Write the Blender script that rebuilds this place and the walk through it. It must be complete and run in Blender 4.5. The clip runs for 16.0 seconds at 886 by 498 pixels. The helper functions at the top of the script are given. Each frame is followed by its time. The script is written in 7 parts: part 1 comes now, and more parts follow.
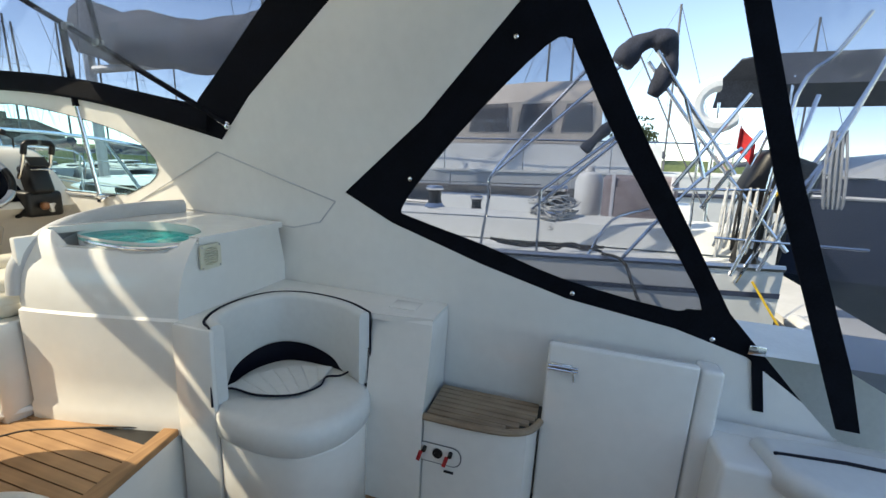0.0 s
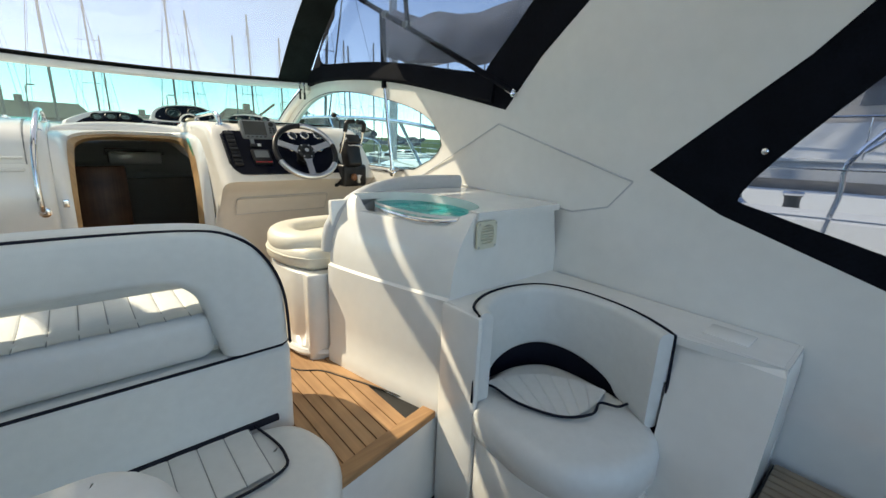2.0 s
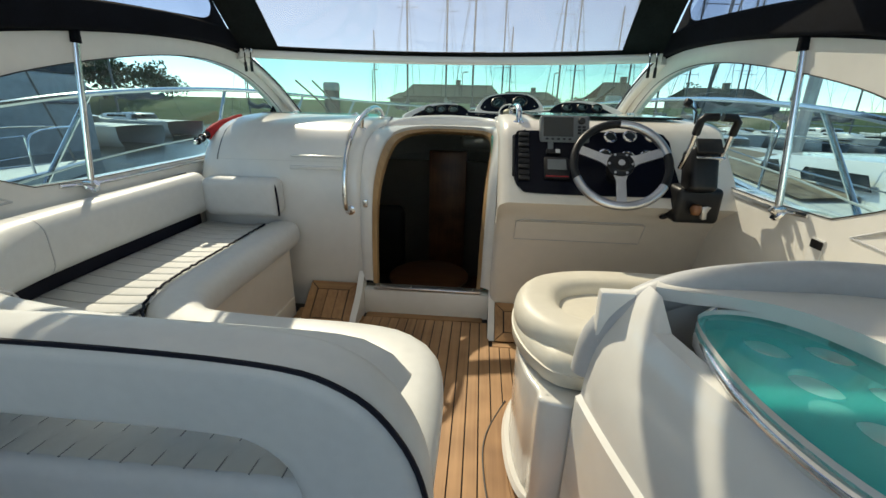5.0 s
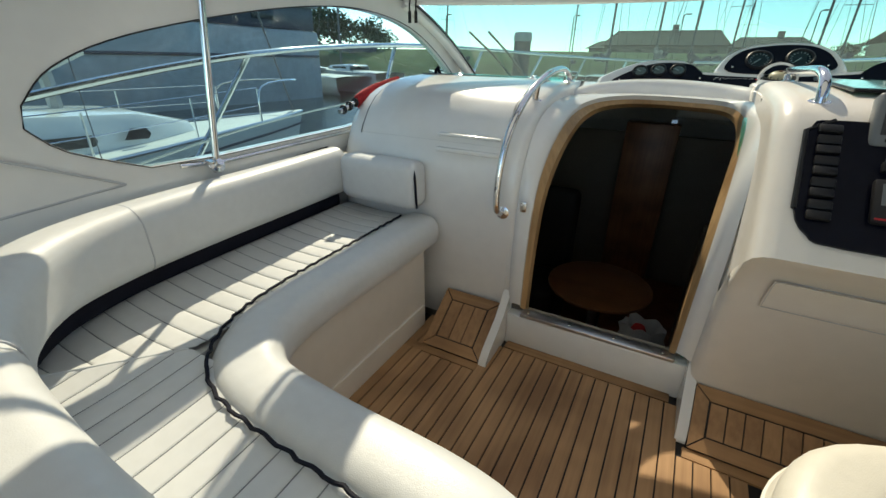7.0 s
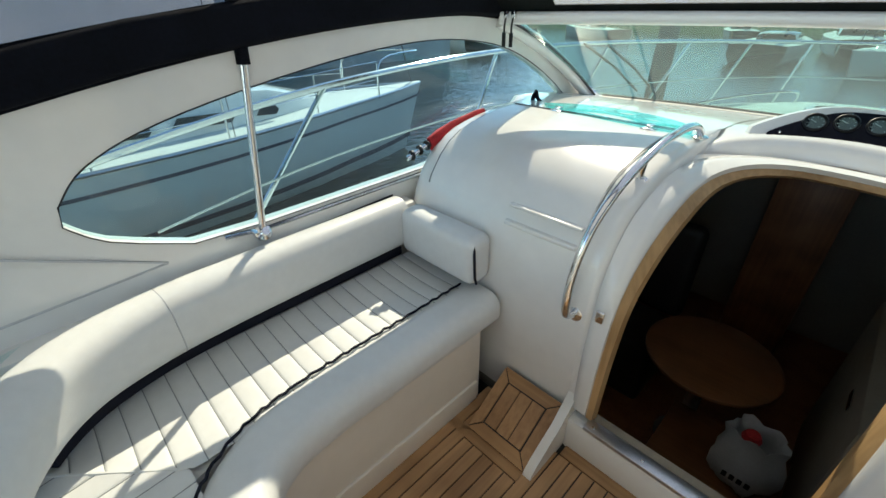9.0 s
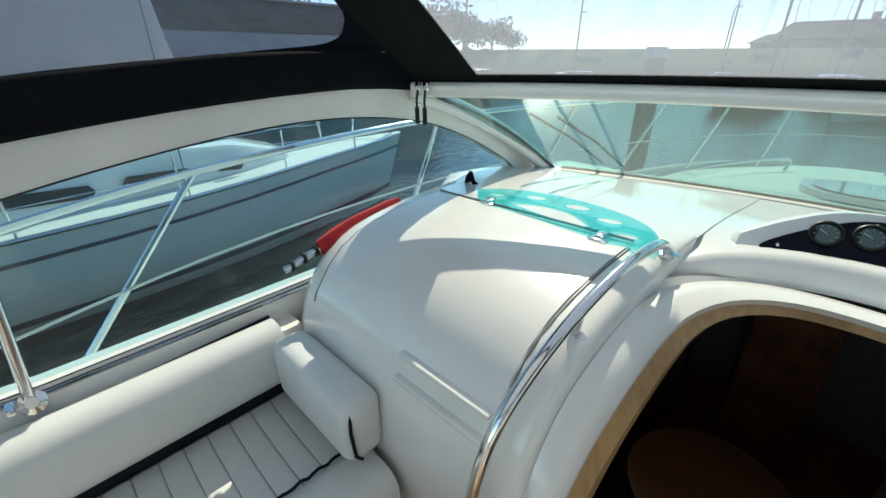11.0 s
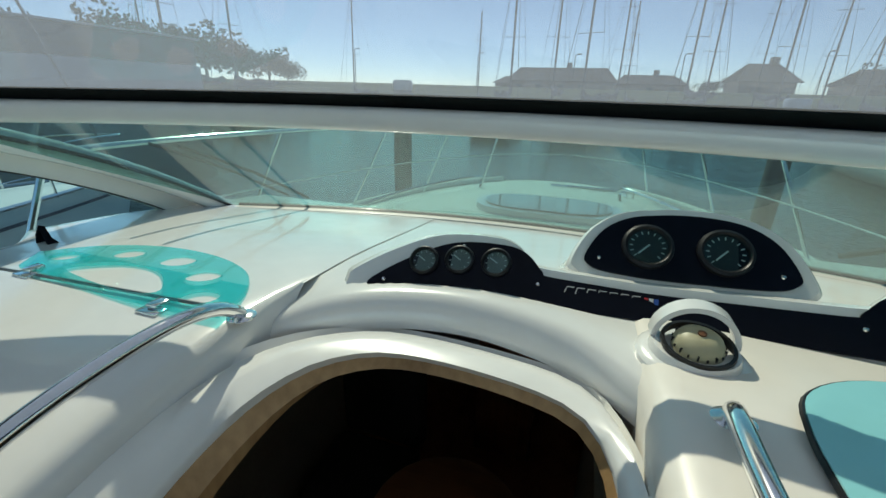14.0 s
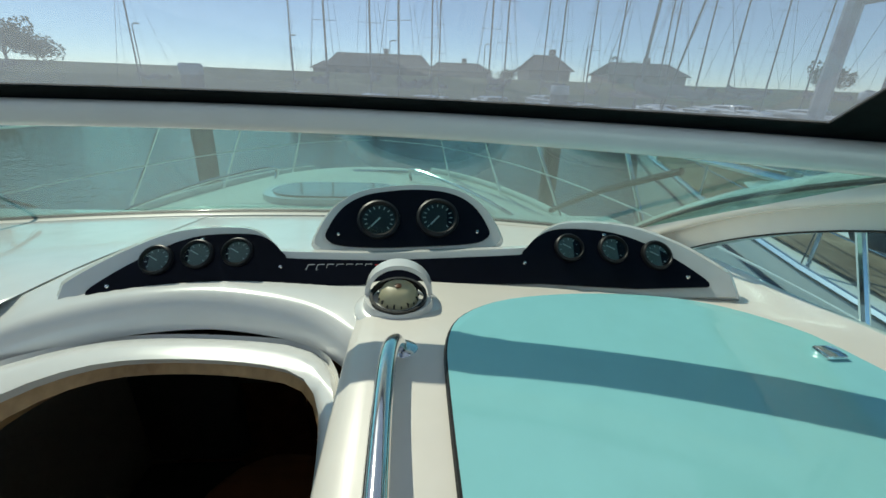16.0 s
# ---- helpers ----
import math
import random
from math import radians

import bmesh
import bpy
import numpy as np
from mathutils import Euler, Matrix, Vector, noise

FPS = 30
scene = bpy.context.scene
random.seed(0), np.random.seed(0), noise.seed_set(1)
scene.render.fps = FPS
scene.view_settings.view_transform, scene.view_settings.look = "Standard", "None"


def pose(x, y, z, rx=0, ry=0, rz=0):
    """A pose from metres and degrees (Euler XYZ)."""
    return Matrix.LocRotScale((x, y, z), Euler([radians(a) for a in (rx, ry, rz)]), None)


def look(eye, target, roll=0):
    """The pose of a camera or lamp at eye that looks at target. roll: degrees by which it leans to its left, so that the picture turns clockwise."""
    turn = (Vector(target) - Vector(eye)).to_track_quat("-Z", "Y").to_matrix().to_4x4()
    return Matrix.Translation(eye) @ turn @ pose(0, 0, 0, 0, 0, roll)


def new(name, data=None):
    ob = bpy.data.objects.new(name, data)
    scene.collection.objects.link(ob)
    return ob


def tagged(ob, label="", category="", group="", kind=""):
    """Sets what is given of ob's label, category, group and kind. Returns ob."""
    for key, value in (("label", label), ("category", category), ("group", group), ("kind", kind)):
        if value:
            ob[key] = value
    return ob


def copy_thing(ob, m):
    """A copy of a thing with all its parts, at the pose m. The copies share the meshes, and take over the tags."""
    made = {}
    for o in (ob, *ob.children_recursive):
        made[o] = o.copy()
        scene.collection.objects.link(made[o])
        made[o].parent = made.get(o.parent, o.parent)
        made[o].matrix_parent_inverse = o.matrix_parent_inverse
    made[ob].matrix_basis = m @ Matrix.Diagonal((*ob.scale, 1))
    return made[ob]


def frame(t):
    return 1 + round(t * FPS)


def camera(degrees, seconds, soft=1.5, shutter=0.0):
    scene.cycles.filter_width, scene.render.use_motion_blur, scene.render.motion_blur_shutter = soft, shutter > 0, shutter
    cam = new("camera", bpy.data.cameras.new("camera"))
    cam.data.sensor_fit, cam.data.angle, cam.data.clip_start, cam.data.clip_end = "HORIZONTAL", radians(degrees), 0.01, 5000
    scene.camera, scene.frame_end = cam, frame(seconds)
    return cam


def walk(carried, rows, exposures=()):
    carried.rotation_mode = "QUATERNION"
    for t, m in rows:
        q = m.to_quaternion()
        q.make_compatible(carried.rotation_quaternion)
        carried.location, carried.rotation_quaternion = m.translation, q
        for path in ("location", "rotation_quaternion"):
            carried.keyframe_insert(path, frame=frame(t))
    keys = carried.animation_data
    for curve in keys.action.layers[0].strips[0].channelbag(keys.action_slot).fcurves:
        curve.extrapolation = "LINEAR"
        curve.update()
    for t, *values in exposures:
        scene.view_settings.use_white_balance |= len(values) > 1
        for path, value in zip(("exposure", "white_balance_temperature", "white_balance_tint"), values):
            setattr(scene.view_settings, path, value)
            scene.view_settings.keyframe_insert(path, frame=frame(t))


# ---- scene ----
cam = camera(93.2, 16.0)
PATH = [
    (0, (-0.478, 1.02, 1.091), (1.392, 1.584, 0.662), 2.9),
    (0.5, (-0.474, 1.105, 1.075), (1.354, 1.782, 0.625), 2.8),
    (1, (-0.483, 1.207, 1.054), (1.25, 2.09, 0.587), 3.0),
    (1.5, (-0.429, 1.273, 1.03), (1.116, 2.444, 0.54), 2.9),
    (2, (-0.288, 1.374, 0.994), (0.995, 2.818, 0.476), 2.4),
    (2.5, (-0.097, 1.496, 0.939), (0.888, 3.151, 0.399), 2.1),
    (3, (0.008, 1.65, 0.973), (0.72, 3.433, 0.411), 2.1),
    (3.5, (0.062, 1.797, 1.042), (0.548, 3.644, 0.449), 1.9),
    (4, (0.092, 1.882, 1.086), (0.395, 3.756, 0.457), 1.6),
    (4.2, (0.093, 1.906, 1.094), (0.337, 3.785, 0.451), 1.6),
    (5.25, (0.25, 2.24, 1.103), (-0.02, 4.12, 0.41), 0.9),
    (6.3, (0.186, 2.601, 1.11), (-0.346, 4.376, 0.357), 0.3),
    (6.5, (0.166, 2.628, 1.117), (-0.471, 4.354, 0.332), 0.4),
    (7, (0.117, 2.734, 1.13), (-0.76, 4.305, 0.256), 0.3),
    (7.5, (0.072, 2.831, 1.242), (-0.969, 4.23, 0.263), 0.2),
    (8, (0.063, 2.952, 1.299), (-1.097, 4.201, 0.253), -0.4),
    (8.2, (0.057, 3.0, 1.323), (-1.127, 4.214, 0.262), -0.4),
    (10.3, (-0.06, 3.485, 1.456), (-1.359, 4.67, 0.502), -1.5),
    (10.5, (-0.081, 3.552, 1.452), (-1.381, 4.754, 0.523), -1.5),
    (11, (-0.106, 3.739, 1.447), (-1.396, 4.994, 0.573), -1.2),
    (11.5, (-0.133, 3.874, 1.448), (-1.383, 5.191, 0.609), -1.0),
    (12, (-0.092, 4.028, 1.422), (-1.274, 5.42, 0.607), -0.9),
    (12.5, (-0.007, 4.16, 1.402), (-1.075, 5.652, 0.608), -0.1),
    (13, (0.067, 4.201, 1.405), (-0.862, 5.788, 0.619), 0.2),
    (13.5, (0.135, 4.223, 1.405), (-0.623, 5.903, 0.629), 0.7),
    (14, (0.187, 4.23, 1.4), (-0.394, 5.989, 0.646), 1.1),
    (14.5, (0.237, 4.229, 1.421), (-0.13, 6.03, 0.633), 1.5),
    (15, (0.315, 4.228, 1.42), (0.128, 6.058, 0.636), 1.7),
    (15.5, (0.385, 4.217, 1.41), (0.374, 6.064, 0.643), 1.9),
    (16, (0.418, 4.187, 1.417), (0.565, 6.018, 0.628), 2.2),
]
# the boat floats slightly bow up; camera and boat share this trim
TRIM = Matrix.Rotation(radians(1.6), 4, "X")
walk(cam, [(t, TRIM @ look(eye, target, roll)) for t, eye, target, roll in PATH], [(0, 1.55, 7950, 5), (2, 1.5, 7950, 5), (4, 0.95, 7850, 4), (6.5, 0.92, 7750, 4), (8, 1.35, 7600, 4), (10.5, 1.25, 7200, 2), (13.5, 0.6, 6950, -4), (16, 0.5, 6700, -5)])

# sun ahead to port, clear hazy sky
SUN_EL, SUN_AZ = 44.0, -31.0
world = bpy.data.worlds.new("world")
scene.world = world
world.use_nodes = True
wn = world.node_tree
sky = wn.nodes.new("ShaderNodeTexSky")
sky.sky_type, sky.sun_disc = "NISHITA", False
sky.sun_elevation, sky.sun_rotation = radians(SUN_EL), radians(SUN_AZ)
sky.dust_density, sky.air_density, sky.ozone_density = 0.1, 0.6, 1.5
wn.nodes["Background"].inputs[1].default_value = 0.15
wn.links.new(sky.outputs[0], wn.nodes["Background"].inputs[0])
sun_data = bpy.data.lights.new("sun", "SUN")
sun_data.energy, sun_data.angle, sun_data.color = 2.05, radians(0.6), (1.0, 0.95, 0.87)
sun = new("sun", sun_data)
sun_way = Vector((math.sin(radians(SUN_AZ)) * math.cos(radians(SUN_EL)), math.cos(radians(SUN_AZ)) * math.cos(radians(SUN_EL)), math.sin(radians(SUN_EL))))
sun.matrix_world = look(sun_way * 30, (0, 0, 0))

# ---- materials ----


def mat(name, color, rough=0.5, metal=0.0, coat=0.0, vary=0.06, scale=6.0, bump=0.0, bump_scale=200.0, rough_vary=0.0, tone=None, spec=0.5):
    """A surface with two scales of variation in tone, and a fine relief."""
    m = bpy.data.materials.new(name)
    m.use_nodes = True
    nt = m.node_tree
    b = nt.nodes["Principled BSDF"]
    b.inputs["Roughness"].default_value, b.inputs["Metallic"].default_value = rough, metal
    b.inputs["Coat Weight"].default_value, b.inputs["Coat Roughness"].default_value = coat, 0.06
    b.inputs["Specular IOR Level"].default_value = spec
    co = nt.nodes.new("ShaderNodeTexCoord")
    n1, n2 = nt.nodes.new("ShaderNodeTexNoise"), nt.nodes.new("ShaderNodeTexNoise")
    n1.inputs["Scale"].default_value, n2.inputs["Scale"].default_value = scale, scale * 9
    n1.inputs["Detail"].default_value = n2.inputs["Detail"].default_value = 4
    for n in (n1, n2):
        nt.links.new(co.outputs["Object"], n.inputs["Vector"])
    add = nt.nodes.new("ShaderNodeMath")
    add.operation = "ADD"
    nt.links.new(n1.outputs[0], add.inputs[0])
    nt.links.new(n2.outputs[0], add.inputs[1])
    ramp = nt.nodes.new("ShaderNodeValToRGB")
    lo = tone or tuple(c * (1 - 2 * vary) for c in color)
    hi = tuple(min(1, c * (1 + vary)) for c in color)
    ramp.color_ramp.elements[0].position, ramp.color_ramp.elements[1].position = 0.35, 0.65
    ramp.color_ramp.elements[0].color, ramp.color_ramp.elements[1].color = (*lo, 1), (*hi, 1)
    half = nt.nodes.new("ShaderNodeMath")
    half.operation, half.inputs[1].default_value = "MULTIPLY", 0.5
    nt.links.new(add.outputs[0], half.inputs[0])
    nt.links.new(half.outputs[0], ramp.inputs[0])
    nt.links.new(ramp.outputs[0], b.inputs["Base Color"])
    if rough_vary:
        mr = nt.nodes.new("ShaderNodeMapRange")
        mr.inputs[1].default_value, mr.inputs[2].default_value = 0.35, 0.65
        mr.inputs[3].default_value, mr.inputs[4].default_value = max(0.02, rough - rough_vary), rough + rough_vary
        nt.links.new(n1.outputs[0], mr.inputs[0])
        nt.links.new(mr.outputs[0], b.inputs["Roughness"])
    if bump:
        nb, bp = nt.nodes.new("ShaderNodeTexNoise"), nt.nodes.new("ShaderNodeBump")
        nb.inputs["Scale"].default_value = bump_scale
        bp.inputs["Strength"].default_value, bp.inputs["Distance"].default_value = bump, 0.004
        nt.links.new(co.outputs["Object"], nb.inputs["Vector"])
        nt.links.new(nb.outputs[0], bp.inputs["Height"])
        nt.links.new(bp.outputs[0], b.inputs["Normal"])
    return m


def clear(name, tint, gloss_rough=0.03, haze=0.0, strength=1.0, ripple=0.0):
    """A thin clear sheet: tinted see-through, a Fresnel gloss, and a little milkiness."""
    m = bpy.data.materials.new(name)
    m.use_nodes = True
    nt = m.node_tree
    nt.nodes.remove(nt.nodes["Principled BSDF"])
    out = nt.nodes["Material Output"]
    tr, gl, df = nt.nodes.new("ShaderNodeBsdfTransparent"), nt.nodes.new("ShaderNodeBsdfGlossy"), nt.nodes.new("ShaderNodeBsdfTranslucent")
    tr.inputs[0].default_value = (*tint, 1)
    gl.inputs["Roughness"].default_value = gloss_rough
    df.inputs[0].default_value = (0.9, 0.92, 0.95, 1)
    lw, fr = nt.nodes.new("ShaderNodeLayerWeight"), nt.nodes.new("ShaderNodeMapRange")
    pw = nt.nodes.new("ShaderNodeMath")
    pw.operation, pw.inputs[1].default_value = "POWER", 4.0
    nt.links.new(lw.outputs["Facing"], pw.inputs[0])
    nt.links.new(pw.outputs[0], fr.inputs[0])
    fr.inputs[3].default_value, fr.inputs[4].default_value = 0.025, 0.5
    if ripple:
        co, nb, bp = nt.nodes.new("ShaderNodeTexCoord"), nt.nodes.new("ShaderNodeTexNoise"), nt.nodes.new("ShaderNodeBump")
        nb.inputs["Scale"].default_value = 4.0
        bp.inputs["Strength"].default_value, bp.inputs["Distance"].default_value = ripple, 0.02
        nt.links.new(co.outputs["Object"], nb.inputs["Vector"])
        nt.links.new(nb.outputs[0], bp.inputs["Height"])
        nt.links.new(bp.outputs[0], gl.inputs["Normal"])
    a, c = nt.nodes.new("ShaderNodeMixShader"), nt.nodes.new("ShaderNodeMixShader")
    a.inputs[0].default_value = haze
    nt.links.new(tr.outputs[0], a.inputs[1])
    nt.links.new(df.outputs[0], a.inputs[2])
    mu = nt.nodes.new("ShaderNodeMath")
    mu.operation, mu.inputs[1].default_value = "MULTIPLY", strength
    nt.links.new(fr.outputs[0], mu.inputs[0])
    nt.links.new(mu.outputs[0], c.inputs[0])
    nt.links.new(a.outputs[0], c.inputs[1])
    nt.links.new(gl.outputs[0], c.inputs[2])
    nt.links.new(c.outputs[0], out.inputs[0])
    return m


def wood(name, dark, light, along="Y", rough=0.6, scale=1.0):
    m = bpy.data.materials.new(name)
    m.use_nodes = True
    nt = m.node_tree
    b = nt.nodes["Principled BSDF"]
    b.inputs["Roughness"].default_value = rough
    co, mp = nt.nodes.new("ShaderNodeTexCoord"), nt.nodes.new("ShaderNodeMapping")
    s = {"X": (2, 60, 60), "Y": (60, 2, 60), "Z": (60, 60, 2)}[along]
    mp.inputs["Scale"].default_value = [v * scale for v in s]
    n1, n2 = nt.nodes.new("ShaderNodeTexNoise"), nt.nodes.new("ShaderNodeTexNoise")
    n1.inputs["Scale"].default_value, n2.inputs["Scale"].default_value = 1.0, 5.0
    n1.inputs["Detail"].default_value = 6
    info = nt.nodes.new("ShaderNodeObjectInfo")
    nt.links.new(co.outputs["Object"], mp.inputs[0])
    nt.links.new(mp.outputs[0], n1.inputs["Vector"])
    nt.links.new(co.outputs["Object"], n2.inputs["Vector"])
    a, c = nt.nodes.new("ShaderNodeMath"), nt.nodes.new("ShaderNodeMath")
    a.operation, a.inputs[1].default_value = "MULTIPLY_ADD", 0.6
    c.operation, c.inputs[1].default_value = "MULTIPLY_ADD", 0.2
    sub = nt.nodes.new("ShaderNodeMath")
    sub.operation, sub.inputs[1].default_value = "SUBTRACT", 0.15
    nt.links.new(n1.outputs[0], a.inputs[0])
    nt.links.new(n2.outputs[0], sub.inputs[0])
    nt.links.new(sub.outputs[0], a.inputs[2])
    nt.links.new(info.outputs["Random"], c.inputs[0])
    nt.links.new(a.outputs[0], c.inputs[2])
    r = nt.nodes.new("ShaderNodeValToRGB")
    r.color_ramp.elements[0].position, r.color_ramp.elements[1].position = 0.45, 0.95
    r.color_ramp.elements[0].color, r.color_ramp.elements[1].color = (*dark, 1), (*light, 1)
    nt.links.new(c.outputs[0], r.inputs[0])
    nt.links.new(r.outputs[0], b.inputs["Base Color"])
    bp = nt.nodes.new("ShaderNodeBump")
    bp.inputs["Strength"].default_value, bp.inputs["Distance"].default_value = 0.25, 0.002
    nt.links.new(n1.outputs[0], bp.inputs["Height"])
    nt.links.new(bp.outputs[0], b.inputs["Normal"])
    return m


GEL = mat("white_gelcoat", (0.78, 0.77, 0.73), 0.2, coat=0.5, vary=0.02, scale=2.0, rough_vary=0.06, bump=0.5, bump_scale=5)
# Gelcoat tinted cream: warm light bounced off the teak is in the colour.
BOUNCEGEL = mat("bounce_cream_gelcoat", (0.77, 0.72, 0.64), 0.35, coat=0.2, vary=0.02, scale=2.0, rough_vary=0.06)
DECK = mat("nonskid_deck", (0.74, 0.75, 0.72), 0.6, vary=0.03, scale=5, bump=0.3, bump_scale=350)
VINYL = mat("white_vinyl", (0.68, 0.69, 0.67), 0.42, vary=0.025, scale=4, bump=0.12, bump_scale=450, rough_vary=0.06)
CREAMV = mat("cream_vinyl", (0.72, 0.68, 0.58), 0.45, vary=0.025, scale=4, bump=0.12, bump_scale=450, rough_vary=0.06)
GREYV = mat("grey_vinyl", (0.5, 0.51, 0.52), 0.45, vary=0.03, scale=5, bump=0.12, bump_scale=450)
PIPING = mat("navy_piping", (0.008, 0.009, 0.018), 0.65, spec=0.2, vary=0.1)
NAVY = mat("navy_canvas", (0.004, 0.005, 0.009), 0.9, spec=0.15, vary=0.25, scale=12, bump=0.4, bump_scale=900)
GREENCAN = mat("dark_green_canvas", (0.009, 0.012, 0.012), 0.9, spec=0.15, vary=0.25, scale=10, bump=0.4, bump_scale=900)
CHROME = mat("polished_steel", (0.78, 0.78, 0.78), 0.12, metal=1.0, vary=0.03, rough_vary=0.04)
ALU = mat("brushed_aluminium", (0.6, 0.61, 0.63), 0.32, metal=1.0, vary=0.06, scale=20)
BLACK = mat("black_plastic", (0.012, 0.012, 0.013), 0.38, spec=0.3, vary=0.15, bump=0.1, bump_scale=600)
PANEL = mat("navy_gloss_panel", (0.004, 0.005, 0.011), 0.25, coat=0.0, spec=0.12, vary=0.1)
RUBBER = mat("black_rubber", (0.012, 0.012, 0.012), 0.6, vary=0.1)
GREYP = mat("grey_plastic", (0.16, 0.17, 0.17), 0.45, vary=0.05, bump=0.1, bump_scale=500)
SCREEN = mat("lcd_screen", (0.03, 0.035, 0.035), 0.12, vary=0.05)
IVORY = mat("ivory_plastic", (0.62, 0.6, 0.47), 0.4, vary=0.03)
DIAL = mat("gauge_dial", (0.02, 0.022, 0.024), 0.4, vary=0.1)
MARK = mat("pale_print", (0.7, 0.7, 0.68), 0.5, vary=0.03)
REDC = mat("red_cloth", (0.5, 0.02, 0.025), 0.8, vary=0.2, scale=15)
BLUEM = mat("blue_paint", (0.03, 0.1, 0.4), 0.4)
TEAK = wood("teak", (0.25, 0.13, 0.058), (0.47, 0.27, 0.13), "Y")
TEAKX = wood("teak_across", (0.22, 0.115, 0.05), (0.43, 0.24, 0.11), "X")
TEAKOLD = wood("weathered_teak", (0.16, 0.11, 0.07), (0.33, 0.25, 0.17), "Y", 0.75)
CAULK = mat("black_caulk", (0.012, 0.011, 0.01), 0.6, vary=0.1)
TRIMW = wood("oak_trim", (0.24, 0.13, 0.05), (0.48, 0.3, 0.14), "Z", 0.45)
CHERRY = wood("cherry_wood", (0.14, 0.05, 0.02), (0.3, 0.12, 0.05), "Z", 0.4)
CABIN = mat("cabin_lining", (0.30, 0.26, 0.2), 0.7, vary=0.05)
TABLEW = wood("table_wood", (0.13, 0.05, 0.018), (0.22, 0.09, 0.035), "X", 0.35)
GLASS = clear("green_tint_glass", (0.55, 0.75, 0.69), 0.01, 0.02)
CLEARG = clear("side_glass", (0.74, 0.88, 0.87), 0.01, 0.01)
VIN = clear("clear_vinyl", (0.62, 0.64, 0.69), 0.04, 0.03, 1.0, 0.3)
VINF = clear("front_vinyl", (0.60, 0.62, 0.66), 0.05, 0.14, 1.0, 0.2)
SEAM = mat("vinyl_seam", (0.27, 0.29, 0.29), 0.6, vary=0.1)
WCLOTH = mat("white_plastic_bag", (0.5, 0.5, 0.5), 0.4, vary=0.05, scale=8, bump=0.3, bump_scale=60)
CARD = mat("compass_card", (0.46, 0.42, 0.26), 0.45, vary=0.05)
ACRYL = clear("turquoise_acrylic", (0.4, 0.9, 0.9), 0.03, 0.12, 1.0)
LID = mat("turquoise_glass_lid", (0.3, 0.66, 0.66), 0.08, coat=0.5, vary=0.02, scale=2)
# Translucency added so the unseen roof fills the cockpit with soft light.
FILLCAN = mat("pale_fill_canvas", (0.75, 0.75, 0.72), 0.8, vary=0.04, scale=5, bump=0.3, bump_scale=700)
lt = FILLCAN.node_tree
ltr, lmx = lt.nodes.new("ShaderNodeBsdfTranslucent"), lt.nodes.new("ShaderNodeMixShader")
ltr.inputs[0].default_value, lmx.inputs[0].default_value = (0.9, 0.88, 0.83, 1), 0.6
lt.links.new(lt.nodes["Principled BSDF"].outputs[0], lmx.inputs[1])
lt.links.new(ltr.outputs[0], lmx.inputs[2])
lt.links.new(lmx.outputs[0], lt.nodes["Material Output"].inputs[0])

# ---- mesh helpers ----


def link(name, bm, material, smooth=True, angle=40):
    me = bpy.data.meshes.new(name)
    bmesh.ops.recalc_face_normals(bm, faces=bm.faces[:])
    bm.to_mesh(me)
    bm.free()
    for p in me.polygons:
        p.use_smooth = smooth
    if smooth:
        me.set_sharp_from_angle(angle=radians(angle))
    me.materials.append(material)
    return new(name, me)


def part(name, bm, material, parent, label="", smooth=True, angle=40):
    ob = link(name, bm, material, smooth, angle)
    ob.parent = parent
    ob.matrix_parent_inverse = parent.matrix_world.inverted()
    if label:
        tagged(ob, label)
    return ob


def struct(name, bm, material, label, category="", smooth=True, angle=40):
    return tagged(link(name, bm, material, smooth, angle), label, category or name.split("_")[0], kind="structure")


def thing(name, at, label, category, group="", kind=""):
    ob = new(name)
    ob.empty_display_size = 0.05
    ob.location = at
    bpy.context.view_layer.update()
    ob.matrix_world = Matrix.Translation(at)
    return tagged(ob, label, category, group, kind)


def solid(name, bm, material, label, category, group=""):
    return tagged(link(name, bm, material), label, category, group)


def cube(x0, x1, y0, y1, z0, z1, bevel=0.0, seg=2, bm=None):
    bm2 = bmesh.new()
    bmesh.ops.create_cube(bm2, size=1)
    for v in bm2.verts:
        v.co = Vector(((x0 + x1) / 2 + v.co.x * (x1 - x0), (y0 + y1) / 2 + v.co.y * (y1 - y0), (z0 + z1) / 2 + v.co.z * (z1 - z0)))
    if bevel:
        bmesh.ops.bevel(bm2, geom=bm2.edges[:], offset=bevel, segments=seg, profile=0.5, affect="EDGES")
    return join(bm, bm2)


def join(bm, other):
    if bm is None:
        return other
    me = bpy.data.meshes.new("tmp")
    other.to_mesh(me)
    other.free()
    bm.from_mesh(me)
    bpy.data.meshes.remove(me)
    return bm


def moved(bm, m):
    bmesh.ops.transform(bm, matrix=m, verts=bm.verts[:])
    return bm


def smooth_line(pts, n=8, closed=False):
    """A rounded line through the points."""
    pts = [Vector(p) for p in pts]
    out, k = [], len(pts)
    for i in range(k if closed else k - 1):
        p0 = pts[(i - 1) % k] if closed or i else pts[0]
        p1, p2 = pts[i], pts[(i + 1) % k]
        p3 = pts[(i + 2) % k] if closed or i + 2 < k else pts[-1]
        for j in range(n):
            t = j / n
            out.append(0.5 * (2 * p1 + (p2 - p0) * t + (2 * p0 - 5 * p1 + 4 * p2 - p3) * t * t + (3 * p1 - p0 - 3 * p2 + p3) * t ** 3))
    if not closed:
        out.append(pts[-1])
    return out


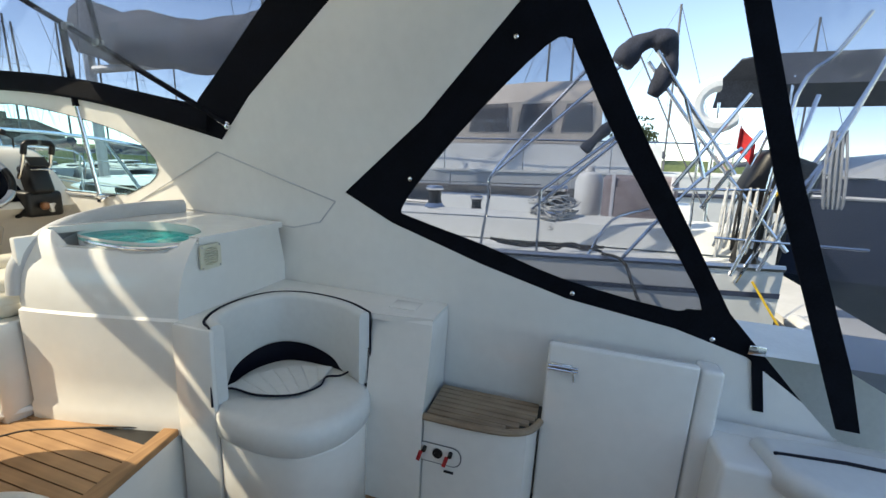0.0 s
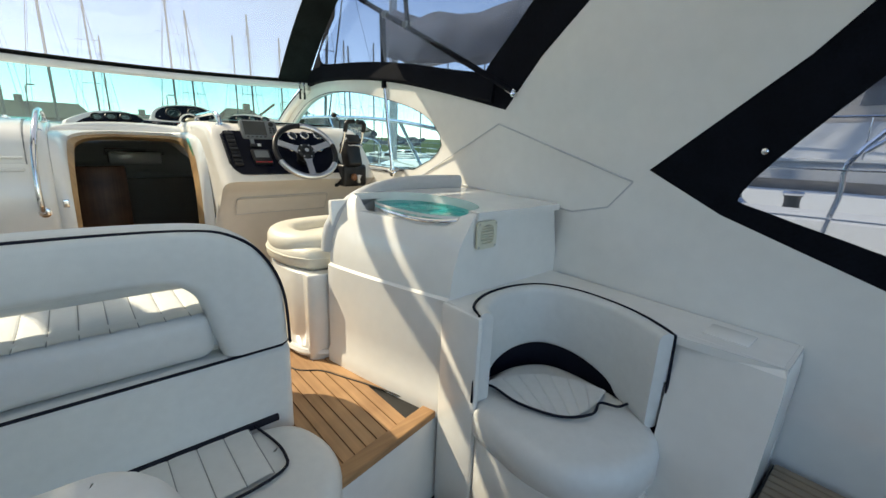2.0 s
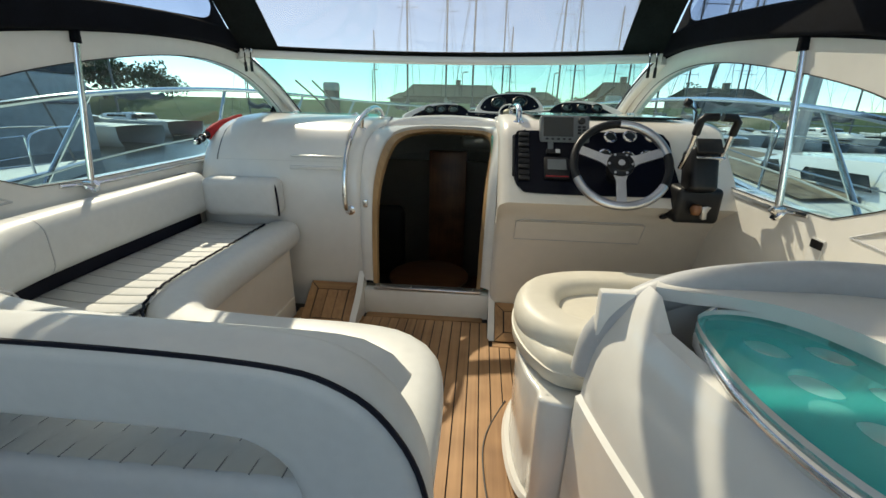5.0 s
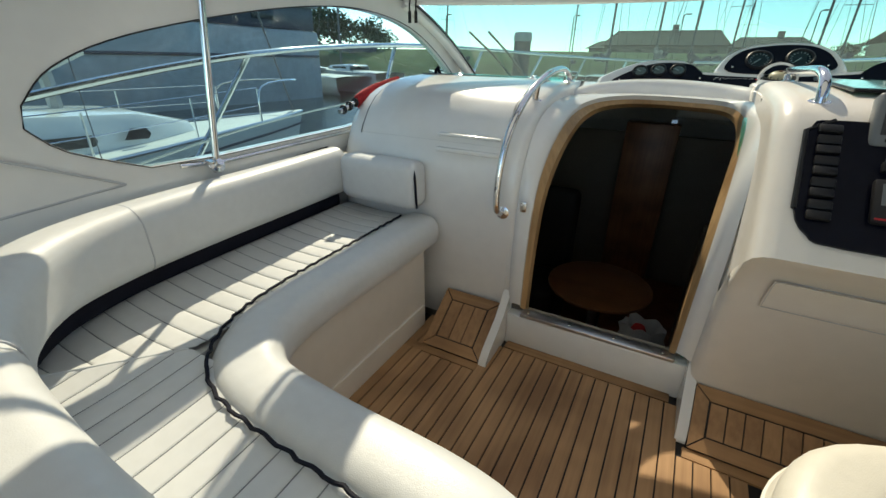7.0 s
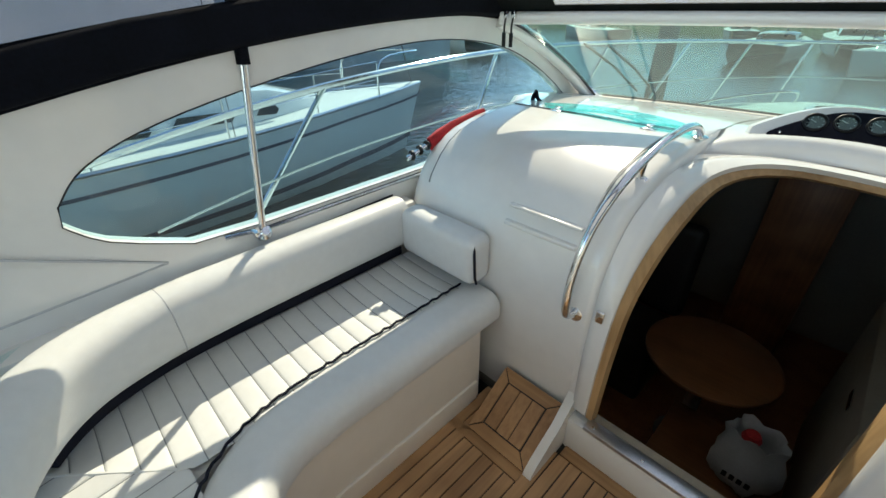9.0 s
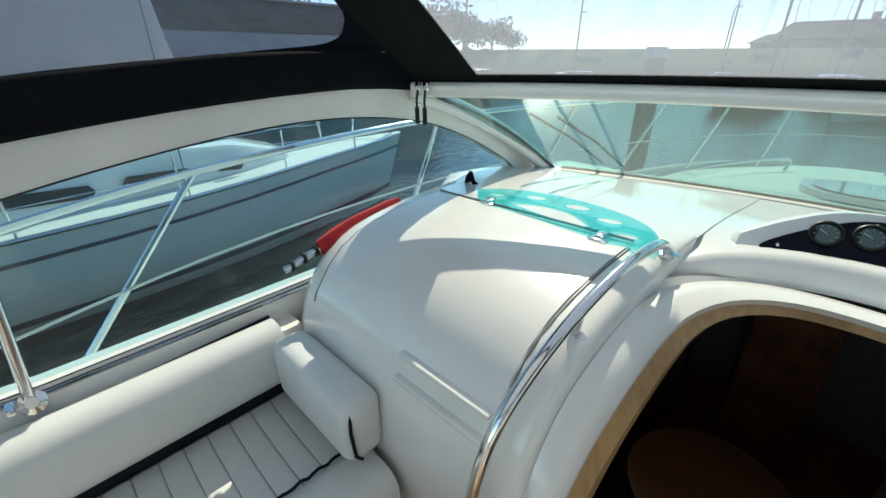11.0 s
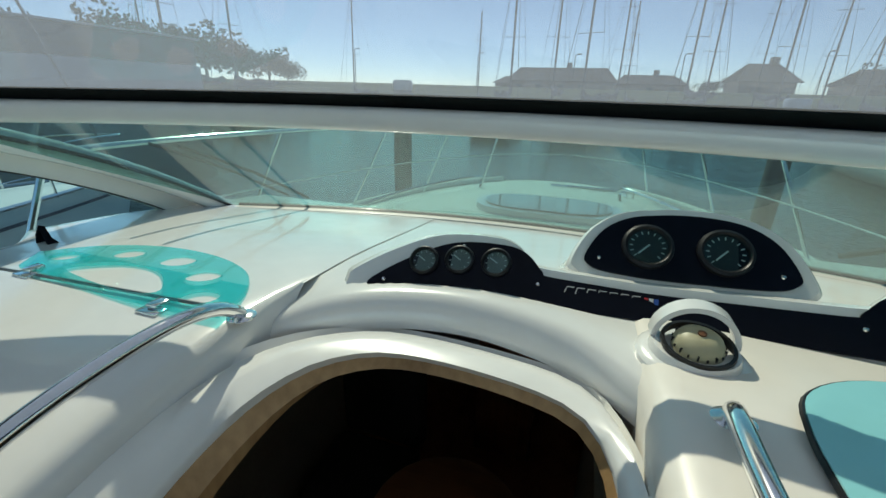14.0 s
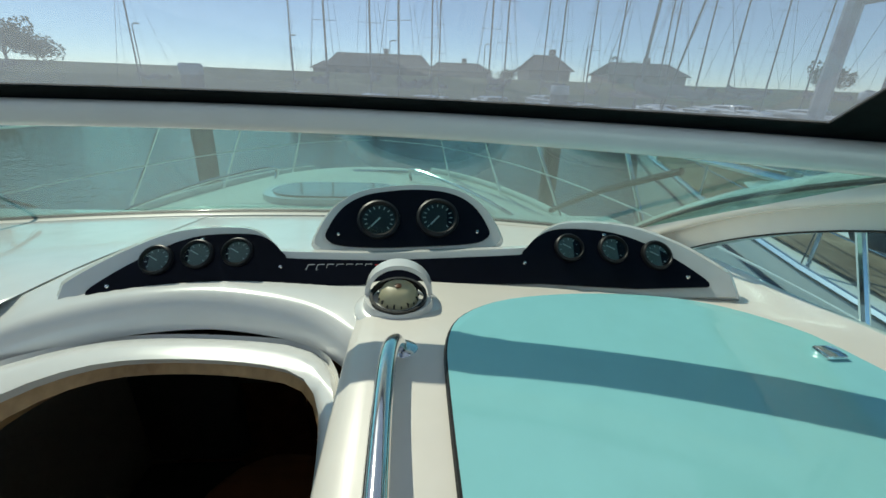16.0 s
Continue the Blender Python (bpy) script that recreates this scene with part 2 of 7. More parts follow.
def ring_sweep(pts, shape, closed=False, up=None, cap=True, bm=None):
    """Sweeps a closed 2D shape along a line. The shape's x lies across the line, its y along up."""
    bm2 = bmesh.new()
    pts = [Vector(p) for p in pts]
    n, rings, side = len(pts), [], None
    for i, p in enumerate(pts):
        a = pts[(i - 1) % n] if closed or i else pts[0]
        b = pts[(i + 1) % n] if closed or i < n - 1 else pts[-1]
        d = (b - a).normalized()
        if up is not None:
            side = d.cross(Vector(up)).normalized()
        else:
            ref = side.cross(d).normalized() if side is not None and side.cross(d).length > 1e-4 else (Vector((0, 0, 1)) if abs(d.z) < 0.9 else Vector((1, 0, 0)))
            side = d.cross(ref).normalized() if side is not None else d.cross(ref).normalized()
        u = side.cross(d).normalized()
        sh = shape(i / max(1, n - 1)) if callable(shape) else shape
        rings.append([bm2.verts.new(p + side * x + u * y) for x, y in sh])
    for i in range(n if closed else n - 1):
        r, s = rings[i], rings[(i + 1) % n]
        for j in range(len(r)):
            k = (j + 1) % len(r)
            bm2.faces.new((r[j], r[k], s[k], s[j]))
    if cap and not closed:
        bm2.faces.new(rings[0][::-1])
        bm2.faces.new(rings[-1])
    return join(bm, bm2)


def circle(r, n=10, ry=None):
    return [(r * math.cos(2 * math.pi * i / n), (ry or r) * math.sin(2 * math.pi * i / n)) for i in range(n)]


def pad(w, h, r, n=4):
    """A rounded rectangle, w across and h high, about its centre."""
    out = []
    for cx, cy, a0 in ((w / 2 - r, h / 2 - r, 0), (-w / 2 + r, h / 2 - r, 90), (-w / 2 + r, -h / 2 + r, 180), (w / 2 - r, -h / 2 + r, 270)):
        for i in range(n + 1):
            a = radians(a0 + 90 * i / n)
            out.append((cx + r * math.cos(a), cy + r * math.sin(a)))
    return out


def tube(pts, r, n=10, closed=False, bm=None):
    return ring_sweep(pts, circle(r, n), closed, None, True, bm)


def sheet(rows, thick=0.0, bm=None, close_u=False):
    """A surface through rows of points; thick gives it a back, offset along the normals."""
    bm2 = bmesh.new()
    vs = [[bm2.verts.new(p) for p in row] for row in rows]
    for a, b in zip(vs[:-1], vs[1:]):
        m = len(a)
        for j in range(m if close_u else m - 1):
            k = (j + 1) % m
            bm2.faces.new((a[j], a[k], b[k], b[j]))
    if thick:
        bmesh.ops.recalc_face_normals(bm2, faces=bm2.faces[:])
        bmesh.ops.solidify(bm2, geom=bm2.faces[:], thickness=thick)
    return join(bm, bm2)


def plate(outline, holes, place, thick, bm=None, bevel=0.0):
    """A flat plate with holes: 2D loops, filled, given thickness, and set into space by place(u, v, w)."""
    bm2 = bmesh.new()
    edges = []
    for loop in (outline, *holes):
        vs = [bm2.verts.new((u, v, 0)) for u, v in loop]
        edges += [bm2.edges.new((vs[i], vs[(i + 1) % len(vs)])) for i in range(len(vs))]
    bmesh.ops.triangle_fill(bm2, use_beauty=True, use_dissolve=False, edges=edges)
    faces = bm2.faces[:]
    ret = bmesh.ops.extrude_face_region(bm2, geom=faces)
    for v in ret["geom"]:
        if isinstance(v, bmesh.types.BMVert):
            v.co.z = thick
    for v in bm2.verts:
        v.co = Vector(place(*v.co))
    return join(bm, bm2)


def lathe(profile, n=20, bm=None):
    """Turns (radius, height) pairs round the z axis."""
    bm2 = bmesh.new()
    rows = []
    for r, z in profile:
        rows.append([bm2.verts.new((r * math.cos(2 * math.pi * i / n), r * math.sin(2 * math.pi * i / n), z)) for i in range(n)] if r > 1e-6 else [bm2.verts.new((0, 0, z))])
    for a, b in zip(rows[:-1], rows[1:]):
        for i in range(n):
            k = (i + 1) % n
            f = [a[i % len(a)], a[k % len(a)], b[k % len(b)], b[i % len(b)]]
            f = list(dict.fromkeys(f))
            if len(f) > 2:
                bm2.faces.new(f)
    return join(bm, bm2)


def aimed(at, way, roll=0.0):
    """A pose at a point whose z axis points along way."""
    return Matrix.Translation(at) @ Vector(way).to_track_quat("Z", "Y").to_matrix().to_4x4() @ Matrix.Rotation(radians(roll), 4, "Z")


def at_curve(pts, s):
    """The point at the fraction s of a line's length."""
    pts = [Vector(p) for p in pts]
    seg = [(b - a).length for a, b in zip(pts[:-1], pts[1:])]
    d = s * sum(seg)
    for a, b, l in zip(pts[:-1], pts[1:], seg):
        if d <= l and l > 0:
            return a.lerp(b, d / l)
        d -= l
    return pts[-1].copy()


def resample(pts, n):
    return [at_curve(pts, i / (n - 1)) for i in range(n)]


def cushion(outline, z0, z1, r, bm=None, puff=0.0, inner=None):
    """A padded slab over a closed plan outline, with rounded upper and lower edges."""
    bm2 = bmesh.new()
    pts = [Vector((p[0], p[1], 0)) for p in outline]
    n = len(pts)
    area = sum(pts[i].x * pts[(i + 1) % n].y - pts[(i + 1) % n].x * pts[i].y for i in range(n))
    nrm = []
    for i in range(n):
        d = (pts[(i + 1) % n] - pts[(i - 1) % n]).normalized()
        nrm.append(Vector((-d.y, d.x, 0)) * (1 if area > 0 else -1))
    levels = [(r * 0.6, z0), (0, z0 + r * 0.5), (0, z1 - r)] + [(r * (1 - math.cos(radians(a))), z1 - r + r * math.sin(radians(a))) for a in (25, 50, 72, 90)] + [(r * 1.8, z1 + puff * 0.5), (r * 3.0, z1 + puff)]
    rings = [[bm2.verts.new(p + nv * ins + Vector((0, 0, z))) for p, nv in zip(pts, nrm)] for ins, z in levels]
    for a, b in zip(rings[:-1], rings[1:]):
        for i in range(n):
            k = (i + 1) % n
            bm2.faces.new((a[i], a[k], b[k], b[i]))
    bmesh.ops.triangle_fill(bm2, use_beauty=True, edges=[bm2.edges.get((rings[-1][i], rings[-1][(i + 1) % n])) for i in range(n)])
    bmesh.ops.triangle_fill(bm2, use_beauty=True, edges=[bm2.edges.get((rings[0][i], rings[0][(i + 1) % n])) for i in range(n)])
    return join(bm, bm2)

# ---- the boat's shell ----
FLOOR2 = -0.38


def sx(z):
    return 1.235 - 0.11 * max(0.0, z - 0.9)


AFT_EDGE = [(-0.6, -0.05), (0.0, 0.14), (0.14, 0.28), (0.34, 0.42), (0.59, 0.49), (1.0, 0.55), (1.36, 0.65), (1.78, 0.79), (2.02, 0.91)]
ARCH_AFT = [(2.02, 0.91), (1.64, 1.24), (1.26, 1.66), (0.95, 2.1)]
ARCH_FWD = [(1.62, 2.1), (2.02, 1.70), (2.49, 1.32), (2.68, 1.12)]
FRAME_TOP = [(2.68, 1.12), (3.0, 1.19), (3.4, 1.265), (3.75, 1.31), (4.1, 1.335), (4.45, 1.34), (4.72, 1.315), (5.0, 1.20), (5.3, 1.04), (5.56, 0.90)]
WINDOW = [(3.14, 1.0), (3.22, 1.08), (3.4, 1.15), (3.75, 1.22), (4.1, 1.262), (4.4, 1.265), (4.7, 1.22), (4.95, 1.13), (5.2, 1.0), (5.42, 0.855), (5.0, 0.825), (4.28, 0.79), (3.6, 0.79), (3.38, 0.80), (3.2, 0.88), (3.13, 0.95)]
window_loop = [(p.x, p.y) for p in smooth_line([(*p, 0) for p in WINDOW[:10]], 5)] + WINDOW[10:14] + [(p.x, p.y) for p in smooth_line([(*p, 0) for p in WINDOW[13:]], 3)[1:]]
shell = [(-0.6, -0.5)] + AFT_EDGE + ARCH_AFT[1:] + ARCH_FWD + [(p.x, p.y) for p in smooth_line([(*p, 0) for p in FRAME_TOP], 3)[1:]] + [(5.56, -0.5)]
for side, word, n in ((1, "starboard", 1), (-1, "port", 2)):
    w = struct("wall_" + word, plate(shell, [window_loop], lambda y, z, t: (side * (sx(z) + t), y, z), 0.05), GEL, "glossy white moulded boat side with radar arch leg and curved window", "boat side", angle=25)
    g = part("window_pane", plate(window_loop, [], lambda y, z, t: (side * (sx(z) + 0.02 + t), y, z), 0.006), CLEARG, w, "green tinted curved side glass")
    g.visible_shadow = False
    part("window_gasket", tube([(side * (sx(z) - 0.001), y, z) for y, z in window_loop], 0.002, 6, True), RUBBER, w, "black rubber window seal")
    part("window_trim", tube([(side * (sx(0.79) - 0.002), y, z - 0.014) for y, z in ((3.46, 0.80), (3.6, 0.785), (4.28, 0.785), (5.0, 0.82), (5.4, 0.845))], 0.008, 8), CHROME, w, "thin bright trim below the glass")
    part("arch_seam", tube([(side * (sx(z) - 0.0005), y, z) for y, z in ((3.3, 0.77), (2.72, 1.06), (2.62, 1.03), (2.07, 0.864))], 0.0035, 5), GREYV, w)
    part("arch_seam", tube([(side * (sx(z) - 0.0005), y, z) for y, z in ((2.07, 0.864), (2.153, 0.76), (2.3, 0.72), (2.87, 0.752), (3.3, 0.77))], 0.0035, 5), GREYV, w)
struct("ceiling_arch", cube(-1.1, 1.1, 0.95, 1.62, 2.06, 2.14, 0.02), GEL, "white cross beam of the radar arch", "arch beam")


def header(x, lift=0.0):
    return Vector((x, 5.0 - 0.33 * (x / 1.15) ** 2, 1.325 + lift))


def wbase(x):
    return Vector((x, 5.82 - 0.29 * (x / 1.13) ** 2, 0.872 + 0.035 * (x / 1.13) ** 2))


XS = [-1.12 + 2.24 * i / 28 for i in range(29)]
screen = struct("windscreen", sheet([[wbase(x).lerp(header(x), t / 6) for x in XS] for t in range(7)], 0.006), GLASS, "raked wrap-round windscreen of pale green tinted glass", "windscreen")
screen.visible_shadow = False
part("header_rail", ring_sweep([header(-1.17 + 2.34 * i / 36) for i in range(37)], pad(0.05, 0.045, 0.015), False, (0, 0, 1)), GEL, screen, "white windscreen header rail")
part("base_seal", tube([wbase(x) + Vector((0, -0.004, 0.004)) for x in XS], 0.009, 6), RUBBER, screen, "black rubber seal")
part("base_trim", ring_sweep([wbase(x) + Vector((0, -0.03, -0.006)) for x in XS], pad(0.04, 0.02, 0.006), False, (0, 0, 1)), BOUNCEGEL, screen)
for s in (1, -1):
    a, b = header(1.16 * s, -0.005), wbase(1.15 * s) + Vector((0.02 * s, 0, -0.01))
    part("pillar", ring_sweep([a.lerp(b, i / 8) + Vector((0.02 * s, 0, 0.04 * math.sin(math.pi * i / 8))) for i in range(9)], pad(0.055, 0.06, 0.02), False, (0, 0, 1)), GEL, screen, "white sloping windscreen pillar")
    part("pillar_seal", tube([a.lerp(b, i / 8) + Vector((-0.016 * s, 0.01, 0.04 * math.sin(math.pi * i / 8))) for i in range(9)], 0.006, 6), RUBBER, screen)

# dash and bulkhead profiles, as (y, z)
HUMP = [(4.17, 0.0), (4.16, 0.3), (4.148, 0.52), (4.15, 0.64), (4.172, 0.75), (4.225, 0.85), (4.32, 0.935), (4.48, 0.978), (4.72, 0.992), (5.1, 0.968), (5.5, 0.91), (5.84, 0.862)]
HELM = [(4.09, 0.0), (4.05, 0.3), (4.0, 0.5), (3.94, 0.62), (3.85, 0.685), (3.815, 0.71), (3.83, 0.735), (4.06, 0.972), (4.1, 1.0), (4.2, 1.018), (4.45, 1.026), (4.72, 1.022), (4.9, 0.995), (5.15, 0.968), (5.5, 0.91), (5.84, 0.862)]
LIP = [(-0.41, 4.79, 0.935), (-0.36, 4.816, 0.95), (-0.28, 4.87, 0.975), (-0.15, 4.92, 0.992), (0.0, 4.94, 0.998), (0.12, 4.925, 0.996), (0.23, 4.89, 0.99), (0.31, 4.82, 0.985), (0.37, 4.77, 0.975)]
hump = [Vector((0, y, z)) for y, z in HUMP]
hump = resample(smooth_line(hump, 6), 44)
rows = []
for x, drop in ((-1.26, 1), (-1.235, 0.55), (-1.21, 0.25), (-1.18, 0.08), (-1.14, 0.0), (-0.8, 0), (-0.42, 0), (-0.385, 0.02), (-0.365, 0.07), (-0.36, 0.2), (-0.352, 0.9)):
    rows.append([Vector((x, p.y + (0.10 * drop if p.z > 0.3 and p.y < 4.6 else 0), p.z - (0.2 * drop if p.z > 0.5 and p.y < 5.2 else 0) * (1 if p.y < 4.7 else max(0.0, (4.9 - p.y) / 0.2)))) for p in hump])
bulk = struct("wall_bulkhead", sheet(rows), GEL, "rounded white moulded bulkhead hump beside the cabin door", "bulkhead", angle=60)
helm = resample(smooth_line([Vector((0, y, z)) for y, z in HELM], 6), 56)
rows = []
for x, drop in ((0.322, 3.0), (0.31, 0.5), (0.318, 0.2), (0.335, 0.05), (0.36, 0.0), (0.7, 0.0), (1.0, 0), (1.25, 0.0)):
    rows.append([Vector((x, p.y + 0.08 * drop * (1 if p.y < 4.4 else 0), p.z - 0.08 * drop * ((1 if p.y < 4.7 else max(0.0, (5.7 - p.y))) if 0.5 < p.z else 0))) for p in helm])
# White dash moulding; its cream holds the sun thrown back by the teak.
dash = struct("wall_dash", sheet(rows), BOUNCEGEL, "moulded helm dash with overhanging lip, bounced teak light in its cream", "dash", angle=60)
def crest(y):
    """Height of the dash top along its length."""
    for a, b in zip(hump[6:-1], hump[7:]):
        if a.y <= y <= b.y:
            return a.z + (b.z - a.z) * (y - a.y) / (b.y - a.y)
    return 0.862


lip = resample(smooth_line(LIP, 5), 30)
rows = [[p + Vector((0, 0.05, -0.066)) for p in lip], [p + Vector((0, -0.033, -0.066)) for p in lip], [p + Vector((0, -0.03, -0.03)) for p in lip], [p + Vector((0, -0.012, -0.006)) for p in lip], [p + Vector((0, 0.015, 0.003)) for p in lip]]
for k in range(1, 9):
    back = [(p, p.y + 0.015 + (5.83 - p.y) * k / 8) for p in lip]
    rows.append([Vector((p.x, y, crest(y) - 0.002 + (p.z - crest(p.y)) * (1 - k / 8) ** 25)) for p, y in back])
struct("wall_dash_top", sheet(rows), GEL, "white dash top with rolled lip over the companionway", "dash", angle=60)

# companionway surround
C0 = [(-0.29, 4.16, 0.15), (-0.285, 4.165, 0.45), (-0.28, 4.22, 0.66), (-0.268, 4.42, 0.815), (-0.24, 4.67, 0.882), (-0.11, 4.79, 0.908), (0.145, 4.79, 0.908), (0.262, 4.72, 0.898), (0.285, 4.50, 0.852), (0.262, 4.25, 0.70), (0.25, 4.17, 0.45), (0.244, 4.16, 0.15)]
C3 = [(-0.385, 4.165, 0.15), (-0.385, 4.155, 0.45), (-0.385, 4.2, 0.75), (-0.385, 4.36, 0.91), (-0.37, 4.70, 0.935), (-0.18, 4.885, 0.925), (0.12, 4.89, 0.925), (0.27, 4.82, 0.93), (0.335, 4.55, 0.96), (0.335, 4.26, 0.94), (0.335, 4.10, 0.6), (0.335, 4.11, 0.15)]
c0, c3 = resample(smooth_line(C0, 6), 70), resample(smooth_line(C3, 6), 70)
c1 = [a.lerp(b, 0.2) + Vector((0, -0.008, 0.012)) for a, b in zip(c0, c3)]
c2 = [a.lerp(b, 0.5) + Vector((0, -0.02, 0.03)) for a, b in zip(c0, c3)]
c2b = [a.lerp(b, 0.75) + Vector((0, -0.012, 0.02)) for a, b in zip(c0, c3)]
c2c = [a.lerp(b, 0.85) + Vector((0, 0.01, -0.01)) for a, b in zip(c0, c3)]
door = struct("door_companionway", sheet([c1, [p + Vector((0, -0.012, 0.018)) for p in c1], c2, c2b, c2c, c3]), GEL, "open companionway with white moulded surround and wooden trim", "doorway", angle=70)
part("wooden_trim", sheet([[p + Vector((0, 0.045, -0.02)) for p in c0], c0, c1, [p + Vector((0, 0.01, -0.01)) for p in c1]]), TRIMW, door, "worn oak trim round the opening", angle=30)
part("threshold", cube(-0.3, 0.265, 4.12, 4.17, 0.138, 0.154, 0.004), ALU, door, "scratched aluminium threshold strip")
part("riser", cube(-0.36, 0.31, 4.125, 4.18, -0.02, 0.137, 0.012), GEL, door)
part("glass_edge", ring_sweep([Vector((0.285, 4.15, 0.16)), Vector((0.288, 4.15, 0.5)), Vector((0.29, 4.25, 0.76)), Vector((0.29, 4.5, 0.91))], pad(0.012, 0.02, 0.004), False, (0, 1, 0)), ACRYL, door, "turquoise edge of the sliding acrylic door")
for i in range(4):
    part("screw", moved(lathe([(0, 0.004), (0.005, 0.003), (0.006, 0)], 10), Matrix.Translation((-0.27 + 0.165 * i, 4.14, 0.154))), CHROME, door)
part("door_lock", moved(cube(-0.012, 0.012, -0.006, 0.006, -0.02, 0.02, 0.004), Matrix.Translation((-0.332, 4.14, 0.60))), CHROME, door, "small steel lock")

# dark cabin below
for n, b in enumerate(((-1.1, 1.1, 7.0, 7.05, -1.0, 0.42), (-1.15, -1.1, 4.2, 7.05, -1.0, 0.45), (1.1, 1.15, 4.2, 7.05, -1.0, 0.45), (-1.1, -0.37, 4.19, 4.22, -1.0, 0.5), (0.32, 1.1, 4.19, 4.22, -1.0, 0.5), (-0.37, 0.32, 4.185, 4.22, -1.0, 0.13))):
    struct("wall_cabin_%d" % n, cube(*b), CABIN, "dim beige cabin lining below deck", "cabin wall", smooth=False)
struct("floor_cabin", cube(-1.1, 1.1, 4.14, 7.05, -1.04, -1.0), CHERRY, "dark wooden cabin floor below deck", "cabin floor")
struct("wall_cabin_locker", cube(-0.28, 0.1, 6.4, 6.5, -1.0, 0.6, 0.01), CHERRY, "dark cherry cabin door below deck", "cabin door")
tab = thing("cabin_table", (-0.15, 5.4, -1.0), "dark reddish wooden table in the unlit cabin", "table")
part("tabletop", moved(lathe([(0, 0), (0.31, 0), (0.33, 0.01), (0.33, 0.025), (0.31, 0.035), (0, 0.035)], 28), Matrix.Translation((-0.15, 5.35, -0.32))), TABLEW, tab)
part("pedestal", moved(lathe([(0.14, 0), (0.14, 0.02), (0.04, 0.04), (0.04, 0.69), (0, 0.69)], 16), Matrix.Translation((-0.15, 5.35, -1.0))), ALU, tab)
lock = thing("cabin_locker", (0.55, 5.2, -1.0), "pale galley locker with slotted steel latch", "locker")
part("body", cube(0.38, 0.9, 4.9, 6.0, -1.0, 0.02, 0.02), CABIN, lock)
part("latch", cube(0.372, 0.381, 5.2, 5.32, -0.14, -0.10, 0.004), CHROME, lock)
cst = thing("cabin_step", (0.04, 4.9, -1.0), "dark wooden step block inside the companionway", "step")
part("block", cube(-0.2, 0.33, 4.62, 5.2, -1.0, -0.60, 0.012), CHERRY, cst)
part("tread", cube(-0.21, 0.335, 4.60, 5.21, -0.60, -0.58, 0.006), TABLEW, cst)
bag = thing("carrier_bag", (0.16, 4.93, -0.58), "crumpled white carrier bag with red and dark print", "bag")
bag_rows = [[(0.16 + r * (1 + 0.14 * math.sin(5 * a + 9 * r + 7 * z) + 0.07 * math.sin(11 * a - 13 * z)) * math.cos(a), 4.93 + 0.75 * r * (1 + 0.14 * math.sin(4 * a + 17 * z)) * math.sin(a), -0.578 + z + 0.012 * math.sin(7 * a)) for a in [2 * math.pi * k / 28 for k in range(28)]] for r, z in ((0.02, 0.013), (0.10, 0.013), (0.125, 0.06), (0.13, 0.14), (0.12, 0.22), (0.10, 0.28), (0.11, 0.33))]
part("sack", sheet(bag_rows, 0.002, None, True), WCLOTH, bag, "white plastic sack", angle=80)
for k in range(4):
    part("print", cube(0.10 + 0.03 * k, 0.12 + 0.03 * k, 4.812, 4.818, -0.47, -0.44, 0.002), BLACK, bag, "dark lettering bar")
part("contents", moved(lathe([(0, 0.03), (0.03, 0.025), (0.04, 0), (0.03, -0.03), (0, -0.04)], 14), Matrix.Translation((0.14, 4.93, -0.29))), REDC, bag, "red package in the bag")
seat = thing("cabin_bench", (-0.6, 5.9, -1.0), "dark upholstered seat back in the cabin", "seat")
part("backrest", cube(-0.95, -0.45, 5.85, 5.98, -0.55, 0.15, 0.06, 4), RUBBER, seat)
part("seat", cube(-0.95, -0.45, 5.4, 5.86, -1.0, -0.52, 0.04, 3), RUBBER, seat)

# floors
struct("floor_upper", plate([(-0.9, 2.32), (0.16, 2.32), (0.655, 2.42), (0.7, 2.3), (1.22, 2.3), (1.22, 4.14), (-0.9, 4.14)], [], lambda x, y, t: (x, y, -0.03 + t), 0.022), CAULK, "raised cockpit sole with black caulked joints", "floor", smooth=False)
struct("floor_lower", cube(-1.22, 1.22, -0.6, 2.64, FLOOR2 - 0.04, FLOOR2 - 0.008), CAULK, "lower cockpit sole with black caulked joints", "floor")
riser = sheet([[(0.72, 2.43, z), (0.655, 2.415, z), (0.16, 2.315, z), (-0.9, 2.3, z)] for z in (FLOOR2 - 0.02, -0.01)], 0.02)
struct("floor_riser", riser, GEL, "white riser between the two cockpit levels", "step riser")
struct("trim_step_edge", ring_sweep([(0.665, 2.425, -0.006), (0.16, 2.325, -0.006), (-0.2, 2.31, -0.006)], pad(0.06, 0.03, 0.006), False, (0, 0, 1)), TEAKX, "teak nosing along the step edge", "nosing")

# canvas hood with clear panels
def hood(x, v):
    """The front panel: v runs from the windscreen header up and aft to the bow."""
    top = Vector((x * 0.92, 3.95 - 0.12 * x * x, 1.98 - 0.07 * x * x))
    p = header(x, 0.03).lerp(top, v)
    p.z += 0.05 * math.sin(math.pi * v)
    return p


def hood_grid(xa, xb, va, vb, nx, nv):
    return [[hood(xa + (xb - xa) * i / nx, va + (vb - va) * j / nv) for i in range(nx + 1)] for j in range(nv + 1)]


